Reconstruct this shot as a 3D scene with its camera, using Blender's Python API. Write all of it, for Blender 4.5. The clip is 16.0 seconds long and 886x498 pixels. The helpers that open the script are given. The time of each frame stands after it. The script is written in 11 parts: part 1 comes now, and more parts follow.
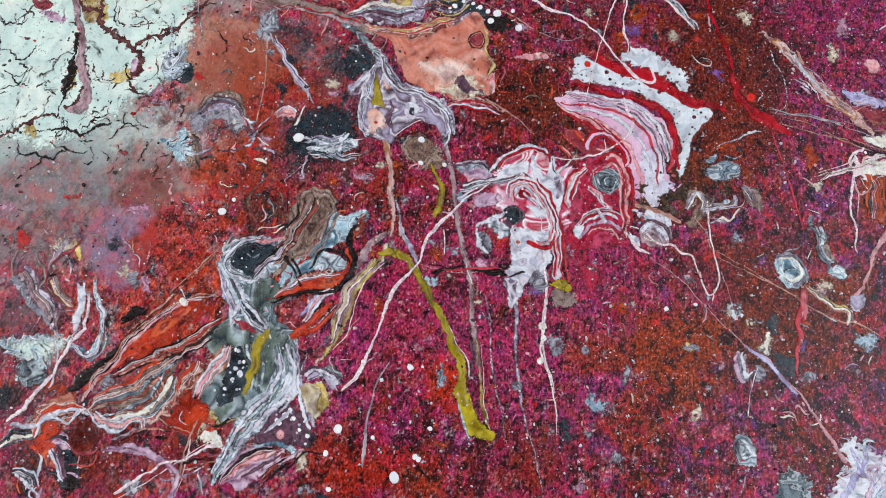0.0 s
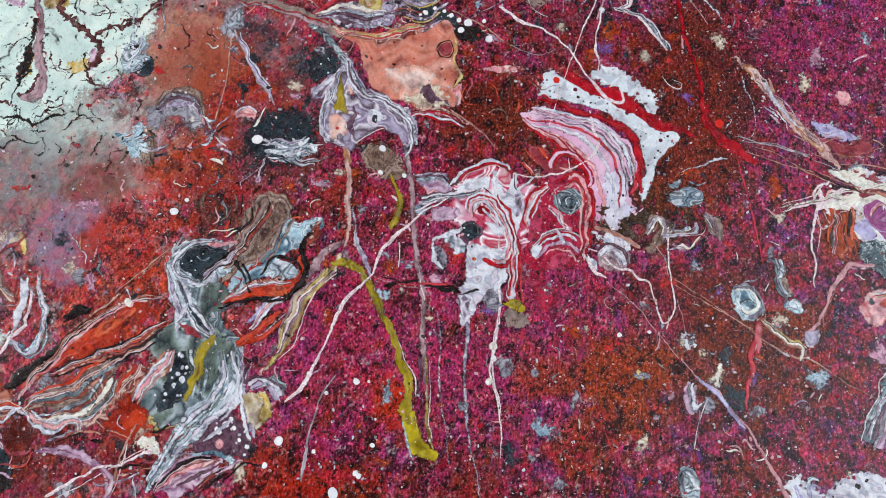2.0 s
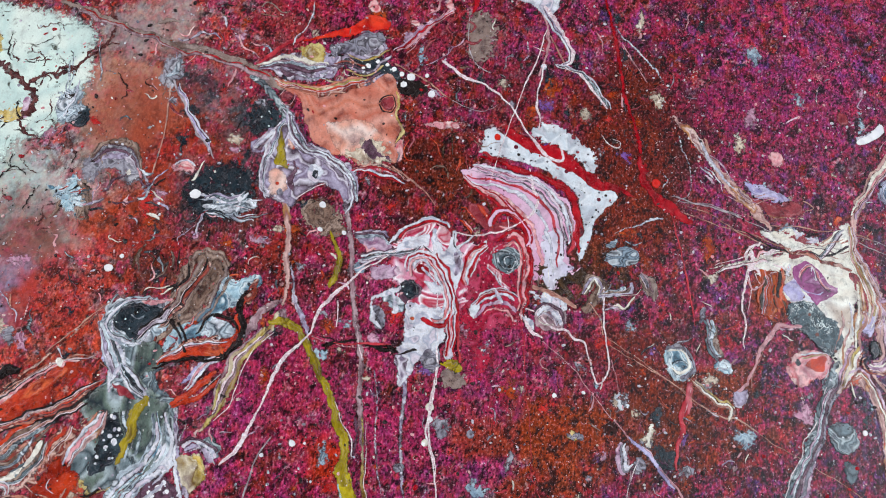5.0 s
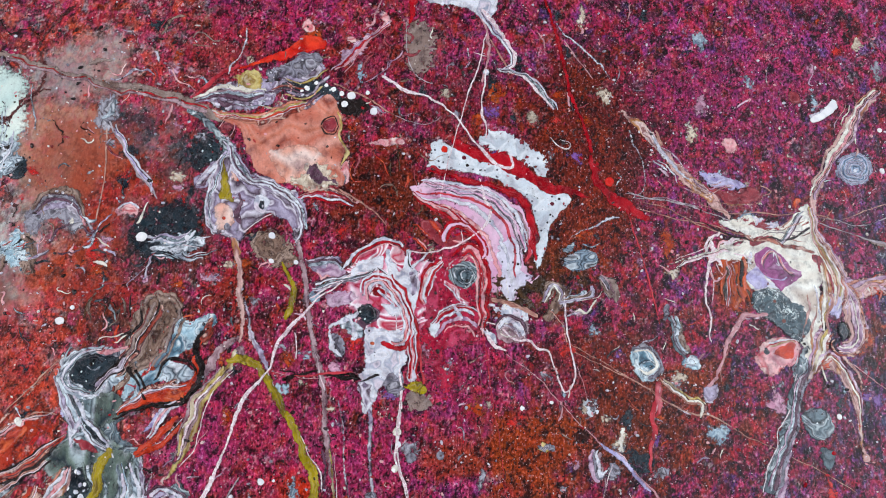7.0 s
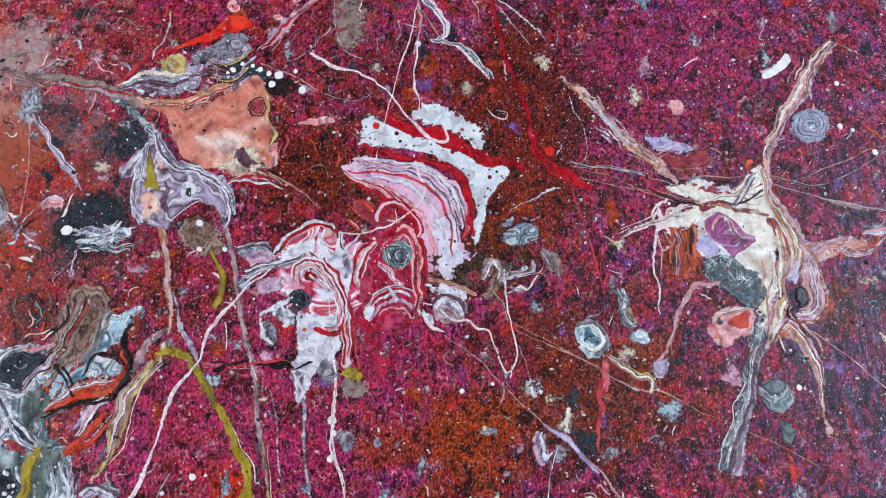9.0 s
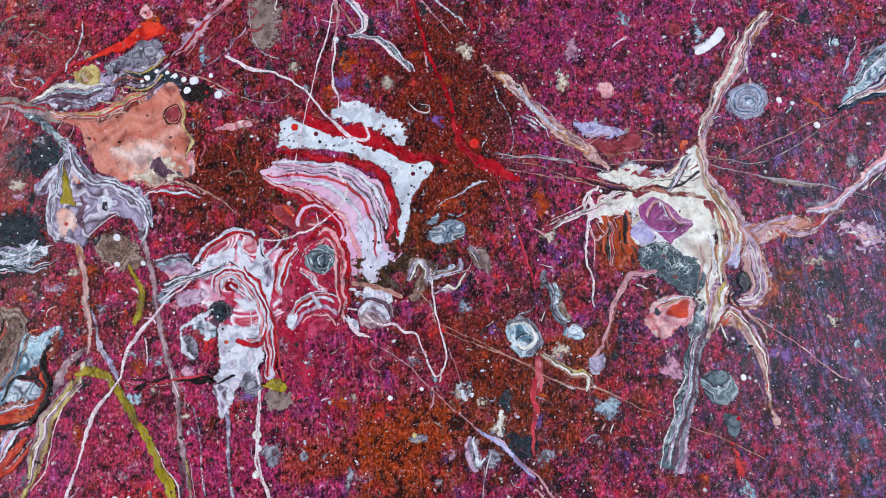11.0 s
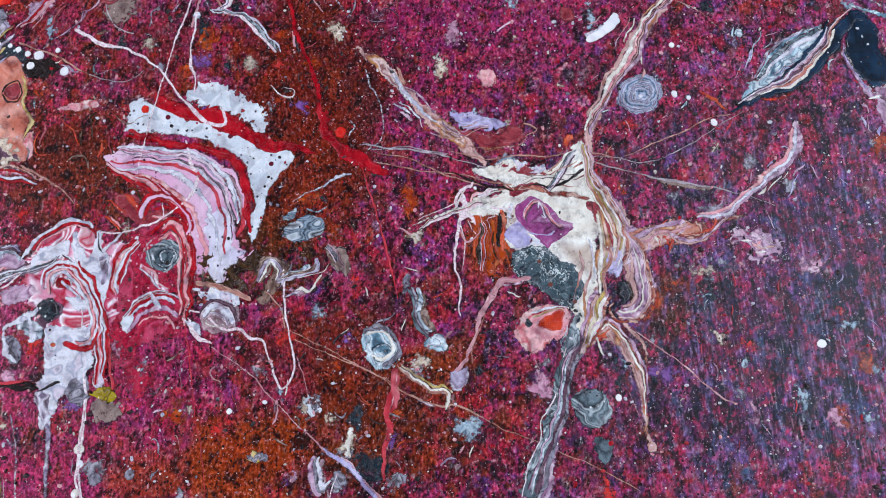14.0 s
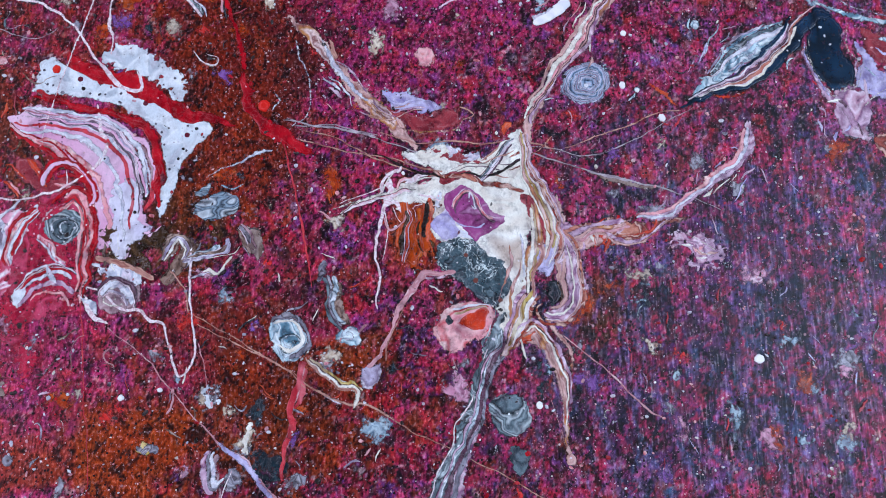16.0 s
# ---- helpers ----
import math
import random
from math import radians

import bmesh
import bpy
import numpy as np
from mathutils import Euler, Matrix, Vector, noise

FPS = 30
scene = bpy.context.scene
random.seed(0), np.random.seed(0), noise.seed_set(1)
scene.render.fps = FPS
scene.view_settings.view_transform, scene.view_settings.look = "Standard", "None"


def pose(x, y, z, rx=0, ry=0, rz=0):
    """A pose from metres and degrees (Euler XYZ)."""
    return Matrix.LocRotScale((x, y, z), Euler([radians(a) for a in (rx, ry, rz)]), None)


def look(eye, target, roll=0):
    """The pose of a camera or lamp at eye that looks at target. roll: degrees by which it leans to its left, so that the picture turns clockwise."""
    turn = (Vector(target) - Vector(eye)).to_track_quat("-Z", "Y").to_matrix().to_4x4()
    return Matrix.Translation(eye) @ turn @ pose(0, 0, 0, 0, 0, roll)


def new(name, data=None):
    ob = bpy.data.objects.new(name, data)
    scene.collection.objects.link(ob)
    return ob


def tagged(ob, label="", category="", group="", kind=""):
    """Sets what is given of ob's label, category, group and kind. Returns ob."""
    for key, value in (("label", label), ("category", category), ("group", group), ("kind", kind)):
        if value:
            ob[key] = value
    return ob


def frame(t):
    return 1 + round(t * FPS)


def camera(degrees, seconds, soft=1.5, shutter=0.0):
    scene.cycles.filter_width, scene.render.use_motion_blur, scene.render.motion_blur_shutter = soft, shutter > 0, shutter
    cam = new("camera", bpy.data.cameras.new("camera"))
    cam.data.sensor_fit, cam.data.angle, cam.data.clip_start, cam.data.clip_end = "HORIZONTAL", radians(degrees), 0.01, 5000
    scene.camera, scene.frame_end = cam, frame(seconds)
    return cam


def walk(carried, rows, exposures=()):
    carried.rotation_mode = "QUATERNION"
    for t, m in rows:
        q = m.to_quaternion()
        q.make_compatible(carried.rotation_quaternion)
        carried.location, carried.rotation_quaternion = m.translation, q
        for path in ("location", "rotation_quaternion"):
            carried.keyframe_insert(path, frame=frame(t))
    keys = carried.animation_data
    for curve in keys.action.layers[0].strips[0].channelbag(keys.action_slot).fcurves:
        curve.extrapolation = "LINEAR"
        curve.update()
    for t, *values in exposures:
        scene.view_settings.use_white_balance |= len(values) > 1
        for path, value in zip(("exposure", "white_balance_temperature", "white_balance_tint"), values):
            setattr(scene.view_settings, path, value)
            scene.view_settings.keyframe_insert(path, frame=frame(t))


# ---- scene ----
# camera and its walk
cam = camera(65.82, 16.0, soft=1.1)
PATH = [
    (0.0, look((0.0264, -0.2645, 1.3731), (0.0149, 0.0262, 1.4466), 2.54)),
    (0.5, look((0.0305, -0.2636, 1.3772), (0.0196, 0.0275, 1.4492), 3.35)),
    (1.0, look((0.0340, -0.2620, 1.3794), (0.0242, 0.0291, 1.4510), 4.06)),
    (1.5, look((0.0366, -0.2612, 1.3818), (0.0279, 0.0302, 1.4524), 4.67)),
    (2.0, look((0.0397, -0.2615, 1.3840), (0.0325, 0.0301, 1.4540), 5.30)),
    (2.5, look((0.0439, -0.2625, 1.3856), (0.0386, 0.0291, 1.4558), 5.84)),
    (3.0, look((0.0467, -0.2657, 1.3892), (0.0447, 0.0260, 1.4595), 6.20)),
    (3.5, look((0.0488, -0.2683, 1.3947), (0.0494, 0.0234, 1.4646), 6.52)),
    (4.0, look((0.0491, -0.2685, 1.3988), (0.0517, 0.0232, 1.4690), 6.79)),
    (6.5, look((0.0608, -0.2687, 1.4235), (0.0683, 0.0243, 1.4873), 0.93)),
    (7.0, look((0.0676, -0.2672, 1.4240), (0.0737, 0.0261, 1.4868), -0.13)),
    (7.5, look((0.0735, -0.2653, 1.4235), (0.0786, 0.0282, 1.4853), -0.69)),
    (8.0, look((0.0817, -0.2631, 1.4222), (0.0846, 0.0306, 1.4830), -1.18)),
    (8.5, look((0.0907, -0.2593, 1.4213), (0.0911, 0.0346, 1.4814), -1.69)),
    (9.0, look((0.1006, -0.2550, 1.4194), (0.0980, 0.0388, 1.4804), -2.29)),
    (11.5, look((0.1413, -0.2414, 1.4202), (0.1314, 0.0522, 1.4811), -5.28)),
    (12.0, look((0.1483, -0.2384, 1.4214), (0.1380, 0.0552, 1.4823), -5.24)),
    (12.5, look((0.1553, -0.2348, 1.4225), (0.1456, 0.0587, 1.4838), -5.05)),
    (13.0, look((0.1634, -0.2297, 1.4223), (0.1549, 0.0637, 1.4839), -4.68)),
    (13.5, look((0.1706, -0.2241, 1.4209), (0.1639, 0.0693, 1.4829), -4.23)),
    (14.0, look((0.1781, -0.2192, 1.4209), (0.1722, 0.0745, 1.4821), -3.71)),
    (14.5, look((0.1839, -0.2138, 1.4214), (0.1795, 0.0799, 1.4821), -2.98)),
    (15.0, look((0.1889, -0.2097, 1.4229), (0.1853, 0.0845, 1.4819), -2.15)),
    (15.5, look((0.1938, -0.2059, 1.4218), (0.1915, 0.0880, 1.4817), -1.40)),
    (16.0, look((0.1994, -0.2035, 1.4205), (0.1970, 0.0904, 1.4808), -0.69)),
]
# the white balance drifts slowly towards blue
WHITE_DRIFT = [(0.0, 0.0, 6500, 10), (4.0, 0.0, 6500, 10), (7.0, 0.04, 6350, 11), (9.0, 0.04, 6200, 12), (12.5, 0.04, 6000, 14),
               (14.0, -0.01, 5950, 14), (16.0, -0.04, 5550, 17)]
walk(cam, PATH, WHITE_DRIFT)

# ---- world, light, exposure ----
world = bpy.data.worlds.new("world")
scene.world = world
world.use_nodes = True
wn = world.node_tree.nodes
sky = wn.new("ShaderNodeTexSky")
sky.sky_type = "NISHITA"
sky.sun_disc = False
sky.sun_elevation = radians(40)
sky.sun_rotation = radians(200)
world.node_tree.links.new(sky.outputs[0], wn["Background"].inputs[0])
wn["Background"].inputs[1].default_value = 0.1


def assumed_window_light(name, m, sx, sy, watts, color):
    """Soft daylight standing in the opening of an assumed, unseen window."""
    d = bpy.data.lights.new(name, "AREA")
    d.shape, d.size, d.size_y, d.energy, d.color = "RECTANGLE", sx, sy, watts, color
    ob = new(name, d)
    ob.matrix_world = m
    return ob


# cool window on the right, unseen, assumed from the bluish sheen there
assumed_window_light("assumed_window_light", look((2.46, -2.75, 1.6), (0.1, -0.0, 1.5)), 2.3, 1.5, 112, (0.82, 0.91, 1.0))
# made-up fill from the left, set where its reflection stays out of view
assumed_window_light("assumed_window_light", look((-2.46, -1.4, 1.6), (0.1, -0.0, 1.5)), 1.5, 1.5, 64, (0.97, 0.97, 1.0))


# ---- colour and noise ----
def lin(hexa, alpha=1.0):
    """Linear colour from a six-digit sRGB code."""
    out = []
    for i in (0, 2, 4):
        c = int(hexa[i:i + 2], 16) / 255
        out.append(c / 12.92 if c <= 0.04045 else ((c + 0.055) / 1.055) ** 2.4)
    return (*out, alpha)


TABLE = np.random.default_rng(7).random((256, 256))


def vnoise(x, y):
    """Smooth value noise, 0 to 1, one lattice step per unit."""
    xi, yi = np.floor(x).astype(int), np.floor(y).astype(int)
    fx, fy = x - xi, y - yi
    fx, fy = fx * fx * (3 - 2 * fx), fy * fy * (3 - 2 * fy)
    a, b = TABLE[yi % 256, xi % 256], TABLE[yi % 256, (xi + 1) % 256]
    c, d = TABLE[(yi + 1) % 256, xi % 256], TABLE[(yi + 1) % 256, (xi + 1) % 256]
    return (a * (1 - fx) + b * fx) * (1 - fy) + (c * (1 - fx) + d * fx) * fy


def fbm(x, y, seed=0, octaves=4):
    total, amp, norm = 0.0, 1.0, 0.0
    for k in range(octaves):
        total = total + amp * vnoise(x * 2 ** k + 17.3 * seed + 5.1 * k, y * 2 ** k + 9.7 * seed + 3.3 * k)
        norm, amp = norm + amp, amp * 0.55
    return total / norm


def step01(x):
    x = np.clip(x, 0, 1)
    return x * x * (3 - 2 * x)


# ---- materials ----
class Nodes:
    """A short hand for node trees."""

    def __init__(self, name):
        self.mat = bpy.data.materials.new(name)
        self.mat.use_nodes = True
        self.tree = self.mat.node_tree
        self.bsdf = self.tree.nodes["Principled BSDF"]

    def add(self, kind, **values):
        n = self.tree.nodes.new("ShaderNode" + kind)
        for key, value in values.items():
            setattr(n, key, value)
        return n

    def put(self, socket, value):
        if isinstance(value, bpy.types.NodeSocket):
            self.tree.links.new(value, socket)
        else:
            socket.default_value = value

    def math(self, op, a, b=0.0, c=0.0):
        n = self.add("Math", operation=op)
        for s, v in zip(n.inputs, (a, b, c)):
            self.put(s, v)
        return n.outputs[0]

    def mix(self, f, a, b, blend="MIX"):
        n = self.add("Mix", data_type="RGBA", blend_type=blend)
        self.put(n.inputs[0], f)
        self.put(n.inputs[6], a)
        self.put(n.inputs[7], b)
        return n.outputs[2]

    def ramp(self, f, stops, how="LINEAR"):
        n = self.add("ValToRGB")
        e = n.color_ramp.elements
        n.color_ramp.interpolation = how
        while len(e) < len(stops):
            e.new(0.5)
        for el, (p, c) in zip(e, stops):
            el.position, el.color = p, c
        self.put(n.inputs[0], f)
        return n.outputs[0]

    def place(self, sx, sy, sz):
        """World place in millimetres times a scale along each axis."""
        g = self.add("NewGeometry")
        n = self.add("VectorMath", operation="MULTIPLY")
        self.put(n.inputs[0], g.outputs["Position"])
        n.inputs[1].default_value = (1000 * sx, 1000 * sy, 1000 * sz)
        return n.outputs[0]

    def noise(self, vec, scale=1.0, detail=3.0, rough=0.55, distort=0.0):
        n = self.add("TexNoise")
        self.put(n.inputs["Vector"], vec)
        n.inputs["Scale"].default_value, n.inputs["Detail"].default_value = scale, detail
        n.inputs["Roughness"].default_value, n.inputs["Distortion"].default_value = rough, distort
        return n.outputs["Fac"]

    def cells(self, vec, feature="F1", rand=1.0):
        n = self.add("TexVoronoi", feature=feature)
        self.put(n.inputs["Vector"], vec)
        n.inputs["Scale"].default_value = 1.0
        n.inputs["Randomness"].default_value = rand
        return n

    def attr(self, name):
        n = self.add("Attribute", attribute_name=name)
        return n

    def bump(self, height, strength, dist):
        n = self.add("Bump")
        n.inputs["Strength"].default_value, n.inputs["Distance"].default_value = strength, dist
        self.put(n.inputs["Height"], height)
        self.put(self.bsdf.inputs["Normal"], n.outputs[0])

    def dots(self, pitch, radius, share):
        """A mask of round specks: their mean distance and radius in millimetres, and the share of cells that hold one."""
        v = self.cells(self.place(1 / pitch, 0.0, 1 / pitch))
        sep = self.add("SeparateColor")
        self.put(sep.inputs[0], v.outputs["Color"])
        size = self.math("MULTIPLY_ADD", sep.outputs[1], radius / pitch, 0.35 * radius / pitch)
        inside = self.math("LESS_THAN", v.outputs["Distance"], size)
        return self.math("MULTIPLY", inside, self.math("LESS_THAN", sep.outputs[0], share))


def paint(name, stops, rim=0.0, along=0.0, flow=1.0, scale=0.12, distort=1.5, stretch=1.0, detail=3.0,
          pits=None, flecks=None, net=None, rough=0.26, cloud=1.0, grain=0.22, veins=0.22, edge=(0.6, 2.0), thin=0.25, lacing=0.4):
    """Poured paint: bands of colour that follow the rim, the length and a flowing noise; pits and flecks are (colour, pitch, radius, share)."""
    k = Nodes(name)
    place = k.math_vec(k.math_vec(k.place(scale, 0.0, scale / stretch), 0.7 * distort, 0.55), 0.3 * distort, 1.5)
    v = k.math("MULTIPLY", k.noise(place, 1.0, 1.6, 0.45, 0.15 * distort), 2.1 * flow)
    if rim:
        v = k.math("MULTIPLY_ADD", k.attr("rim").outputs["Fac"], 0.6 * rim, v)
    if along:
        v = k.math("MULTIPLY_ADD", k.attr("along").outputs["Fac"], along, v)
    v = k.math("PINGPONG", v, 1.0)
    n = len(stops)
    # bands of unequal width
    pick = random.Random(name)
    steps = [pick.uniform(0.35, 1.7) for _ in stops[1:]]
    col = k.ramp(v, [(sum(steps[:i]) / sum(steps), lin(c)) for i, c in enumerate(stops)], "LINEAR")
    # film-thin variation at two scales
    wide = k.noise(k.math_vec(k.place(0.16, 0, 0.13), 0.8, 1.3), 1.0, 4.0, 0.6)
    col = k.mix(cloud, col, k.ramp(wide, [(0.34, (0.5, 0.44, 0.5, 1)), (0.47, (0.95, 0.94, 0.95, 1)), (0.62, (1.16, 1.15, 1.16, 1))]), "MULTIPLY")
    fine = k.noise(k.place(1.6, 0, 1.3), 1.0, 4.0, 0.65)
    # thin veins where other colours were dragged through the wet film, dark and pale
    for hexa, size, width, twist in (("4a2a34", 0.3, 0.04, 2.4), ("ddd2d8", 0.17, 0.022, 3.2), ("1c1418", 0.12, 0.016, 2.8)):
        vein = k.noise(k.place(size, 0, size / stretch), 1.0, 3.0, 0.55, twist)
        vein = k.math("ABSOLUTE", k.math("SUBTRACT", vein, 0.5))
        col = k.mix(k.math("MULTIPLY", k.ramp(vein, [(0.0, (1, 1, 1, 1)), (width, (0, 0, 0, 1))]), 0.5 * veins), col, lin(hexa))
    col = k.mix(1.0, col, k.ramp(fine, [(0.25, (1 - grain,) * 3 + (1,)), (0.75, (1 + 0.6 * grain,) * 3 + (1,))]), "MULTIPLY")
    if net:
        d = k.cells(k.math_vec(place, net[1], 2.0), "DISTANCE_TO_EDGE").outputs["Distance"]
        gate = k.ramp(k.noise(k.place(0.11, 0, 0.11), 1.0, 4.0, 0.6), [(net[3], (0, 0, 0, 1)), (net[3] + 0.1, (1, 1, 1, 1))])
        col = k.mix(k.math("MULTIPLY", k.ramp(d, [(net[2], (1, 1, 1, 1)), (net[2] * 2.2, (0, 0, 0, 1))]), gate), col, lin(net[0]))
    for spec in (pits, flecks):
        if spec:
            col = k.mix(k.dots(*spec[1:]), col, lin(spec[0]))
    # lacing: a dark and a pale line that run along the rim, now and then broken
    stray = k.noise(k.place(0.5, 0, 0.5), 1.0, 3.0, 0.55)
    gate = k.ramp(k.noise(k.place(0.16, 0, 0.16), 1.0, 3.0), [(0.42, (0, 0, 0, 1)), (0.56, (1, 1, 1, 1))])
    for hexa, inset, width in (("2a1a22", 0.55, 0.22), ("c9b8be", 1.15, 0.24), ("5a3440", 1.9, 0.3)):
        off = k.math("ABSOLUTE", k.math("SUBTRACT", k.math("MULTIPLY_ADD", stray, 1.6, k.attr("rim").outputs["Fac"]), inset + 0.8))
        line = k.ramp(off, [(0.0, (1, 1, 1, 1)), (width, (0, 0, 0, 1))])
        col = k.mix(k.math("MULTIPLY", k.math("MULTIPLY", line, gate), 0.55 * lacing), col, lin(hexa))
    # a last dusting of spatter that lies over everything
    col = k.mix(k.math("MULTIPLY", k.dots(1.5, 0.17, 0.16), 0.8), col, lin("30222a"))
    col = k.mix(k.math("MULTIPLY", k.dots(2.1, 0.2, 0.2), 0.8), col, lin("e2dadc"))
    # the film is thin at its rim and worn in places, and the ground shows through
    ragged = k.noise(k.place(0.8, 0, 0.8), 1.0, 4.0, 0.65)
    worn = k.noise(k.place(0.35, 0, 0.3), 1.0, 5.0, 0.7)
    inner = k.math("MULTIPLY_ADD", k.math("SUBTRACT", ragged, 0.47), edge[1], k.attr("rim").outputs["Fac"])
    cover = k.add("MapRange", interpolation_type="SMOOTHSTEP")
    k.put(cover.inputs[0], inner)
    cover.inputs[1].default_value, cover.inputs[2].default_value = 0.0, edge[0]
    holes = k.math("MULTIPLY", k.ramp(worn, [(0.52, (0, 0, 0, 1)), (0.66, (1, 1, 1, 1))]), thin)
    k.put(k.bsdf.inputs["Alpha"], k.math("MULTIPLY", cover.outputs[0], k.math("SUBTRACT", 1.0, holes)))
    k.bsdf.inputs["Specular IOR Level"].default_value = 0.14
    k.put(k.bsdf.inputs["Base Color"], col)
    k.put(k.bsdf.inputs["Roughness"], k.math("MULTIPLY_ADD", wide, 0.25, rough - 0.1))
    k.bump(k.math("MULTIPLY_ADD", fine, 0.25, k.math("MULTIPLY", wide, 2.0)), 0.3, 0.0003)
    return k.mat


def math_vec(self, vec, spread, scale=2.0):
    """Bends a place by a noise, so that cells lose their straight walls."""
    n = self.add("TexNoise")
    self.put(n.inputs["Vector"], vec)
    n.inputs["Scale"].default_value, n.inputs["Detail"].default_value = scale, 2.0
    m = self.add("VectorMath", operation="MULTIPLY_ADD")
    self.put(m.inputs[0], n.outputs["Color"])
    m.inputs[1].default_value = (spread, 0.0, spread)
    self.put(m.inputs[2], vec)
    return m.outputs[0]


Nodes.math_vec = math_vec


def plaster(name, hexa, rough=0.8):
    k = Nodes(name)
    n = k.noise(k.place(0.012, 0.012, 0.012), 1.0, 5.0)
    k.put(k.bsdf.inputs["Base Color"], k.mix(k.math("MULTIPLY", n, 0.3), lin(hexa), k.mix(1.0, lin(hexa), lin("b0aaa0"), "MULTIPLY")))
    k.bsdf.inputs["Roughness"].default_value = rough
    k.bump(k.noise(k.place(0.4, 0.4, 0.4), 1.0, 4.0), 0.2, 0.001)
    return k.mat


def ground_paint():
    """The thin speckled layer that covers the weave: its hues come with the mesh, the grain of the weave and the fine
    spatter from here. Shade and glints of the weave are painted into the colour.
    """
    k = Nodes("ground_paint")
    col = k.attr("paint").outputs["Color"]
    tag = k.add("SeparateColor")
    k.put(tag.inputs[0], k.attr("tags").outputs["Color"])
    spatter, threads, haze = tag.outputs[0], tag.outputs[1], tag.outputs[2]
    # weave: short upright slubs and the pits between them
    slub = k.noise(k.place(1.15, 0, 0.8), 1.0, 3.0, 0.6)
    slub_long = k.noise(k.place(1.25, 0, 0.13), 1.0, 3.0, 0.6)
    weave = k.add("Mix", data_type="FLOAT")
    k.put(weave.inputs[0], threads)
    k.put(weave.inputs[2], slub)
    k.put(weave.inputs[3], k.math("MULTIPLY_ADD", slub_long, 0.72, k.math("MULTIPLY", slub, 0.28)))
    weave = weave.outputs[0]
    blot = k.noise(k.place(0.55, 0, 0.42), 1.0, 5.0, 0.7, 0.5)
    col = k.mix(k.math("SUBTRACT", 1.0, k.math("MULTIPLY", haze, 0.9)), col, k.mix(1.0, col, k.ramp(
        blot, [(0.37, (0.1, 0.09, 0.11, 1)), (0.45, (0.78, 0.75, 0.78, 1)), (0.54, (1.1, 1.08, 1.08, 1)), (0.66, (1.3, 1.7, 1.5, 1))]), "MULTIPLY"))
    # restless hue: red, then violet and blue, a few millimetres across
    drift = k.noise(k.place(0.24, 0, 0.17), 1.0, 5.0, 0.7, 0.8)
    col = k.mix(k.math("SUBTRACT", 1.0, k.math("MULTIPLY", haze, 0.8)), col, k.mix(1.0, col, k.ramp(
        drift, [(0.36, (0.82, 1.02, 1.12, 1)), (0.46, (0.95, 0.98, 1.03, 1)), (0.53, (1.06, 1.0, 0.95, 1)), (0.64, (1.25, 1.08, 0.8, 1))]), "MULTIPLY"))
    patchy = k.ramp(k.noise(k.place(0.07, 0, 0.05), 1.0, 4.0, 0.6), [(0.35, (0.5, 0.5, 0.5, 1)), (0.6, (1, 1, 1, 1))])
    # shade of the weave put into the colour: pits darkened, crests brightened
    dark = k.ramp(weave, [(0.38, (0.16, 0.13, 0.15, 1)), (0.49, (0.85, 0.83, 0.85, 1)), (0.62, (1.55, 1.9, 1.85, 1))])
    col = k.mix(k.math("MULTIPLY", patchy, k.math("SUBTRACT", 1.0, haze)), col, k.mix(1.0, col, dark, "MULTIPLY"))
    # glints on the crests of the weave, painted in as pale colour
    crest_glint = k.ramp(weave, [(0.55, (0, 0, 0, 1)), (0.72, (1, 1, 1, 1))])
    col = k.mix(k.math("MULTIPLY", k.math("MULTIPLY", crest_glint, k.math("SUBTRACT", 1.0, haze)), k.math("MULTIPLY_ADD", threads, 0.75, 0.2)), col, k.mix(0.55, col, lin("dcc9d6")))
    # dark pits, fine pale spatter with painted weave glints, and coarser drops, in drifts
    spatter = k.math("MULTIPLY", spatter, k.ramp(k.noise(k.place(0.13, 0, 0.11), 1.0, 4.0, 0.65), [(0.36, (0.3, 0.3, 0.3, 1)), (0.56, (1.4, 1.4, 1.4, 1))]))
    col = k.mix(k.math("MULTIPLY", k.dots(1.1, 0.28, 0.45), k.math("SUBTRACT", 1.0, haze)), col, lin("1c1016"))
    col = k.mix(k.math("MULTIPLY", k.dots(0.62, 0.12, 0.4), spatter), col, lin("b8909e"))
    col = k.mix(k.math("MULTIPLY", k.dots(1.3, 0.13, 0.3), spatter), col, lin("dccfd4"))
    col = k.mix(k.math("MULTIPLY", k.dots(3.7, 0.24, 0.35), spatter), col, lin("efe8ea"))
    col = k.mix(k.math("MULTIPLY", k.dots(3.1, 0.3, 0.2), spatter), col, lin("b08a92"))
    k.bsdf.inputs["Specular IOR Level"].default_value = 0.14
    k.put(k.bsdf.inputs["Base Color"], col)
    k.put(k.bsdf.inputs["Roughness"], k.math("MULTIPLY_ADD", slub, 0.3, 0.25))
    k.bump(k.math("MULTIPLY", weave, k.math("SUBTRACT", 1.0, k.math("MULTIPLY", haze, 0.7))), 0.4, 0.0003)
    return k.mat


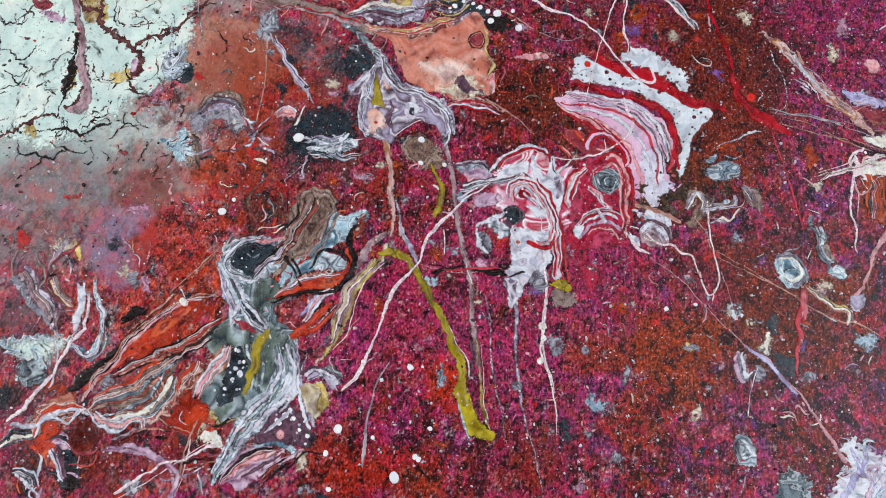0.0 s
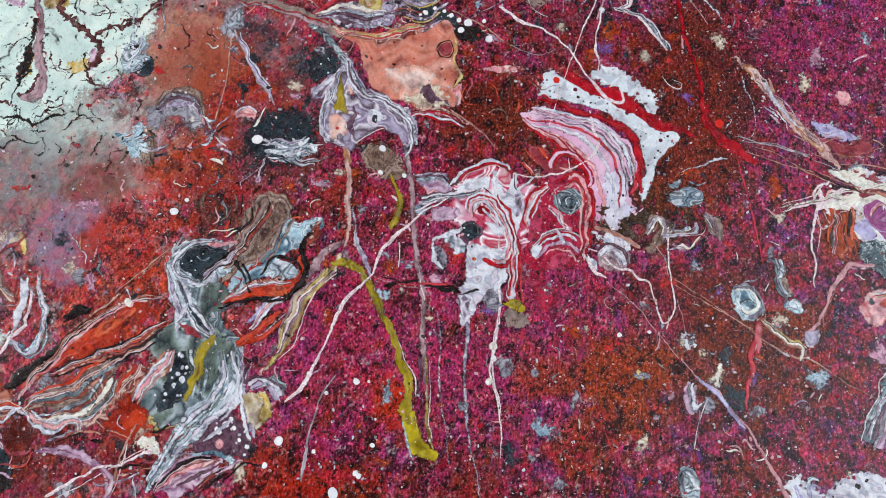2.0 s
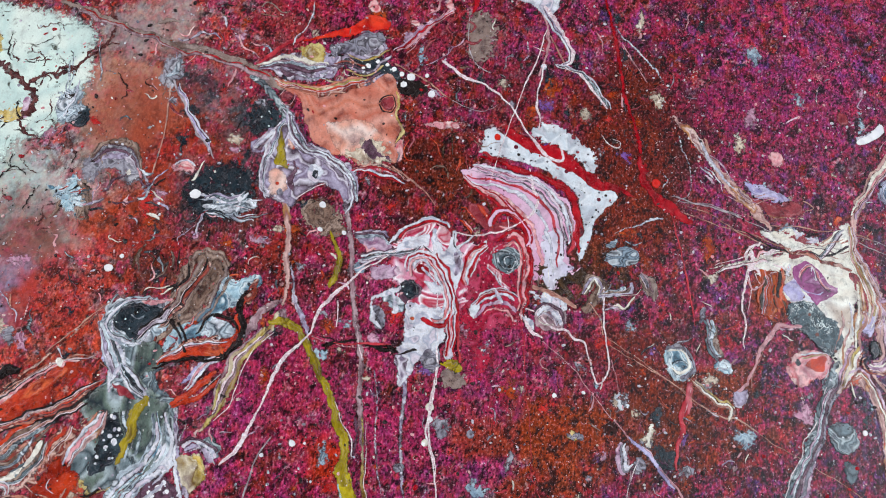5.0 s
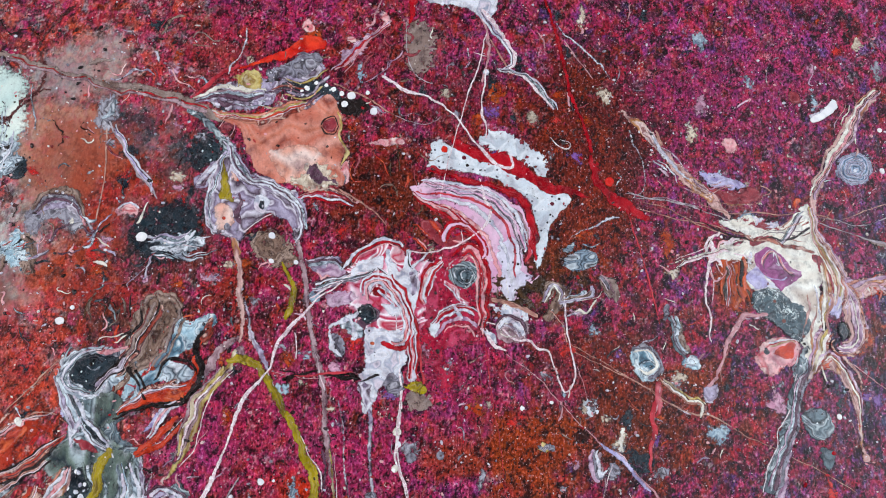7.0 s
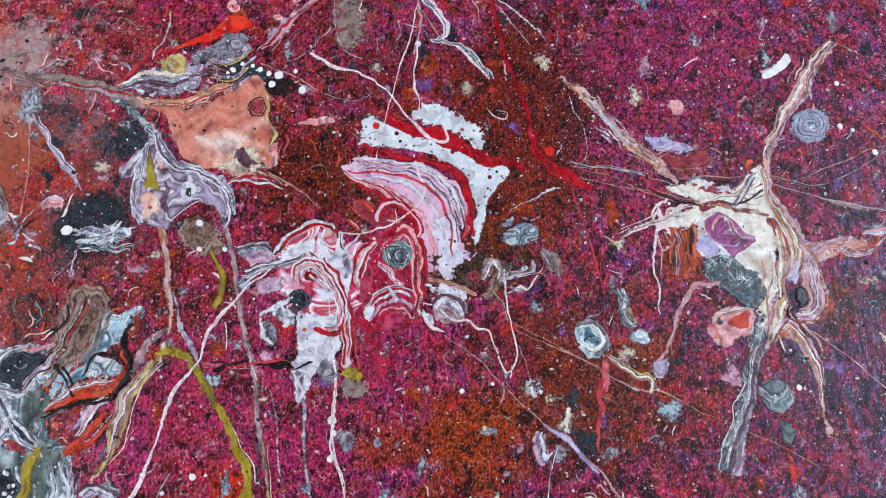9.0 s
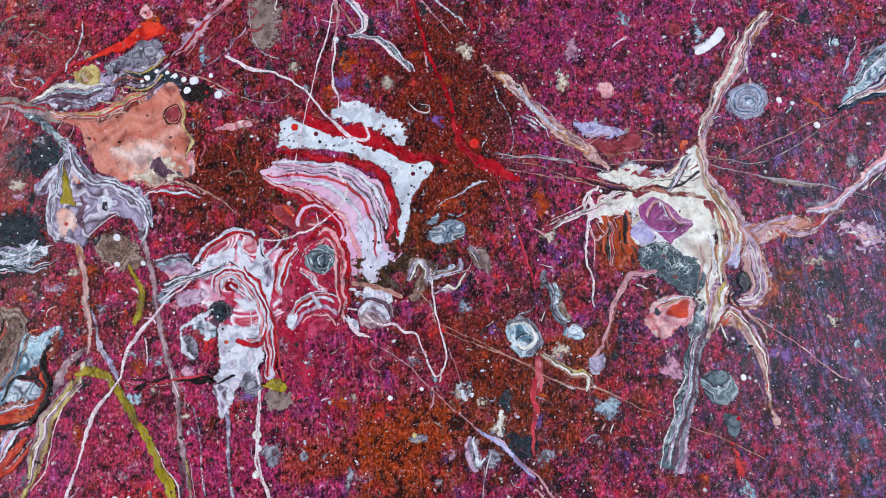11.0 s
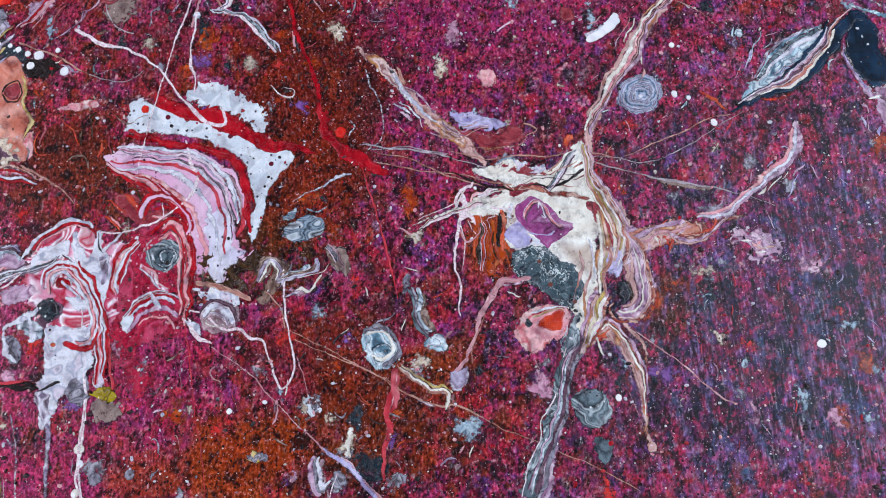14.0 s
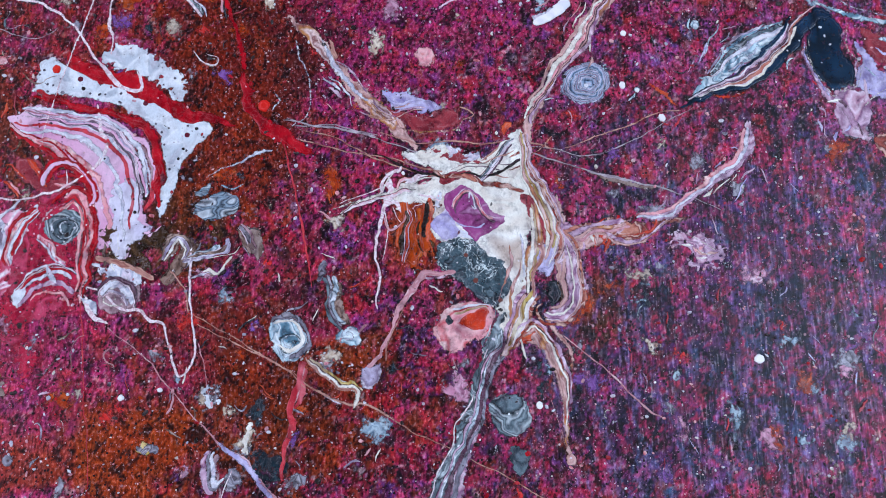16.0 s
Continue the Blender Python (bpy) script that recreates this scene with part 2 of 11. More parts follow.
MINT = paint("mint_skin", ["d0e6dc", "dcebe2", "c2d8d2", "e4ece2"], cloud=0.2, veins=0.12, flow=1.4, scale=0.05, net=("3a3a30", 0.9, 0.012, 0.5), pits=("4a4a3c", 2.6, 0.35, 0.3), lacing=0.05, grain=0.10, edge=(6.0, 11.0), thin=0.2)
WHITE = paint("white_acrylic", ["d6dae4", "e2e0e6", "a6acbe", "dccfda", "8e96aa"], cloud=0.6, veins=0.3, flow=2.0, scale=0.16, grain=0.08)
SPOTTED = paint("spotted_white", ["ccd4dc", "dfe3e8", "b6bfc9", "d8d2dc"], cloud=0.6, veins=0.12, flow=1.8, scale=0.1, pits=("4b4753", 1.7, 0.34, 0.4), flecks=("5d1c2c", 4.5, 0.7, 0.3), lacing=0.15, grain=0.14)
BANDS = paint("grey_bands", ["8d8798", "d9d3df", "77707f", "c9b9cb", "a3294a", "e4dbe6"], rim=0.42, flow=0.9, scale=0.05, grain=0.1, pits=("4b4753", 2.6, 0.34, 0.3))
CRIMSON = paint("red_gloss", ["a40618", "8c0414", "b40c1e", "780412"], veins=0.12, flow=1.4, scale=0.12, lacing=0.15, grain=0.12, rough=0.25, flecks=("e6b9b4", 3.6, 0.3, 0.12))
SCARLET = paint("scarlet", ["dc2c1a", "c61c14", "e04428"], veins=0.1, flow=1.3, scale=0.1, lacing=0.15, grain=0.1, rough=0.25)
LACE = paint("white_red_lace", ["f2eef2", "d890a8", "a81030", "c85878", "f4f0f4", "b42040", "ece4ec"], rim=0.0, flow=2.3, scale=0.075, distort=2.6, grain=0.08)
REDLACE = paint("red_white_lace", ["c21634", "d4547a", "e9dde4", "b01230", "d88aa6", "c4203e"], rim=0.3, flow=2.8, scale=0.07, distort=2.4, grain=0.1)
PEACH = paint("peach_skin", ["c8745c", "d08a78", "bc6450", "dca090", "c4705a", "a04c40", "e0b0a0"], flow=1.7, scale=0.035, distort=1.0, pits=("6e2e22", 3.2, 0.3, 0.3), grain=0.12, veins=0.2)
BLUSH = paint("blush_skin", ["e2b4a6", "dca08c", "ead0c6", "d8937c"], edge=(2.0, 3.5), flow=1.2, scale=0.06, pits=("8a4a40", 3.0, 0.3, 0.2), grain=0.1, veins=0.2)
PLUM = paint("plum", ["4a2f3e", "6b4a5c", "372530", "8d7480"], rim=0.15, flow=1.5, scale=0.16, grain=0.2)
LILAC = paint("lilac_run", ["b9b0c8", "7c6c84", "dcd6e2", "4c3a48", "a79bb0", "c8c0d0"], rim=0.2, flow=1.5, scale=0.09, distort=1.8, grain=0.12, thin=0.6)
MAUVE = paint("mauve_run", ["8c6a72", "b69aa0", "6c4a52", "a88a8e", "d0bcc0"], rim=0.2, flow=1.8, scale=0.1, stretch=2.5, distort=1.6, grain=0.16, thin=0.6)
OLIVE = paint("olive_gold", ["8a7818", "a8941e", "6a5a12", "b7a53c", "564a14"], rim=0.25, flow=1.6, scale=0.09, stretch=3.0, grain=0.14, rough=0.22)
OCHRE = paint("ochre_run", ["a88a3a", "c9b878", "8a6a2c", "ddd2b8", "9c7c34"], rim=0.15, flow=1.6, scale=0.1, stretch=3.0, grain=0.14)
GOLD = paint("wet_gold", ["b09c0e", "c8b420", "8f7e10", "d2c23e"], veins=0.12, flow=1.4, scale=0.09, rough=0.16, lacing=0.15, grain=0.1)
SLATE = paint("slate_marble", ["2c3a42", "6c7e86", "1c262c", "b9c6ca", "46565e", "8a9aa0"], rim=0.2, flow=2.6, scale=0.07, distort=2.2, grain=0.18, flecks=("d9dfe2", 3.0, 0.4, 0.25))
SILVER = paint("silver_marble", ["9aaab6", "d8e4ea", "5c6c78", "bccad4", "364450", "e4eaf0"], rim=0.2, flow=2.4, scale=0.08, distort=2.2, grain=0.12)
SKYBLUE = paint("pale_blue_marble", ["8fb0c0", "c4dbe2", "5d7d90", "e0eaec", "6c93a6", "3c5464"], rim=0.2, flow=2.2, scale=0.1, distort=2.4, grain=0.12, thin=0.45)
INK = paint("slate_black", ["1d262c", "2c3a42", "141a1e", "3a4a52"], flow=1.6, scale=0.1, flecks=("cdd6d8", 1.7, 0.33, 0.45), pits=("0d1114", 1.6, 0.4, 0.4), grain=0.3)
BLACK = paint("black_gap", ["14100f", "221a18", "0d0a0c"], veins=0.15, flow=1.5, scale=0.2, lacing=0.15, grain=0.3, edge=(0.2, 1.1), thin=0.35)
NAVY = paint("navy_pool", ["0c2238", "12304a", "081826", "1a3a56"], veins=0.0, flow=1.3, scale=0.06, rough=0.16, lacing=0.15, grain=0.14, flecks=("6f8a9a", 4.0, 0.3, 0.15))
DRAB = paint("brown_marble", ["6d5448", "8c7264", "4c382f", "a89082", "5c463c"], rim=0.3, flow=2.6, scale=0.075, distort=2.0, stretch=1.8, grain=0.18, thin=0.6)
UMBER = paint("umber_gap", ["3a2814", "2a1c0e", "54391c", "1c140c"], flow=1.6, scale=0.14, grain=0.3, flecks=("b9a484", 2.0, 0.22, 0.2))
EMBER = paint("orange_red_run", ["c8401e", "a82a16", "d8643a", "8a2014", "d88a68"], rim=0.2, flow=1.8, scale=0.08, distort=1.8, grain=0.16)
CORAL = paint("coral_marble", ["a85a48", "c88872", "7c2c20", "d8b4a4", "5c1c18", "9c4434"], rim=0.25, flow=2.6, scale=0.08, distort=2.2, grain=0.16)
PINK = paint("pink_cell", ["d88a94", "e4b4b4", "c4525c", "e8cfca", "c86a70"], rim=0.2, flow=1.6, scale=0.1, grain=0.1, thin=0.45)
CREAM = paint("cream_body", ["e8e6da", "dcd4c6", "f0efe6", "c2b0a2"], cloud=0.6, flow=1.6, scale=0.08, grain=0.1, pits=("8a7c6c", 3.4, 0.3, 0.2), thin=0.45)
ORCHID = paint("orchid_cell", ["8a3672", "a2528c", "722a5e", "b684aa", "94487e"], rim=0.16, flow=2.2, scale=0.07, distort=2.4, grain=0.1)
PERIWINKLE = paint("periwinkle", ["a9a2d0", "c6c0dc", "8a80b4", "d6cfe0", "b59cc4"], rim=0.2, flow=1.8, scale=0.09, grain=0.1)
WEB = paint("white_web", ["33464e", "4a5e66", "253238", "5e727a"], flow=1.6, scale=0.3, net=("d3dcdc", 2.2, 0.02, 0.42), grain=0.2, pits=("6c3c34", 3.4, 0.6, 0.2))
SAND = paint("sandy_pink_run", ["b88a84", "d4b0a8", "945c58", "b47c44", "dcc4c0", "7c4644"], rim=0.35, flow=1.8, scale=0.09, stretch=2.2, distort=1.8, grain=0.14)
LAVENDER = paint("lavender_marble", ["a8809c", "ccb0c4", "7c5074", "b88ca0", "dcc8d6"], rim=0.25, flow=2.4, scale=0.08, distort=2.2, grain=0.12, thin=0.45)
RINGS = paint("ringed_cell", ["2c4260", "8ea6c0", "c9c3d4", "54607c", "a9b9cc", "7a4a68"], rim=1.1, flow=0.35, scale=0.12, grain=0.08)
ZEBRA = paint("zebra_cell", ["23303c", "8ea2b2", "3c4c5a", "c3cdd4", "1c262e"], rim=0.2, flow=3.4, scale=0.07, stretch=0.35, distort=1.2, grain=0.12)
GREYCELL = paint("grey_cell", ["605e68", "9694a2", "3c3840", "b4b2bc", "6c6470"], rim=0.2, flow=2.0, scale=0.14, distort=2.4, grain=0.14, thin=0.45)
BRICK = paint("brick_red_cell", ["7c2430", "9c3c44", "5c1a26", "b4646a"], rim=0.2, flow=1.4, scale=0.15, grain=0.16)
TAUPE = paint("taupe_film", ["857068", "9a8880", "6a564e", "786058"], flow=1.8, scale=0.08, stretch=2.0, grain=0.24, flecks=("c8bab0", 1.8, 0.25, 0.3), thin=0.6)
AMBER = paint("amber_fire", ["b8480e", "8c2c08", "d06a18", "6a1e08"], flow=2.0, scale=0.14, stretch=4.0, grain=0.2)
THREAD_WHITE = paint("white_thread", ["f2ecee", "d8b4bc", "f6f2f2", "c096a2", "eee6e8"], cloud=0.4, flow=1.8, scale=0.3, veins=0.15, lacing=0.15, grain=0.06, edge=(0.12, 0.45), thin=0.45)
THREAD_PINK = paint("pink_thread", ["c99aa0", "b87c82", "dcbcc0", "a86a70"], rim=0.8, flow=1.6, scale=0.12, veins=0.15, lacing=0.15, grain=0.1, edge=(0.12, 0.45), thin=0.45)
THREAD_TAN = paint("tan_thread", ["a8746a", "c49a88", "8c564e", "b88878"], rim=0.8, flow=1.6, scale=0.1, veins=0.15, lacing=0.15, grain=0.12, edge=(0.12, 0.45), thin=0.45)
THREAD_RED = paint("red_thread", ["b42836", "c8424c", "9a1c2a", "c4606a"], flow=1.6, scale=0.1, veins=0.15, lacing=0.15, grain=0.1, edge=(0.12, 0.45), thin=0.45)
THREAD_GREY = paint("grey_thread", ["9a8c92", "b8aeb4", "7c6c74", "a8989c"], rim=0.8, flow=1.6, scale=0.1, veins=0.15, lacing=0.15, grain=0.1, edge=(0.12, 0.45), thin=0.45)
CRACK = paint("crack_brown", ["5a2a2a", "3c1c1c", "7a4440", "2a1a16"], rim=0.5, flow=1.8, scale=0.2, lacing=0.15, grain=0.25, edge=(0.2, 1.1), thin=0.35)
REDWASH = paint("crimson_wash", ["a41434", "b82848", "8a0f2a", "c04464"], flow=2.2, scale=0.07, grain=0.35, thin=0.9, edge=(3.0, 6.0), pits=("5a0c1e", 1.4, 0.3, 0.4), flecks=("d8a0b0", 2.0, 0.25, 0.3))
ROSEPALE = paint("pale_rose", ["e4c4d8", "dcaec8", "e8d6e4", "d49abc", "e0bcd2"], cloud=0.5, flow=1.0, scale=0.03, veins=0.1, lacing=0.1, pits=("5a2c44", 1.9, 0.3, 0.32), grain=0.1)
COOLWHITE = paint("cool_white", ["d2ccdf", "dcd8e6", "c4bcd4", "e0dee8"], cloud=0.6, flow=1.0, scale=0.05, veins=0.1, lacing=0.1, pits=("4a3c50", 1.8, 0.34, 0.35), grain=0.12, edge=(1.4, 2.6))
TEAL = paint("grey_teal", ["4c5c60", "84949a", "36444a", "aab8bc", "6a7a70", "28343a"], flow=2.6, scale=0.06, stretch=2.6, distort=1.6, grain=0.25, thin=0.5, edge=(1.2, 3.0), flecks=("b8c4c6", 1.6, 0.2, 0.25))
FIRE = paint("orange_red_wash", ["b02c10", "c43c16", "94200e", "a83418"], flow=1.2, scale=0.07, grain=0.25, thin=0.6, edge=(2.2, 4.0))
MAROON = paint("maroon_wash", ["5a160e", "6c1e12", "44100c", "782414"], flow=1.2, scale=0.08, grain=0.25, thin=0.5, edge=(1.8, 3.6), flecks=("c09a90", 2.2, 0.2, 0.2))
PUREWHITE = paint("thick_white", ["eae8ea", "dcdce2", "f2f0f0"], cloud=0.25, flow=0.8, scale=0.1, veins=0.0, lacing=0.0, grain=0.05, thin=0.0, edge=(0.2, 0.4))
YELLOW = paint("pale_yellow", ["c9a848", "dcc88a", "a8843a"], flow=1.6, scale=0.15, grain=0.12)


HAIR_DARK = paint("dark_hairline", ["4a303c", "604650", "281a20"], flow=1.5, scale=0.2, lacing=0.0, veins=0.0, edge=(0.1, 0.5), thin=0.6)
HAIR_PALE = paint("pale_hairline", ["e4d8de", "c8b0bc", "f0eaec"], flow=1.5, scale=0.2, lacing=0.0, veins=0.0, edge=(0.1, 0.5), thin=0.6)


def bloom(name, stops):
    """Thinned paint that spread into a soft blot."""
    return paint(name, stops, flow=2.0, scale=0.2, distort=2.4, grain=0.15, lacing=0.25, edge=(2.4, 4.5), thin=0.6)


BLOOM_CREAM = bloom("cream_bloom", ["d8ccb8", "b8a28c", "e6ded2", "8c6c5c"])
BLOOM_BLUE = bloom("blue_bloom", ["7c94a8", "b4c8d2", "4c6478", "d2dce0"])
BLOOM_GREY = bloom("grey_bloom", ["7a7884", "a8a6b0", "4a464e", "c2c0c8"])
BLOOM_PINK = bloom("pink_bloom", ["b87c96", "d0a4b8", "8c4c6c", "dcc4d0"])
BLOOM_DARK = bloom("dark_bloom", ["1c262c", "2a2e34", "14262e", "34424a", "100c10"])
BLOOM_RUST = bloom("rust_bloom", ["a83a10", "8a2a0c", "c05420", "6c1e0a"])
BLOOM_VIOLET = bloom("violet_bloom", ["6c3c84", "845a9c", "4c2c66", "9c78b0"])
BLOOM_RED = bloom("red_bloom", ["b42020", "c83830", "8c1418", "d05c50"])


GROUND = ground_paint()
WALL = plaster("wall_plaster", "84827e")
CEIL = plaster("ceiling_plaster", "9c9a96")
FLOOR = plaster("floor_screed", "9a8b7a", 0.5)
LINEN = plaster("raw_linen", "cbbfa6")


# ---- the room: unseen, assumed plain walls ----
def box(bm, lo, hi):
    m = Matrix.Translation([(a + b) / 2 for a, b in zip(lo, hi)]) @ Matrix.Diagonal([b - a for a, b in zip(lo, hi)] + [1])
    bmesh.ops.create_cube(bm, size=1, matrix=m)


def solid(name, boxes, mat, bevel=0.0):
    bm = bmesh.new()
    for lo, hi in boxes:
        box(bm, lo, hi)
    if bevel:
        bmesh.ops.bevel(bm, geom=bm.edges[:], offset=bevel, segments=2, affect="EDGES")
    me = bpy.data.meshes.new(name)
    bm.to_mesh(me)
    bm.free()
    me.materials.append(mat)
    return new(name, me)


def setting(ob, label, category):
    return tagged(ob, label, category, "", "structure")


setting(solid("floor", [((-2.6, -4.1, -0.1), (2.6, 0.14, 0.0))], FLOOR), "plain grey-brown screed floor of the room", "floor")
setting(solid("ceiling", [((-2.6, -4.1, 2.6), (2.6, 0.14, 2.7))], CEIL), "plain pale grey plastered ceiling", "ceiling")
setting(solid("wall_north", [((-2.6, 0.034, 0.0), (2.6, 0.14, 2.6))], WALL), "grey plastered wall behind the painting", "wall")
# this opening is made up, to hold the fill light on the left
setting(solid("wall_west", [((-2.6, -4.1, 0.0), (-2.5, 0.034, 0.8)), ((-2.6, -4.1, 2.4), (-2.5, 0.034, 2.6)),
                            ((-2.6, -4.1, 0.8), (-2.5, -2.2, 2.4)), ((-2.6, -0.6, 0.8), (-2.5, 0.034, 2.4))], WALL),
        "grey plastered wall with an assumed, unseen window opening", "wall")
setting(solid("wall_east", [((2.5, -4.1, 0.0), (2.6, 0.034, 0.8)), ((2.5, -4.1, 2.4), (2.6, 0.034, 2.6)),
                            ((2.5, -4.1, 0.8), (2.6, -3.95, 2.4)), ((2.5, -1.55, 0.8), (2.6, 0.034, 2.4))], WALL),
        "grey plastered wall with an assumed, unseen window opening", "wall")
setting(solid("wall_south", [((-2.5, -4.1, 0.0), (2.5, -4.0, 2.6))], WALL), "grey plastered wall opposite the painting", "wall")

# ---- the painting: canvas, its ground and its poured paint ----
HEART = 1.5  # height of the painting's origin over the floor
painting = tagged(new("painting"), "abstract poured acrylic painting in crimson, magenta and white on canvas", "painting")
painting.location = (0.08, 0.032, HEART - 0.18)


def hang(ob, parent=None, label="", kind=""):
    ob.parent = parent or painting
    ob.matrix_parent_inverse = ob.parent.matrix_world.inverted() if parent is None else Matrix()
    return tagged(ob, label, "", "", kind)


bpy.context.view_layer.update()
canvas = solid("stretched_canvas", [((-0.212, -0.0005, HEART - 0.182), (0.368, 0.032, HEART + 0.127))], LINEN, 0.0004)
canvas.location.y = 0.0008
hang(canvas, None, "raw linen canvas stretched over a wooden frame")


def film(name, verts, quads, mat, rim=None, along=None):
    """A mesh from arrays: places in millimetres on the canvas and height over it."""
    me = bpy.data.meshes.new(name)
    me.vertices.add(len(verts))
    if name != "ground_layer":
        u, v = verts[:, 0].copy(), verts[:, 1].copy()
        calm = 0.4 if name in ("paint_thread", "paint_run", "paint_drop") else 1.0
        verts[:, 0] += calm * (3.2 * (fbm(u / 7, v / 7, 31, 2) - 0.5) + 0.9 * (fbm(u / 2.6, v / 2.6, 32, 2) - 0.5))
        verts[:, 1] += calm * (3.2 * (fbm(u / 7, v / 7, 33, 2) - 0.5) + 0.9 * (fbm(u / 2.6, v / 2.6, 34, 2) - 0.5))
    co = np.stack([verts[:, 0] / 1000, -verts[:, 2] / 1000, HEART + verts[:, 1] / 1000], 1)
    me.vertices.foreach_set("co", co.astype(np.float32).ravel())
    me.loops.add(4 * len(quads))
    me.loops.foreach_set("vertex_index", quads.astype(np.int32).ravel())
    me.polygons.add(len(quads))
    me.polygons.foreach_set("loop_start", np.arange(0, 4 * len(quads), 4, dtype=np.int32))
    for key, values in (("rim", rim), ("along", along)):
        if values is not None:
            me.attributes.new(key, "FLOAT", "POINT").data.foreach_set("value", values.astype(np.float32))
    me.update(calc_edges=True)
    me.polygons.foreach_set("use_smooth", np.ones(len(quads), bool))
    me.materials.append(mat)
    return new(name, me)


def grid(u0, u1, v0, v1, pitch):
    u, v = np.meshgrid(np.arange(u0, u1 + pitch, pitch), np.arange(v0, v1 + pitch, pitch))
    rows, cols = u.shape
    i = np.arange(rows * cols).reshape(rows, cols)
    quads = np.stack([i[:-1, :-1], i[:-1, 1:], i[1:, 1:], i[1:, :-1]], -1).reshape(-1, 4)
    return u.ravel(), v.ravel(), quads


def curve(points, pitch, closed):
    """A smooth line through control points (Catmull-Rom), sampled at about the pitch."""
    p = np.array(points, float)
    if closed:
        p = np.concatenate([p[-1:], p, p[:2]])
    else:
        p = np.concatenate([2 * p[:1] - p[1:2], p, 2 * p[-1:] - p[-2:-1]])
    out = []
    for a, b, c, d in zip(p[:-3], p[1:-2], p[2:-1], p[3:]):
        n = max(2, int(np.hypot(*(c - b)[:2]) / pitch))
        t = np.linspace(0, 1, n, endpoint=False)[:, None]
        out.append(0.5 * (2 * b + (c - a) * t + (2 * a - 5 * b + 4 * c - d) * t ** 2 + (3 * b - a - 3 * c + d) * t ** 3))
    if not closed:
        out.append(p[-2:-1])
    return np.concatenate(out)


def depth_inside(u, v, line):
    """Millimetres inside a closed line (negative outside)."""
    a, b = line, np.roll(line, -1, 0)
    best, odd = np.full(u.shape, 1e9), np.zeros(u.shape, bool)
    for (ax, ay), (bx, by) in zip(a, b):
        dx, dy = bx - ax, by - ay
        t = np.clip(((u - ax) * dx + (v - ay) * dy) / (dx * dx + dy * dy + 1e-12), 0, 1)
        best = np.minimum(best, (u - ax - t * dx) ** 2 + (v - ay - t * dy) ** 2)
        odd ^= ((ay > v) != (by > v)) & (u < dx * (v - ay) / (dy if dy else 1e-12) + ax)
    return np.sqrt(best) * np.where(odd, 1, -1)


COUNT = [0]


def pool(name, label, mat, high, rag, points, parent=None):
    """A poured shape with a rounded rim and an uneven outline."""
    COUNT[0] += 1
    line = curve(points, 1.2, True)
    lo, hi = line.min(0) - 2, line.max(0) + 2
    pitch = 0.28 if (hi - lo).prod() < 900 else 0.42
    u, v, quads = grid(lo[0], hi[0], lo[1], hi[1], pitch)
    s = COUNT[0] % 40
    # the outline wanders as wet paint does, and frays where it ran thin
    sway = min(1.0, 0.35 + rag * 0.6)
    pu = u + sway * (3.0 * (fbm(u / 5.5, v / 5.5, s + 11) - 0.5) + 1.6 * (fbm(u / 1.7, v / 1.7, s + 12, 3) - 0.5))
    pv = v + sway * (3.0 * (fbm(u / 5.5, v / 5.5, s + 13) - 0.5) + 1.6 * (fbm(u / 1.7, v / 1.7, s + 14, 3) - 0.5))
    fray = 0.5 * rag if rag < 1.15 else 2.0 * rag
    d = depth_inside(pu, pv, line) + rag * (1.8 * fbm(u / 3.2, v / 3.2, s) - 0.9) + fray * (2 * fbm(u / 1.1, v / 1.1, s + 3, 3) - 1.02)
    keep = d[quads].max(1) > -0.1
    quads = quads[keep]
    high = 0.45 * high
    h = np.where(d > 0, high * (1 - np.exp(-d / 0.3)), 1.2 * d) + 0.03 * (fbm(u / 2.5, v / 2.5, s + 5) - 0.5) * (d > 0.5)
    used, quads = np.unique(quads, return_inverse=True)
    quads = quads.reshape(-1, 4)
    ob = film(name, np.stack([u, v, np.maximum(h, -0.3)], 1)[used], quads, mat, d[used], v[used])
    return hang(ob, parent, label)


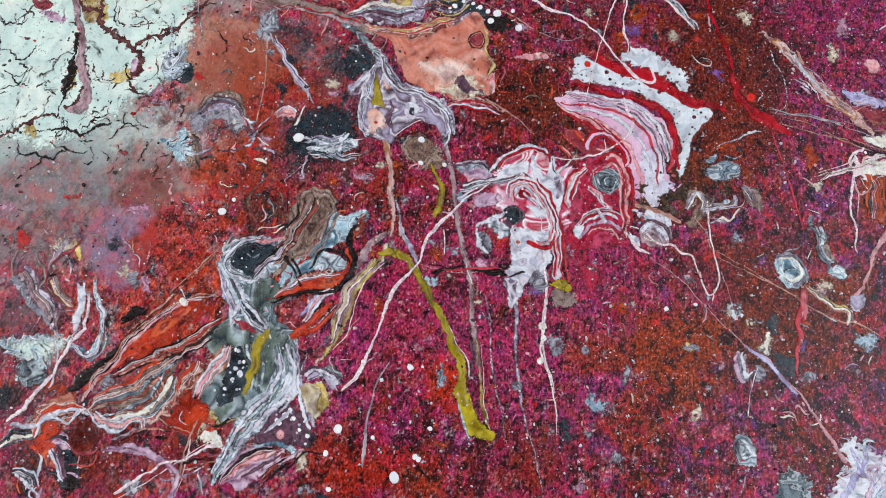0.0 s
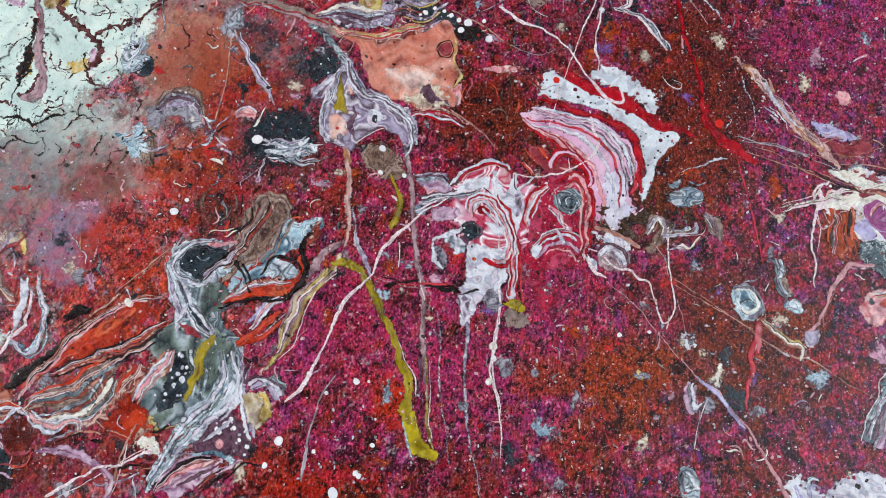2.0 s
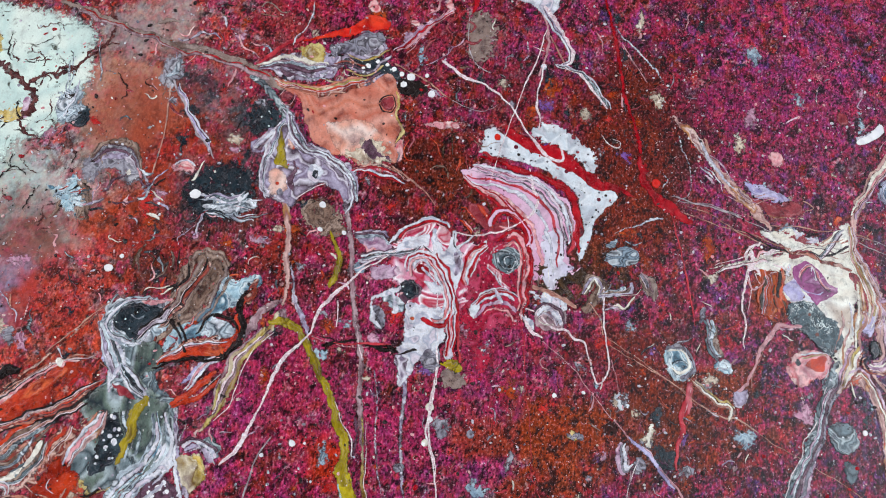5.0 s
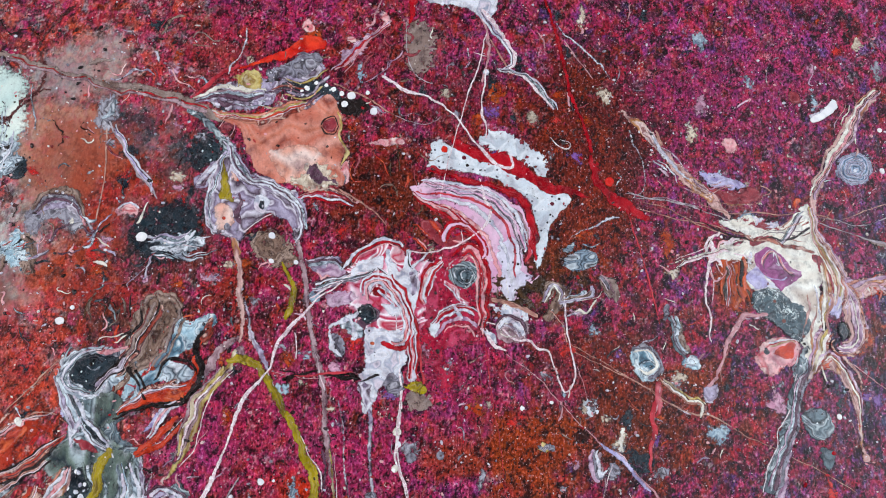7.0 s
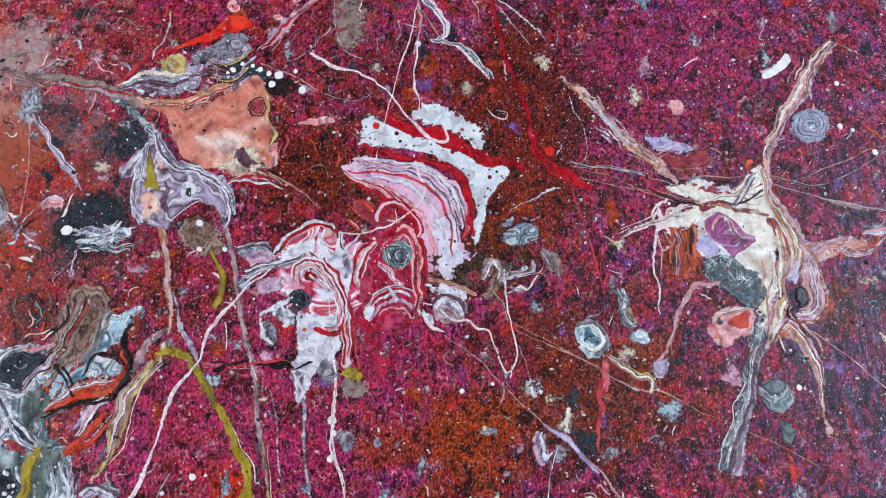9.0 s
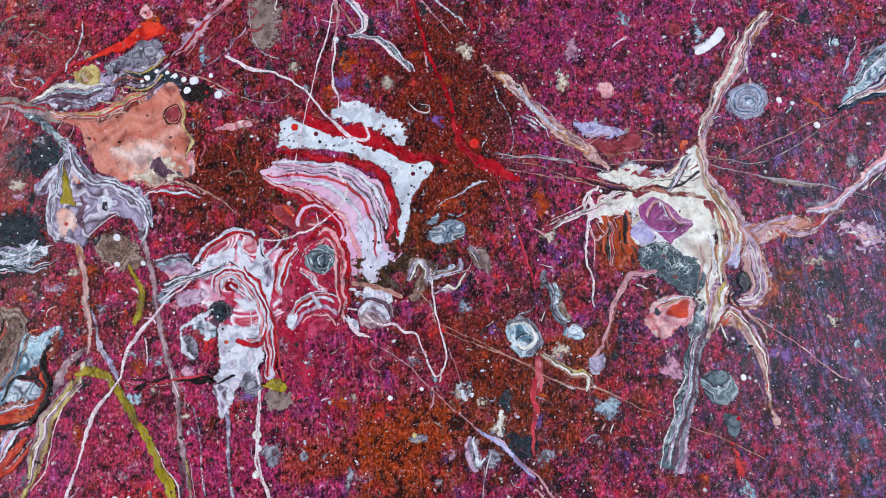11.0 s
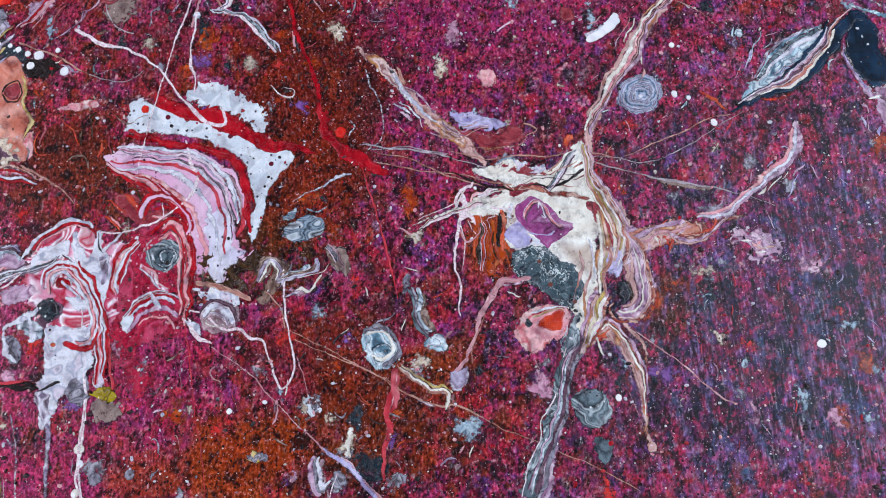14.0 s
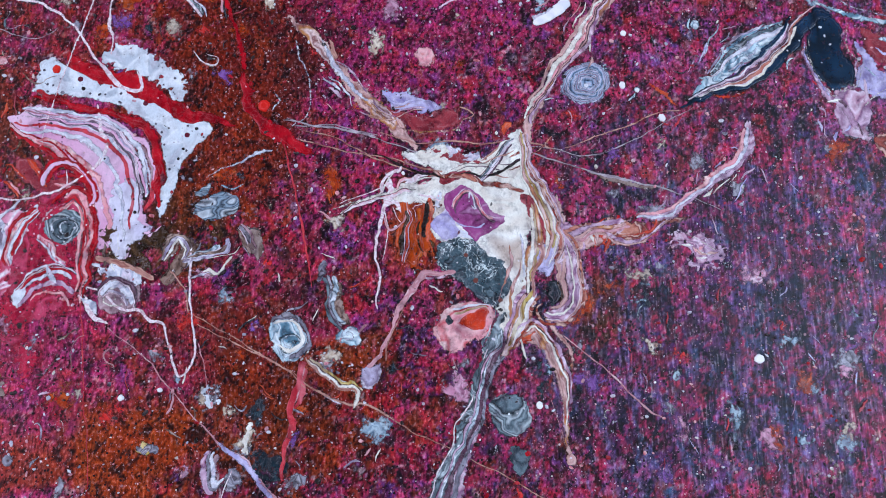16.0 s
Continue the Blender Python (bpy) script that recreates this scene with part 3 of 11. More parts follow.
def strand(name, label, mat, high, points, parent=None, wobble=0.3):
    """A thread or run of paint: points of u, v and width, with a domed cut."""
    COUNT[0] += 1
    s = COUNT[0] % 40
    line = curve(points, 0.36, False)
    mid, wide = line[:, :2], np.maximum(line[:, 2] * (0.68 if name == "paint_thread" else 0.85 if name == "paint_run" else 0.62 if name == "crack" else 1.0), 0.15) / 2
    away = np.gradient(mid, axis=0)
    away /= np.linalg.norm(away, axis=1, keepdims=True) + 1e-9
    side = np.stack([-away[:, 1], away[:, 0]], 1)
    run = np.r_[0, np.cumsum(np.linalg.norm(np.diff(mid, axis=0), axis=1))]
    n = len(mid)
    if name == "crack":
        wobble = 0.95
        mid = mid + 2.2 * (np.stack([fbm(mid[:, 0] / 1.3, mid[:, 1] / 1.3, s), fbm(mid[:, 0] / 1.3, mid[:, 1] / 1.3, s + 2)], 1) - 0.5)
    left = wide * (1 + wobble * (2 * fbm(run / 1.6, 0 * run + s, s) - 1) * 1.6)
    right = wide * (1 + wobble * (2 * fbm(run / 2.1, 0 * run + s + 9.5, s + 4) - 1) * 1.6)
    fine = 0.25 if name == "crack" else 0.12
    left = left * (1 + fine * (2 * fbm(run / 0.55, 0 * run + s + 3.1, s + 1, 2) - 1))
    right = right * (1 + fine * (2 * fbm(run / 0.55, 0 * run + s + 7.7, s + 2, 2) - 1))
    knots = 1 + 0.5 * np.maximum(0, fbm(run / 5, 0 * run + 1.7, s + 6) - 0.55) / 0.45
    left, right = left * knots, right * knots
    taper = np.minimum(1, np.minimum(run, run[-1] - run) / 0.7 + 0.25)
    left, right = left * taper, right * taper
    cut = np.array([-1, -0.93, -0.6, 0, 0.6, 0.93, 1])
    drift = (2 * fbm(run / 4, 0 * run + 3.3, s + 8) - 1)[:, None] * np.minimum(1.0, 0.2 + wide[:, None] * 0.5)
    off = np.where(cut[None] < 0, cut[None] * right[:, None], cut[None] * left[:, None]) + drift
    high = 0.45 * high + 0.03
    crown = 0.8 * high + 0.2 * high * np.sqrt(np.maximum(0, 1 - cut ** 2))
    w = np.minimum(1, wide / 0.6)[:, None]
    h = np.where(np.abs(cut)[None] > 0.99, -0.12, crown[None] * (0.85 + 0.15 * w))
    place = mid[:, None] + off[..., None] * side[:, None]
    verts = np.concatenate([place, h[..., None]], 2).reshape(-1, 3)
    i = np.arange(n * 7).reshape(n, 7)
    quads = np.stack([i[:-1, :-1], i[:-1, 1:], i[1:, 1:], i[1:, :-1]], -1).reshape(-1, 4)
    rim = ((1 - np.abs(cut))[None] * np.maximum(wide, 1.2 if name == "paint_streak" else 0.0)[:, None]).ravel()
    ob = film(name, verts, quads[:, ::-1], mat, rim, np.repeat(run, 7))
    return hang(ob, parent, label)


def drop(name, label, mat, u, v, r, flat=0.8, parent=None):
    """A round drop of paint with a slightly uneven rim."""
    COUNT[0] += 1
    s = COUNT[0] % 40
    turn = np.linspace(0, 2 * np.pi, 18, endpoint=False)
    wob = 1 + 0.5 * (fbm(np.cos(turn) * 1.3 + 4, np.sin(turn) * 1.3 + 4, s) - 0.5)
    rings, rim = [], []
    for q, h in ((1.0, -0.1), (0.97, 0.62), (0.8, 0.72), (0.4, 0.77), (0.02, 0.78)):
        rings.append(np.stack([u + q * r * wob * np.cos(turn), v + q * r * wob * np.sin(turn), 0 * turn + 0.5 * h * flat], 1))
        rim.append(0 * turn + r * (1 - q) + 0.25)
    i = np.arange(5 * 18).reshape(5, 18)
    j = np.roll(i, -1, 1)
    quads = np.stack([i[:-1], j[:-1], j[1:], i[1:]], -1).reshape(-1, 4)
    ob = film(name, np.concatenate(rings), quads, mat, np.concatenate(rim), np.concatenate(rim))
    return hang(ob, parent, label)


def ribbon(label, mats, high, points, wander=0.35):
    """Several paints drawn out side by side along one line, each a strand of its own."""
    COUNT[0] += 1
    s = COUNT[0] % 40
    p = np.array(points, float)
    line = curve(points, 1.0, False)
    mid, wide = line[:, :2], np.maximum(line[:, 2], 0.3)
    away = np.gradient(mid, axis=0)
    away /= np.linalg.norm(away, axis=1, keepdims=True) + 1e-9
    side = np.stack([-away[:, 1], away[:, 0]], 1)
    run = np.arange(len(mid)) * 1.0
    pick = random.Random(int(1000 * abs(p[0, 0]) + 7 * abs(p[-1, 1])))
    shares = [pick.uniform(0.6, 1.5) for _ in mats]
    edge = np.cumsum([0.0] + shares) / sum(shares) - 0.5
    for n, mat in enumerate(mats):
        stray = wander * wide / len(mats) * (2 * fbm(run / 7, 0 * run + 1.7 * n, s + n) - 1)
        at = (edge[n] + edge[n + 1]) / 2
        lane = (edge[n + 1] - edge[n]) * wide * (0.8 + 0.7 * fbm(run / 9, 0 * run + 2.3 * n, s + n + 5))
        first, last = int(pick.uniform(0, 0.12) * len(mid)), len(mid) - int(pick.uniform(0, 0.15) * len(mid))
        way = np.concatenate([mid + side * (at * wide + stray)[:, None], lane[:, None]], 1)[first:last:2]
        if len(way) > 2:
            strand("paint_streak", label, mat, high + 0.02 * (n % 3), way, wobble=0.25)
        if n and len(mid) > 8 and pick.random() < 0.4:
            hair = np.concatenate([mid + side * (edge[n] * wide + stray)[:, None], 0.16 + 0.3 * fbm(run / 4, 0 * run + 3.1 * n, s + n)[:, None]], 1)
            strand("paint_streak", "", (HAIR_DARK, HAIR_PALE)[pick.random() < 0.45], high + 0.1, hair[first:last:2], wobble=0.3)


def streaks(label, mats, u, v, ru, rv, turn, swirl, count, length, width, high, seed):
    """Streaks of several paints carried along together: each is a strand that follows one slow eddying current."""
    rng = np.random.default_rng(seed)
    for n in range(count):
        a, r = rng.uniform(0, 2 * math.pi), math.sqrt(rng.uniform(0, 1))
        x, y, way = u + ru * r * math.cos(a), v + rv * r * math.sin(a), []
        far, wide = length * rng.uniform(0.4, 1.1), width * rng.uniform(0.35, 1.3)
        for m in range(12):
            way.append((x, y, wide * math.sin(math.pi * (m + 0.8) / 13) ** 0.6))
            e = float(fbm(np.array(x / 11.0), np.array(y / 11.0), seed, 2)) - 0.5
            heading = radians(turn) + swirl * 5.0 * e
            x, y = x + far / 12 * math.cos(heading), y + far / 12 * math.sin(heading)
        strand("paint_streak", label, mats[n % len(mats)], high + rng.uniform(0, 0.15), way)


def coil(label, mat, u, v, r, turns, width, high, start, squash=0.75):
    """A strand wound up into an eddy."""
    n = int(8 * turns) + 2
    way = []
    for m in range(n):
        f = m / (n - 1)
        a = radians(start) + 2 * math.pi * turns * f
        q = r * (1 - 0.85 * f)
        way.append((u + q * math.cos(a), v + squash * q * math.sin(a), width * (1.1 - 0.6 * f)))
    strand("paint_eddy", label, mat, high, way)


# ground layer: hues laid zone by zone, with ragged wet edges
U0, U1, V0, V1 = -211.0, 367.0, -181.0, 126.0
gu, gv, gq = grid(U0, U1, V0, V1, 0.55)
wu = gu + 9 * (fbm(gu / 14, gv / 14, 1) - 0.5) + 3.5 * (fbm(gu / 3, gv / 3, 2) - 0.5)
wv = gv + 9 * (fbm(gu / 14, gv / 14, 3) - 0.5) + 3.5 * (fbm(gu / 3, gv / 3, 4) - 0.5)
hue = np.ones((len(gu), 1)) * np.array(lin("942654")[:3])
tags = np.zeros((len(gu), 3))
tags[:, 0] = 0.55
tags[:, 1] = 0.3


def blend(weight, hexa):
    global hue
    hue += np.clip(weight, 0, 1)[:, None] * (np.array(lin(hexa)[:3]) - hue)


def mottle(hexa, size, level, soft, seed, amount=1.0, tall=1.0, where=None):
    """Blotches of one hue all over, or where a weight says."""
    w = step01((fbm(wu / size, wv / (size * tall), seed) - level) / soft) * amount
    blend(w if where is None else w * where, hexa)


def zone(u, v, ru, rv, turn, hexa, amount=1.0, soft=0.5, spatter=None, haze=None, threads=None):
    """A soft patch of ground paint: centre, radii, turn in degrees, hue; and what it does to the spatter, the weave and the threads."""
    c, s = math.cos(radians(turn)), math.sin(radians(turn))
    far = 1.7 * max(ru, rv) + 8
    near = np.nonzero((np.abs(gu - u) < far) & (np.abs(gv - v) < far))[0]
    x, y = ((wu[near] - u) * c + (wv[near] - v) * s) / ru, ((wv[near] - v) * c - (wu[near] - u) * s) / rv
    r = np.sqrt(x * x + y * y) + 0.5 * (fbm(gu[near] / 6, gv[near] / 6, int(abs(u) + abs(v)) % 31) - 0.5)
    w = step01((1 + soft / 2 - r) / soft) * amount
    hue[near] += w[:, None] * (np.array(lin(hexa)[:3]) - hue[near])
    for n, value in enumerate((spatter, threads, haze)):
        if value is not None:
            tags[near, n] += w * (value - tags[near, n])

# whole-field mottling
mottle("5e1432", 34, 0.48, 0.16, 21, 0.85)
mottle("6c1512", 28, 0.55, 0.10, 22, 0.9, 1.3)
mottle("7c2468", 22, 0.52, 0.14, 23, 0.6, 1.4)
mottle("a82e66", 11, 0.50, 0.2, 24, 0.6, 1.3)
mottle("200e18", 9, 0.60, 0.10, 25, 0.8, 1.3)
mottle("96300c", 13, 0.64, 0.07, 26, 0.7, 1.2)

# small wet blotches over everything
mottle("1c0d14", 5, 0.6, 0.08, 41, 0.75, 1.3)
mottle("b03c68", 4.5, 0.6, 0.12, 42, 0.4, 1.3, step01((gu + 40) / 60))
mottle("8c2410", 6.5, 0.62, 0.08, 43, 0.6, 1.3)
mottle("6a3a86", 6, 0.6, 0.1, 44, 0.5, 1.4, step01((gu - 60) / 120))

# the red and grey corner
zone(-87.9, -61.1, 63.2, 53.9, 0, "9c2a20", 0.95, 0.5, 0.35)
zone(-61.1, 12.6, 33.3, 30.7, 0, "8c3426", 0.95, 0.5, 0.2, 0.5)
zone(-85.3, 20.0, 19.5, 26.0, 0, "b0907e", 0.9, 0.8, 0.1, 0.9)
zone(-53.4, 61.3, 46.9, 27.1, 0, "7c2c22", 0.8, 0.5, 0.25)
zone(-49.8, 74.3, 17.5, 12.5, 0, "8c3c58", 0.7, 0.5, 0.3)
zone(-79.8, 23.6, 18.9, 21.2, 0, "ae7c68", 0.9, 0.5, 0.1, 0.8)
zone(-76.6, 58.5, 22.1, 14.7, 20, "a89a96", 0.85, 0.6, 0.1, 0.9)
zone(-142.3, -18.6, 60.2, 27.6, -8, "b4c8c2", 0.9, 0.7, 0.05, 1.0)
zone(-139.5, -33.7, 46.8, 14.8, -8, "94a2a0", 0.9, 0.7, 0.1, 1.0)
zone(-153.0, -51.4, 36.2, 26.5, 0, "7c7476", 0.9, 0.6, 0.15, 0.8)
zone(-114.9, -59.7, 14.2, 18.9, 0, "867690", 0.95, 0.5, 0.1, 0.8)
zone(-111.3, -30.3, 14.7, 12.3, 0, "74625e", 0.6, 0.6, 0.15, 0.7)
zone(-151.2, -84.4, 18.5, 16.2, 0, "5c3c44", 0.9, 0.5, 0.2, 0.6)
zone(-94.2, -66.1, 16.3, 21.0, 0, "b02c1e", 0.9, 0.5, 0.3)
zone(-70.9, -29.0, 17.0, 12.2, 0, "b0401e", 0.9, 0.5, 0.2, 0.5)
zone(-89.9, -46.8, 11.9, 9.6, 0, "b85450", 0.7, 0.5, 0.3)
zone(-107.8, -37.6, 14.6, 9.7, 20, "7a3a2c", 0.8, 0.5)
zone(-61.9, -45.9, 14.2, 14.2, 0, "4c2c1c", 0.8, 0.5, 0.6)
zone(-108.6, -91.8, 15.8, 11.3, -20, "8c2c30", 0.8, 0.5)
zone(-79.9, -86.2, 20.3, 13.6, 0, "a4301c", 0.9, 0.5, 0.3)
zone(-79.1, -125.4, 12.8, 10.7, 0, "8c2412", 0.95, 0.4, 0.2)
zone(-113.4, -143.4, 16.9, 12.6, 0, "7c2010", 0.9, 0.4, 0.3)
zone(-139.4, -121.6, 13.1, 10.9, 0, "4c3034", 0.8, 0.4, 0.3)

# slate patches
zone(-33.6, -8.9, 17.3, 17.3, 0, "3a484c", 0.9, 0.5, 0.8, 0.3)
zone(-38.2, -24.2, 17.0, 10.9, 0, "1e2428", 0.95, 0.4, 1.0)
zone(-34.9, 21.4, 15.4, 10.3, 10, "3c4a50", 0.85, 0.4, 0.9)
zone(-47.2, 34.7, 15.7, 13.1, 0, "62565e", 0.8, 0.5, 0.3, 0.5)
zone(-52.1, -50.4, 7.1, 11.8, 0, "6a5a50", 0.7, 0.5)
zone(-49.8, -2.9, 10.0, 10.0, 0, "98384a", 0.7, 0.5)

# rust and brown
zone(45.4, 7.7, 16.2, 24.9, 10, "6a200e", 0.95, 0.4, 0.2)
zone(66.7, -0.8, 9.8, 14.7, 0, "6c2a12", 0.9, 0.4, 0.2)
zone(123.9, 25.6, 30.1, 27.6, 20, "5e1808", 0.9, 0.5, 0.6)
zone(144.6, 36.8, 15.2, 27.9, 0, "42160e", 0.9, 0.5, 0.6)
zone(123.8, -20.3, 16.6, 21.3, 20, "6e2a0e", 0.9, 0.4, 0.5)
zone(139.8, -17.3, 16.6, 21.3, 0, "7c2a10", 0.75, 0.5, 0.7)
zone(116.2, -37.5, 13.9, 9.3, 10, "3e2c14", 0.9, 0.4, 0.5)
zone(128.0, -64.9, 24.5, 13.4, 15, "5c1e12", 0.8, 0.5, 0.7)
zone(106.7, -105.0, 19.0, 14.8, -30, "94340a", 0.85, 0.5, 0.7)
zone(77.2, -97.7, 8.6, 8.6, 0, "9a360c", 0.8, 0.5, 0.5)
zone(91.4, -124.3, 12.4, 10.3, 0, "94340c", 0.8, 0.5, 0.6)
zone(158.3, -90.2, 29.9, 23.5, 0, "52221a", 0.85, 0.5, 0.9)
zone(152.6, -131.7, 18.2, 12.1, 0, "6c2814", 0.8, 0.5, 0.8)
zone(-21.3, -143.4, 12.3, 14.4, 0, "8c220e", 0.9, 0.5, 0.2)
zone(6.2, -146.2, 16.3, 10.2, 0, "96200e", 0.9, 0.5, 0.2)
zone(15.1, -110.9, 7.5, 8.5, 0, "aa2c0c", 0.95, 0.4, 0.2)
zone(0.9, -50.9, 10.5, 5.8, 0, "8a2c18", 0.7, 0.5)
zone(53.9, -138.0, 12.2, 10.2, 0, "6e2414", 0.8, 0.5, 0.4)
zone(-9.2, -36.8, 9.5, 11.9, 0, "84261c", 0.8, 0.5, 0.4)
zone(34.3, -23.2, 9.6, 7.2, 0, "701a14", 0.7, 0.5, 0.4)

# magenta and violet
zone(11.8, -87.2, 33.1, 28.7, 0, "a02a5a", 0.6, 0.7, 0.5)
zone(53.5, -98.7, 23.7, 28.0, 0, "96285e", 0.6, 0.7, 0.5)
zone(70.7, -102.3, 15.0, 23.5, 0, "8a2c68", 0.6, 0.7, 0.5)
zone(175.1, 21.7, 27.2, 32.2, 0, "7e2060", 0.7, 0.6, 0.5)
zone(205.0, 58.2, 43.0, 32.9, 0, "902864", 0.65, 0.7, 0.5)
zone(77.2, 57.2, 17.4, 14.9, 0, "8c2c58", 0.6, 0.6, 0.5)
zone(38.1, -86.2, 6.6, 4.4, 0, "1c2430", 0.9, 0.4)
zone(53.8, -125.9, 9.3, 3.1, 0, "1c2430", 0.9, 0.4)
zone(62.2, -130.6, 6.2, 3.7, 0, "1a1c1c", 0.9, 0.4)

# the flank of the cream shape
zone(190.1, -31.0, 10.1, 13.7, 0, "9c3a06", 0.85, 0.4, 0.5)
zone(245.5, -59.4, 12.2, 10.5, 30, "6c3408", 0.85, 0.5, 0.9)
zone(234.5, -64.0, 10.4, 7.0, 0, "3a2410", 0.8, 0.5, 1.0)
zone(163.5, -89.3, 43.9, 18.6, 0, "4a1616", 0.7, 0.6, 0.8)
zone(181.7, -69.9, 10.4, 10.4, 0, "4c1614", 0.8, 0.5, 0.8)
zone(163.7, -82.6, 15.3, 13.6, 0, "8a300a", 0.8, 0.5, 0.7)
zone(125.6, -80.7, 15.5, 12.0, 20, "8c320a", 0.8, 0.5, 0.7)
zone(221.4, -34.7, 7.3, 10.9, 0, "6a2430", 0.5, 0.5, 0.7)

# violet field with upright threads
zone(288.8, -59.3, 55.2, 55.2, 0, "4c2858", 0.8, 0.7, 0.6, None, 1.0)
zone(309.3, -95.1, 25.4, 20.6, 0, "523a78", 0.6, 0.7, 0.6, None, 1.0)
zone(261.1, -27.9, 26.3, 35.1, 0, "7a2448", 0.55, 0.8, 0.8, None, 0.6)
zone(261.0, 20.6, 30.0, 18.8, 0, "8a1e40", 0.75, 0.6, 0.5, None, 0.35)
zone(240.3, -91.2, 19.2, 17.6, 0, "62142c", 0.7, 0.6, 0.8, None, 0.5)
zone(190.4, 23.8, 35.9, 17.0, 0, "701a40", 0.6, 0.6, 0.5)
zone(212.6, -94.0, 15.9, 14.3, 0, "60183a", 0.6, 0.6, 0.8)
right = step01((gu - 190) / 60)
mottle("122336", 7, 0.53, 0.07, 31, 0.9, 2.2, right * step01((60 - gv) / 60))
mottle("8a5a92", 5, 0.56, 0.12, 32, 0.6, 3.0, right)
mottle("8a1c40", 8, 0.56, 0.1, 33, 0.6, 1.6, right)
mottle("34526c", 4, 0.62, 0.06, 34, 0.6, 3.0, right)

# restless corner where many colours ran together
corner = step01((-10 - gu) / 50)
tags[:, 2] = np.maximum(tags[:, 2], 0.22 * corner)
mottle("c2b0ac", 4, 0.62, 0.05, 45, 0.45, 1.0, corner * np.clip(1.5 - 1.5 * tags[:, 2], 0, 1))
mottle("d4402a", 6, 0.58, 0.06, 46, 0.7, 1.0, corner * np.clip(1.5 - 1.5 * tags[:, 2], 0, 1))
mottle("b8405a", 5, 0.60, 0.06, 47, 0.7, 1.0, corner * np.clip(1.5 - 1.5 * tags[:, 2], 0, 1))
mottle("2c2a2c", 4, 0.59, 0.05, 48, 0.75, 1.0, corner * np.clip(1.5 - 1.5 * tags[:, 2], 0, 1))
mottle("7c8890", 5, 0.64, 0.05, 49, 0.5, 1.0, corner * np.clip(1.5 - 1.5 * tags[:, 2], 0, 1))
mottle("1a0c12", 4, 0.6, 0.08, 51, 0.7, 1.3, (1 - tags[:, 2]) * step01((gu + 30) / 40))
zone(-75.6, -29.1, 19.5, 11.0, 0, "a03a1c", 0.6, 0.6)
zone(-94.5, -63.7, 14.0, 18.7, 0, "a42a1c", 0.6, 0.6)
zone(-62.9, 7.2, 15.3, 15.3, 0, "a03018", 0.7, 0.6)
zone(-41.1, 7.8, 10.1, 10.1, 0, "8c2418", 0.7, 0.6)
zone(-70.0, -36.4, 14.5, 7.2, 0, "8c2a2a", 0.6, 0.6)

# last flecks of the neighbouring hues
mottle("8a3054", 5, 0.57, 0.08, 61, 0.55, 1.4, step01((gu + 20) / 40))
mottle("943410", 5, 0.61, 0.06, 62, 0.5, 1.4, step01((gu + 20) / 40))
mottle("b04a86", 7, 0.6, 0.1, 63, 0.4, 1.6, step01((gu - 200) / 60) * step01((gv + 20) / 40))

# torn and swirled flecks where one wet layer broke up in another
bu = gu + 9 * (fbm(gu / 5, gv / 6, 71) - 0.5) + 4.5 * (fbm(gu / 1.7, gv / 2.0, 72, 3) - 0.5)
bv = gv + 9 * (fbm(gu / 5, gv / 6, 73) - 0.5) + 4.5 * (fbm(gu / 1.7, gv / 2.0, 74, 3) - 0.5)
busy = np.clip(1.25 - 1.2 * tags[:, 2], 0, 1)


def rosy():
    """Where the ground is magenta rather than rust."""
    return step01((hue[:, 2] / (hue[:, 0] + 1e-4) - 0.1) / 0.14)


def fleck(hexa, size, level, soft, seed, amount, where=1.0):
    blend(step01((fbm(bu / size, bv / (1.25 * size), seed, 3) - level) / soft) * amount * busy * where, hexa)


fleck("0e060a", 3.2, 0.61, 0.05, 75, 0.8)
fleck("c83c6c", 2.6, 0.60, 0.08, 76, 0.5, rosy())
fleck("b81438", 4.2, 0.58, 0.07, 77, 0.45)
fleck("7a3010", 4.6, 0.62, 0.06, 78, 0.35, 1 - 0.7 * right)
fleck("e0c4cc", 1.9, 0.71, 0.05, 79, 0.3)
fleck("3a3038", 3.6, 0.64, 0.05, 80, 0.55, corner)
fleck("a09aa0", 2.8, 0.66, 0.05, 81, 0.35, corner)
fleck("d85a40", 3.4, 0.62, 0.05, 82, 0.4, corner)
fleck("6a3a8c", 3.2, 0.60, 0.06, 83, 0.4, rosy() * step01((gu - 40) / 80))
fleck("181c28", 3.4, 0.60, 0.05, 84, 0.6, step01((gu - 90) / 80))

# the strongest patches once more, over the flecks
zone(-38.0, -11.9, 15.6, 11.2, 0, "1c2c34", 0.85, 0.8, 1.0)
zone(-27.0, 21.4, 9.2, 10.3, 0, "22323a", 0.8, 0.8, 1.0)
zone(-53.2, 33.5, 9.2, 9.2, 0, "2c2830", 0.6, 0.8, 0.7)
zone(-88.0, 55.9, 14.0, 9.3, 0, "8c8486", 0.5, 0.8, 0.1)
zone(172.1, 36.2, 29.1, 24.7, 0, "8a1c50", 0.5, 0.8, 0.6)
zone(207.6, 51.6, 27.1, 18.1, 0, "8e2058", 0.5, 0.8, 0.6)
zone(75.0, -69.0, 20.9, 12.5, 0, "9a1e50", 0.5, 0.8, 0.6)
zone(2.4, -82.4, 12.5, 20.8, 0, "a01e48", 0.5, 0.8, 0.5)
zone(50.0, -100.1, 20.4, 12.2, 0, "9a2052", 0.5, 0.8, 0.6)
zone(120.8, -70.8, 10.4, 12.4, 0, "8a2058", 0.5, 0.8, 0.6)
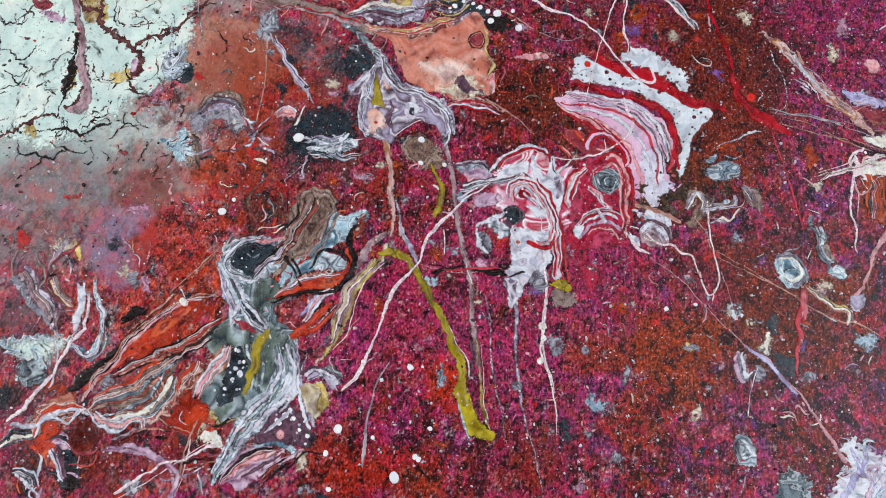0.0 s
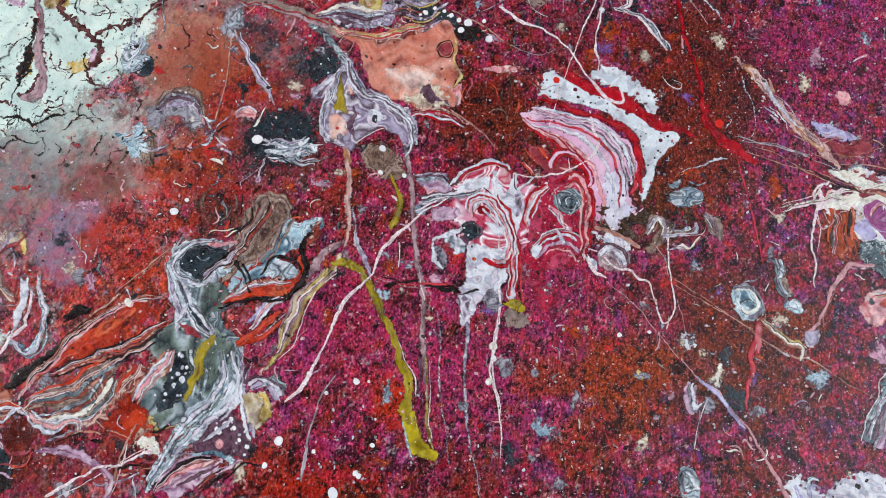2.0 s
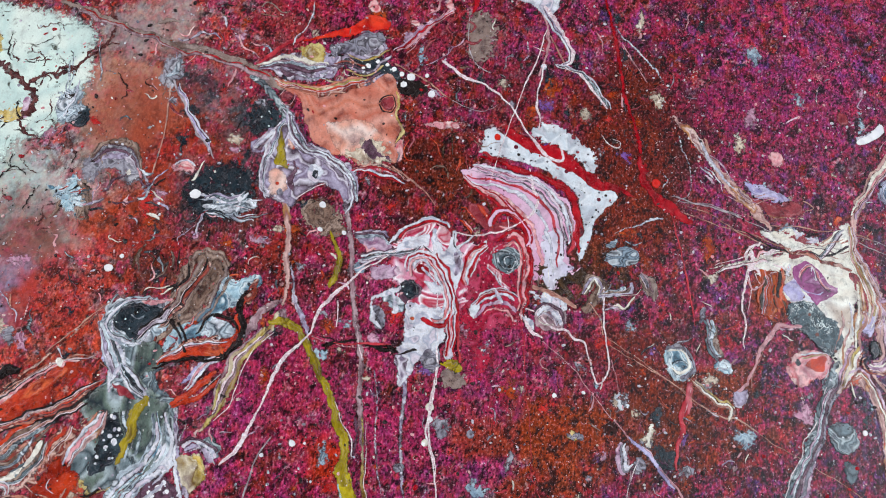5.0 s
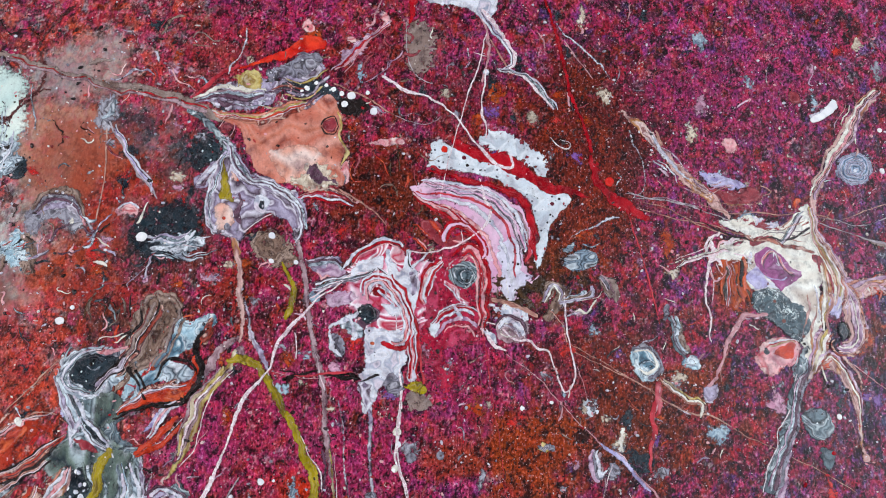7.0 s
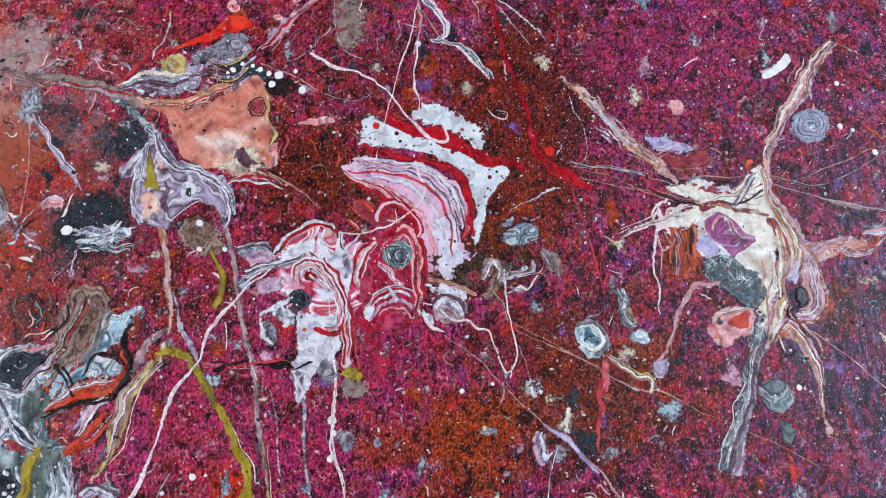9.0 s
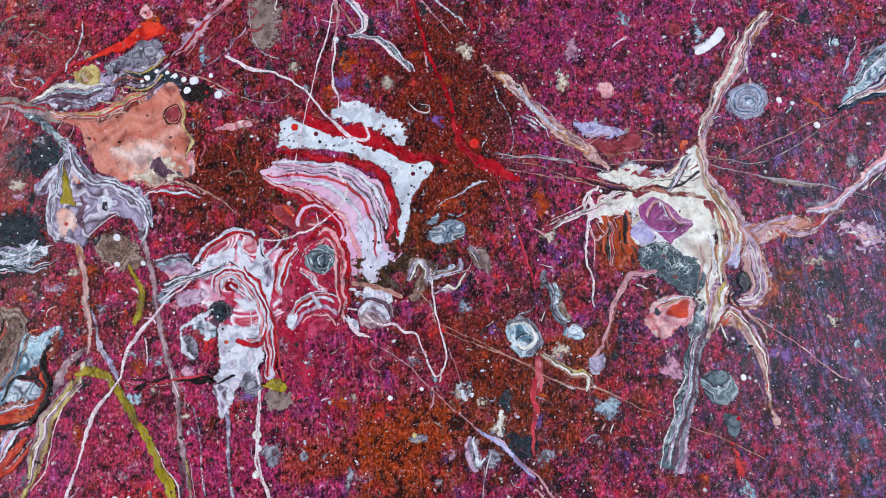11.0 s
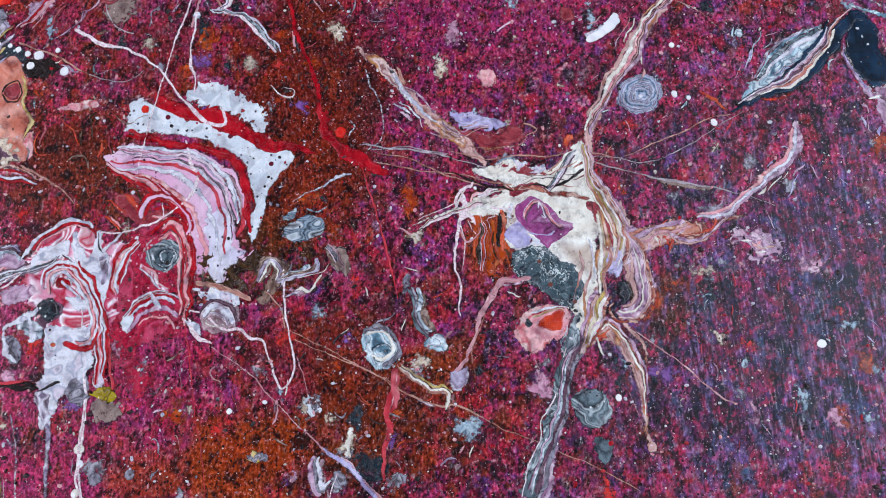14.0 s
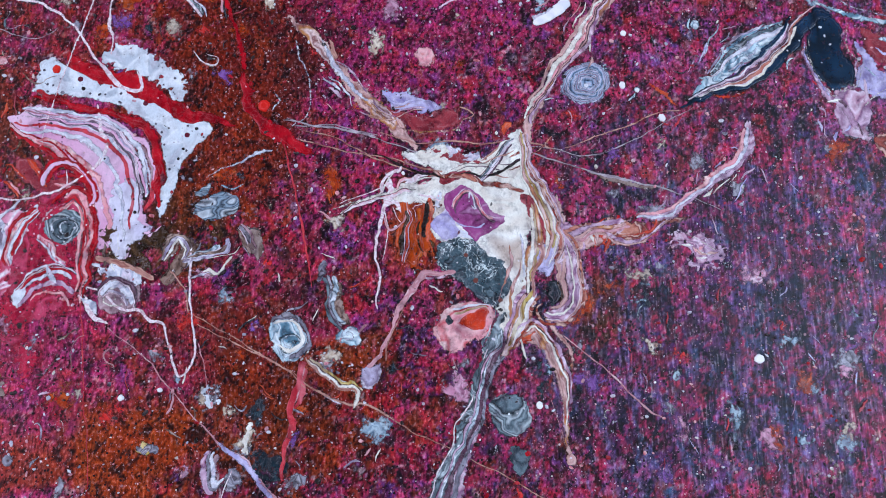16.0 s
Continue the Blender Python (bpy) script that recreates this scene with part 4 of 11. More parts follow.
zone(50.1, 8.6, 15.6, 13.3, 0, "5a1a0c", 0.75, 0.7, 0.3)
zone(58.9, -1.0, 11.0, 8.8, 0, "5c200e", 0.7, 0.7, 0.3)
zone(135.2, 57.6, 10.3, 18.3, 0, "48180e", 0.7, 0.7, 0.6)
zone(139.2, 16.2, 19.9, 15.5, 0, "661c08", 0.7, 0.7, 0.6)
zone(119.4, -19.5, 10.8, 13.0, 0, "6a280a", 0.75, 0.7, 0.5)
zone(114.9, 19.7, 13.4, 13.4, 0, "5a1408", 0.7, 0.7, 0.5)
zone(144.3, -4.8, 8.7, 13.1, 0, "6c1c0c", 0.7, 0.7, 0.5)
zone(102.9, -98.2, 15.2, 11.2, 0, "9a360c", 0.7, 0.7, 0.6)
zone(139.9, -91.8, 19.3, 10.2, 0, "84340c", 0.65, 0.7, 0.8)
zone(78.5, -99.3, 9.2, 7.1, 0, "7a2a10", 0.6, 0.7, 0.5)
zone(17.6, -111.5, 8.1, 6.1, 0, "b0260c", 0.7, 0.7, 0.2)
zone(-28.5, -17.6, 13.2, 8.8, 0, "74200e", 0.6, 0.7, 0.3)
zone(-66.8, 20.9, 13.6, 13.6, 0, "a04a34", 0.6, 0.7, 0.1)
zone(-66.2, -11.5, 11.1, 11.1, 0, "90321a", 0.6, 0.7, 0.3)
zone(40.9, 64.7, 13.9, 9.3, 0, "74161a", 0.6, 0.7, 0.3)
zone(64.1, 68.7, 7.0, 11.6, 0, "6a5448", 0.5, 0.7, 0.3)
zone(108.4, -93.2, 14.7, 8.6, 0, "8e360c", 0.7, 0.7, 0.7)
zone(139.6, -78.0, 15.7, 10.5, 0, "6a220c", 0.7, 0.7, 0.8)
zone(171.1, -71.1, 10.5, 8.7, 0, "863408", 0.65, 0.7, 0.8)
zone(187.3, -32.8, 7.2, 12.6, 0, "8a3206", 0.6, 0.7, 0.5)
zone(245.8, -55.9, 9.6, 10.5, 0, "4a2a10", 0.7, 0.7, 1.0)
zone(236.0, -65.9, 6.9, 6.9, 0, "20201c", 0.6, 0.7, 1.0)
zone(129.4, 5.1, 20.8, 15.1, 0, "5c1608", 0.5, 0.7, 0.6)
zone(52.0, 1.8, 11.5, 9.5, 0, "6a2210", 0.6, 0.7, 0.4)
zone(157.7, -54.7, 10.7, 10.7, 0, "4e1a12", 0.6, 0.7, 0.8)
zone(156.5, 33.9, 9.6, 17.3, 0, "3c160e", 0.6, 0.7, 0.7)
zone(256.7, -93.9, 20.1, 13.4, 0, "3a1e44", 0.5, 0.7, 0.8)
zone(290.7, -36.8, 24.7, 22.9, 0, "3a2450", 0.45, 0.7, 0.7)
zone(298.4, -76.0, 18.6, 27.1, 0, "2c3450", 0.45, 0.7, 0.7)
zone(267.8, -74.4, 15.4, 18.8, 0, "3c2048", 0.4, 0.7, 0.8)
zone(75.1, -97.8, 10.7, 9.7, 0, "94300c", 0.65, 0.7, 0.6)
zone(104.7, -103.0, 12.7, 11.7, 0, "8e340e", 0.65, 0.7, 0.7)
zone(18.4, -112.9, 7.3, 7.3, 0, "b02a0a", 0.7, 0.7, 0.2)
zone(-14.6, -147.1, 14.7, 9.4, 0, "a01e0c", 0.7, 0.7, 0.2)
zone(49.8, -142.2, 12.4, 10.4, 0, "7a1e14", 0.5, 0.7, 0.4)
zone(-134.1, -148.4, 13.0, 13.0, 0, "341618", 0.7, 0.7, 0.4)
zone(-103.7, -149.1, 17.1, 12.8, 0, "5c1a14", 0.65, 0.7, 0.4)
zone(-145.6, -124.0, 10.0, 8.9, 0, "40242a", 0.6, 0.7, 0.4)
zone(-77.1, -139.8, 12.9, 10.7, 0, "781a0e", 0.65, 0.7, 0.3)
zone(-101.5, -122.1, 15.4, 8.8, 0, "5c1e14", 0.6, 0.7, 0.4)
zone(-144.8, -93.3, 13.7, 13.7, 0, "5c4048", 0.5, 0.7, 0.2)
zone(-80.9, 14.7, 12.3, 19.7, 0, "94402a", 0.6, 0.7, 0.1)
zone(-55.9, -35.9, 18.8, 14.1, 0, "8c2418", 0.5, 0.7, 0.3)
zone(-43.0, -23.1, 11.8, 9.5, 0, "1c2428", 0.7, 0.7, 0.8)
zone(-87.5, -63.5, 11.5, 13.8, 0, "b0301c", 0.5, 0.7, 0.3)
zone(-56.9, -48.1, 11.6, 9.3, 0, "3c2018", 0.6, 0.7, 0.5)
zone(-34.4, 16.0, 9.7, 9.7, 0, "3a3a40", 0.5, 0.7, 0.6)
zone(144.6, 18.3, 11.7, 25.7, 0, "4a1812", 0.6, 0.7, 0.6)
zone(125.3, 40.1, 19.4, 24.5, 0, "6a1a08", 0.75, 0.9, 0.6)
zone(125.6, -6.5, 19.6, 17.6, 0, "74220a", 0.75, 0.9, 0.6)
zone(111.4, -27.2, 13.5, 9.6, 0, "46240e", 0.75, 0.9, 0.5)
zone(132.9, -63.0, 22.3, 13.0, 0, "6c1e0c", 0.7, 0.9, 0.8)
zone(104.4, -93.0, 20.0, 10.9, 0, "8a2e08", 0.75, 0.9, 0.7)
zone(157.2, -86.2, 16.2, 12.6, 0, "5c1e0a", 0.6, 0.9, 0.8)
zone(136.2, 11.2, 11.9, 11.9, 0, "701c0a", 0.7, 0.9, 0.6)
zone(32.5, 1.4, 12.1, 12.1, 0, "6a1e0c", 0.6, 0.9, 0.3)
zone(82.3, 48.4, 16.6, 14.5, 0, "641812", 0.6, 0.9, 0.5)
fleck("0c0508", 2.4, 0.625, 0.045, 85, 0.85)
fleck("c42c5c", 2.0, 0.61, 0.07, 86, 0.45, rosy())
low = right * step01((40 - gv) / 60)
# blue and lilac streaks among the navy, partly painted glints of the upright threads
mottle("46587c", 2.6, 0.61, 0.08, 88, 0.45, 5.0, low)
mottle("0c1c2a", 3.4, 0.60, 0.06, 89, 0.75, 3.0, low)
mottle("7c5a92", 2.2, 0.63, 0.06, 90, 0.4, 4.0, low)
fleck("a8380e", 2.8, 0.66, 0.05, 87, 0.35, 1 - right)

relief = 0.10 * (fbm(gu / 1.4, gv / 2.2, 11, 3) - 0.5)
ground = film("ground_layer", np.stack([gu, gv, relief - 0.1], 1), gq, GROUND)
for key, values in (("paint", hue), ("tags", tags)):
    ground.data.attributes.new(key, "FLOAT_COLOR", "POINT").data.foreach_set(
        "color", np.concatenate([values, np.ones((len(values), 1))], 1).astype(np.float32).ravel())
hang(ground, None, "thin speckled crimson, rust and violet paint over the canvas weave")

# crackled pale skin
pool("crackled_skin", "pale mint paint skin with branching dark cracks", MINT, 0.22, 1.6, [(-209.3, 74.3), (-152.3, 66.5), (-104.3, 58.8), (-96.1, 39.1), (-97.2, 25.2), (-104.9, 8.7), (-116.0, 0.4), (-123.5, -6.4), (-130.8, -14.4), (-146.6, -21.8), (-158.2, -24.7), (-171.2, -20.8), (-186.9, -27.6), (-208.8, 14.0)])
strand("crack", "", CRACK, 0.3, [(-83.3, 87.3, 2.10), (-92.7, 76.6, 2.30), (-96.2, 66.1, 2.05), (-91.5, 55.9, 1.80), (-96.1, 45.7, 2.22), (-105.4, 36.9, 1.98), (-117.1, 30.7, 1.75)])
strand("crack", "", CRACK, 0.3, [(-142.0, 49.3, 3.52), (-139.6, 38.0, 3.96), (-132.1, 31.2, 4.41), (-123.7, 25.8, 3.89), (-118.9, 19.1, 5.29), (-120.3, 12.3, 4.30), (-123.6, 9.5, 2.38), (-117.8, 4.3, 1.89), (-111.4, 2.7, 0.94)])
strand("crack", "", CRACK, 0.3, [(-124.4, 25.8, 2.19), (-117.1, 32.4, 3.42), (-110.7, 31.7, 3.17), (-103.9, 37.5, 2.94), (-98.6, 44.6, 1.98), (-89.0, 49.1, 1.49)])
strand("crack", "", CRACK, 0.3, [(-152.0, 50.5, 3.53), (-148.5, 44.9, 4.50), (-141.1, 43.6, 2.99)])
strand("crack", "", CRACK, 0.3, [(-128.8, 10.7, 1.91), (-133.7, 10.6, 1.20), (-139.6, 15.8, 1.20)])
strand("crack", "", BLACK, 0.3, [(-151.3, 32.1, 2.46), (-148.3, 22.4, 3.89), (-148.4, 12.9, 4.33), (-149.9, 7.5, 3.35), (-150.7, -1.9, 1.89), (-151.5, -8.5, 1.64)])
strand("crack", "", CRACK, 0.32, [(-152.6, 46.2, 2.51), (-149.3, 32.1, 3.20), (-144.6, 18.4, 3.87), (-142.0, 7.7, 4.30), (-144.0, -1.7, 4.25), (-148.7, -3.2, 3.30)])
strand("crack", "", CRACK, 0.3, [(-178.8, -19.7, 1.40), (-169.8, -15.5, 2.10), (-162.3, -10.1, 2.82), (-155.4, -7.3, 2.12), (-148.9, -8.9, 1.64)])
strand("crack", "", BLACK, 0.3, [(-160.2, -14.5, 0.93), (-148.0, -14.1, 2.09), (-138.0, -14.8, 2.32), (-130.0, -11.8, 1.86), (-126.8, -9.1, 0.93)])
strand("crack", "", BLACK, 0.3, [(-184.3, 24.3, 0.74), (-178.0, 22.5, 0.98), (-171.8, 19.1, 1.95), (-167.8, 24.7, 0.98), (-163.2, 27.6, 0.49)])
strand("crack", "", BLACK, 0.3, [(-187.5, 39.6, 1.00), (-179.2, 37.0, 1.50), (-174.6, 40.0, 1.25), (-171.9, 45.7, 1.01)])
strand("crack", "", BLACK, 0.3, [(-172.0, 17.7, 2.19), (-168.2, 13.7, 1.21), (-171.8, 6.8, 0.72), (-178.9, 4.5, 1.44)])
strand("crack", "", BLACK, 0.3, [(-166.9, -18.0, 0.70), (-164.4, -24.4, 1.15), (-156.8, -25.4, 1.61), (-150.5, -26.5, 2.06), (-144.1, -21.7, 0.69)])
strand("crack", "", BLACK, 0.3, [(-121.3, -5.0, 0.93), (-122.5, -12.8, 1.39), (-126.5, -18.1, 0.69)])
strand("crack", "", BLACK, 0.3, [(-134.9, 48.0, 1.00), (-134.7, 39.5, 1.24), (-131.5, 35.4, 0.99)])
strand("crack", "", CRACK, 0.3, [(-103.7, 8.7, 1.66), (-100.4, 3.5, 1.41), (-98.5, -1.7, 1.87)])
strand("crack", "", BLACK, 0.3, [(-114.7, 81.6, 0.92), (-108.9, 73.8, 1.37), (-100.9, 75.2, 0.92), (-95.5, 70.0, 1.60)])
strand("crack", "", BLACK, 0.3, [(-86.9, 35.8, 0.88), (-81.4, 28.4, 1.31), (-84.3, 23.5, 0.65)])
crack_rng = np.random.default_rng(5)
for n in range(70):
    x, y = crack_rng.uniform(-195, -95), crack_rng.uniform(-30, 55)
    heading, way = crack_rng.uniform(0, 2 * math.pi), []
    for m in range(int(crack_rng.integers(4, 8))):
        way.append((x, y, crack_rng.uniform(0.25, 1.5) * (1.0 if m else 0.4)))
        x, y, heading = x + 2.6 * math.cos(heading), y + 2.6 * math.sin(heading), heading + crack_rng.normal(0, 0.6)
    strand("crack", "", BLACK if n % 3 else CRACK, 0.3, way)
pool("paint_pool", "ochre patch between the cracks", OCHRE, 0.3, 0.8, [(-151.5, 47.6), (-143.0, 50.7), (-140.1, 40.8), (-146.1, 38.4)])
pool("paint_pool", "silver and slate marbled splash", SILVER, 0.34, 1.2, [(-110.3, 20.7), (-107.4, 26.3), (-101.3, 27.8), (-99.1, 24.6), (-103.1, 22.3), (-97.4, 17.5), (-100.3, 11.5), (-105.6, 14.1)])
pool("paint_pool", "dark speckled splash beside pale mint skin", INK, 0.3, 0.9, [(-106.1, 17.3), (-97.7, 19.7), (-94.4, 13.0), (-100.0, 8.8)])
pool("paint_pool", "", BRICK, 0.3, 0.4, [(-120.9, -22.5), (-118.6, -21.7), (-116.7, -23.4), (-118.8, -25.0)])
strand("paint_run", "dull ochre smear", YELLOW, 0.3, [(-134.5, -61.6, 1.74), (-131.8, -66.2, 3.03), (-130.7, -70.2, 1.72)])

# upper left splashes
pool("paint_pool", "lilac-grey marbled film", BLOOM_GREY, 0.18, 1.1, [(-93.3, -4.2), (-88.2, 3.3), (-78.6, 5.5), (-71.3, -0.9), (-68.3, -9.9), (-73.9, -13.9), (-81.9, -7.7), (-87.1, -14.3), (-93.5, -11.4)])
pool("paint_pool", "pale blue pointed splash", SKYBLUE, 0.3, 1.4, [(-107.2, -17.5), (-99.1, -14.7), (-95.2, -8.1), (-92.6, -18.3), (-88.1, -24.5), (-93.1, -23.4), (-91.0, -29.6), (-96.5, -24.8)])
pool("paint_pool", "", DRAB, 0.2, 1.4, [(-92.1, -13.2), (-86.7, -16.9), (-86.6, -27.0), (-91.0, -29.6), (-93.2, -22.2)])
strand("paint_run", "", DRAB, 0.3, [(-93.3, -13.2, 3.22), (-88.6, -20.7, 2.73), (-87.9, -29.5, 1.80)])
strand("paint_thread", "grey-lilac thread of paint", THREAD_GREY, 0.35, [(-63.8, 34.3, 1.10), (-57.3, 23.5, 1.45), (-51.5, 15.5, 2.33), (-44.6, 6.4, 1.42), (-41.7, 1.3, 0.70)])
strand("paint_thread", "", THREAD_TAN, 0.3, [(-64.3, 31.5, 1.10), (-63.8, 15.2, 0.90), (-64.3, 1.9, 0.88), (-65.0, -7.2, 0.70)])
strand("paint_run", "", LILAC, 0.3, [(-68.6, -7.3, 1.84), (-65.5, -13.7, 2.05), (-67.6, -16.3, 1.36)])
pool("paint_pool", "grey-blue film", BLOOM_GREY, 0.2, 1.1, [(-70.1, 40.9), (-63.9, 48.5), (-60.0, 43.4), (-61.3, 33.5), (-66.9, 32.2), (-71.9, 35.9)])
strand("paint_run", "", SILVER, 0.3, [(-62.4, 44.7, 2.23), (-64.1, 38.4, 3.10), (-67.3, 35.9, 1.76)])
strand("paint_run", "long brown streak of thinned paint", TAUPE, 0.28, [(-117.3, 65.9, 2.27), (-97.9, 60.4, 3.16), (-76.1, 53.4, 2.69), (-54.7, 49.8, 3.58), (-35.7, 44.9, 4.46), (-24.7, 38.7, 5.77), (-11.8, 35.8, 4.43)])
strand("paint_thread", "", CRIMSON, 0.32, [(-102.6, 60.9, 1.03), (-94.2, 58.9, 1.54)])
pool("paint_pool", "pink splash", PINK, 0.3, 1.0, [(-59.5, -1.9), (-52.5, 0.9), (-47.9, -1.5), (-52.0, -5.0), (-58.0, -5.2)])
strand("paint_run", "white slug of paint", WHITE, 0.4, [(-47.4, -14.4, 3.18), (-42.7, -13.7, 1.81), (-35.4, -15.8, 2.26), (-29.6, -13.3, 2.04)])
drop("paint_drop", "white drop of paint", PUREWHITE, -46.8, -13.9, 2.00)
drop("paint_drop", "white drop of paint", PUREWHITE, -28.4, -14.3, 1.10)
pool("paint_pool", "silver-grey feathered splash", SILVER, 0.24, 1.2, [(-42.4, -16.8), (-35.4, -15.3), (-28.5, -12.5), (-21.1, -16.1), (-24.4, -20.0), (-31.3, -22.7), (-37.3, -20.9)])
strand("paint_thread", "", THREAD_WHITE, 0.3, [(-41.6, -12.9, 0.52), (-34.1, -16.5, 0.51), (-23.3, -18.7, 0.51)])

# the red tongue and the peach pool
pool("paint_pool", "glossy scarlet tongue of paint", SCARLET, 0.4, 0.5, [(-14.3, 58.3), (-6.3, 62.2), (5.4, 66.5), (14.6, 74.4), (21.9, 72.4), (22.5, 67.7), (16.2, 65.8), (5.6, 62.3), (-3.8, 60.4), (-10.8, 58.6)])
strand("paint_run", "", THREAD_RED, 0.35, [(-12.1, 60.4, 1.82), (-18.9, 56.4, 2.26), (-24.4, 51.3, 2.02), (-29.9, 45.7, 1.12)])
strand("paint_thread", "twisted white squirt of paint", WHITE, 0.5, [(-10.0, 77.9, 0.88), (-9.9, 72.1, 1.40), (-11.7, 66.8, 1.05), (-13.4, 62.9, 1.39), (-16.1, 60.3, 1.38), (-16.5, 55.9, 1.72)])
pool("paint_pool", "lilac and grey pool", LILAC, 0.3, 0.9, [(-26.5, 47.5), (-17.5, 52.6), (-1.1, 54.0), (15.1, 61.9), (23.5, 59.9), (20.1, 55.5), (6.2, 50.2), (1.8, 43.9), (-12.1, 40.8), (-22.6, 41.7)])
pool("paint_pool", "", PLUM, 0.4, 0.6, [(-22.9, 46.2), (-17.2, 47.5), (-7.8, 46.8), (-6.4, 43.3), (-14.5, 41.7), (-20.4, 43.2)])
pool("paint_pool", "dark gap speckled with white", INK, 0.34, 0.8, [(6.1, 51.5), (20.1, 54.2), (29.8, 47.9), (29.9, 44.1), (20.5, 45.3), (8.6, 47.7)])
pool("paint_pool", "black spatter patch", BLACK, 0.42, 0.8, [(29.9, 45.3), (39.3, 44.1), (42.9, 40.4), (34.8, 37.1), (30.0, 39.5)])
drop("paint_drop", "white drop of paint", PUREWHITE, 35.0, 46.6, 1.76)
drop("paint_drop", "white drop of paint", PUREWHITE, 44.6, 39.9, 1.53)
drop("paint_drop", "white drop of paint", PUREWHITE, 32.3, 42.8, 1.31)
drop("paint_drop", "white drop of paint", PUREWHITE, 16.3, 50.3, 1.10)
drop("paint_drop", "white drop of paint", PUREWHITE, 20.2, 52.1, 0.88)
drop("paint_drop", "white drop of paint", PUREWHITE, 27.4, 49.1, 1.10)
drop("paint_drop", "white drop of paint", PUREWHITE, 24.3, 51.1, 0.88)
drop("paint_drop", "white drop of paint", PUREWHITE, 14.4, 49.0, 0.66)
drop("paint_drop", "white drop of paint", PUREWHITE, 31.0, 47.4, 1.10)
drop("paint_drop", "white drop of paint", PUREWHITE, 41.6, 48.0, 0.88)
pool("paint_pool", "", OCHRE, 0.4, 0.8, [(-11.8, 55.2), (-4.8, 57.8), (-3.0, 54.0), (-7.9, 48.9), (-11.5, 50.1)])
pool("paint_pool", "", EMBER, 0.36, 0.8, [(-16.6, 38.7), (-0.4, 40.1), (11.2, 42.7), (25.2, 45.3), (27.6, 42.8), (11.4, 38.9), (-4.8, 36.3)])
pool("paint_pool", "blush pink skin in the peach pool", BLUSH, 0.38, 0.9, [(1.5, 25.2), (9.5, 27.7), (17.7, 25.3), (23.7, 20.4), (22.7, 16.8), (15.8, 16.3), (13.8, 9.5), (7.9, 11.9), (2.6, 17.9)])
pool("paint_pool", "", GREYCELL, 0.46, 0.9, [(14.6, 16.3), (21.4, 19.2), (28.4, 16.8), (34.4, 9.6), (28.7, 7.2), (21.8, 9.1), (17.1, 10.7)])
pool("paint_pool", "dark plum blot", PLUM, 0.54, 0.7, [(18.8, 16.3), (23.8, 16.3), (26.3, 12.0), (30.9, 10.1), (25.2, 8.4), (20.6, 10.7)])
pool("paint_pool", "dark red round cell", BRICK, 0.5, 0.2, [(22.6, 32.7), (24.3, 35.7), (27.8, 35.8), (29.6, 32.5), (27.5, 29.5), (24.3, 29.8)])
strand("paint_thread", "", BLACK, 0.56, [(22.6, 32.5, 0.34), (24.1, 35.5, 0.34), (27.8, 35.8, 0.34), (29.8, 32.5, 0.34), (27.8, 29.3, 0.34), (24.3, 29.5, 0.34), (22.6, 32.2, 0.34)])
pool("paint_pool", "", BRICK, 0.46, 0.2, [(-18.5, 32.5), (-16.4, 35.2), (-13.5, 33.3), (-14.2, 29.3), (-17.2, 29.3)])
strand("paint_thread", "", THREAD_PINK, 0.55, [(-19.0, 32.2, 0.50), (-16.4, 35.7, 0.51), (-13.0, 33.3, 0.50), (-13.7, 28.8, 0.50), (-17.1, 28.8, 0.50), (-18.9, 31.7, 0.50)])
pool("paint_pool", "", PINK, 0.5, 0.5, [(32.0, 13.2), (34.2, 15.6), (35.1, 8.4), (33.3, 7.2)])
strand("paint_run", "red and white streaks under the peach pool", REDLACE, 0.42, [(14.1, 2.3, 1.28), (22.0, 3.6, 2.57), (30.0, 3.6, 2.36), (36.9, 1.2, 1.28)])
strand("paint_thread", "", THREAD_TAN, 0.35, [(31.0, 6.0, 1.31), (40.3, 0.1, 1.14), (47.3, -5.8, 0.81), (50.7, -9.3, 0.48)])
strand("paint_thread", "tan thread running off the peach pool", THREAD_TAN, 0.42, [(27.3, 51.7, 1.03), (36.9, 47.9, 1.20), (46.4, 42.9, 1.19), (53.5, 37.9, 0.85)])
strand("paint_thread", "", THREAD_GREY, 0.35, [(53.5, 37.9, 0.68), (59.4, 35.0, 0.51), (67.6, 34.8, 0.51), (73.5, 38.1, 0.34)])
pool("paint_pool", "", PINK, 0.3, 1.0, [(44.4, 26.7), (49.0, 29.7), (57.1, 29.2), (56.0, 26.7), (49.0, 25.5)])

# the lilac bird-like pool
pool("paint_pool", "slate patch full of pale specks", INK, 0.24, 1.2, [(-28.7, 20.2), (-23.2, 28.5), (-18.1, 25.9), (-17.5, 17.8), (-24.8, 17.6)])
strand("paint_run", "slate and lilac run", SLATE, 0.34, [(-32.8, 40.6, 3.39), (-23.6, 33.9, 3.84), (-16.9, 25.9, 4.27), (-15.2, 19.2, 2.82)])
pool("paint_pool", "lilac and grey teardrop pool with fine bands", LILAC, 0.4, 0.5, [(-15.3, 28.7), (-10.3, 19.3), (-6.3, 12.8), (2.2, 11.7), (10.9, 5.4), (17.3, -3.5), (17.6, -11.1), (13.9, -7.4), (7.7, -3.3), (-0.4, -7.1), (-4.8, -11.8), (-8.1, -15.7), (-14.1, -14.6), (-20.5, -8.5), (-22.0, 1.8), (-19.5, 11.1), (-17.2, 20.5)])
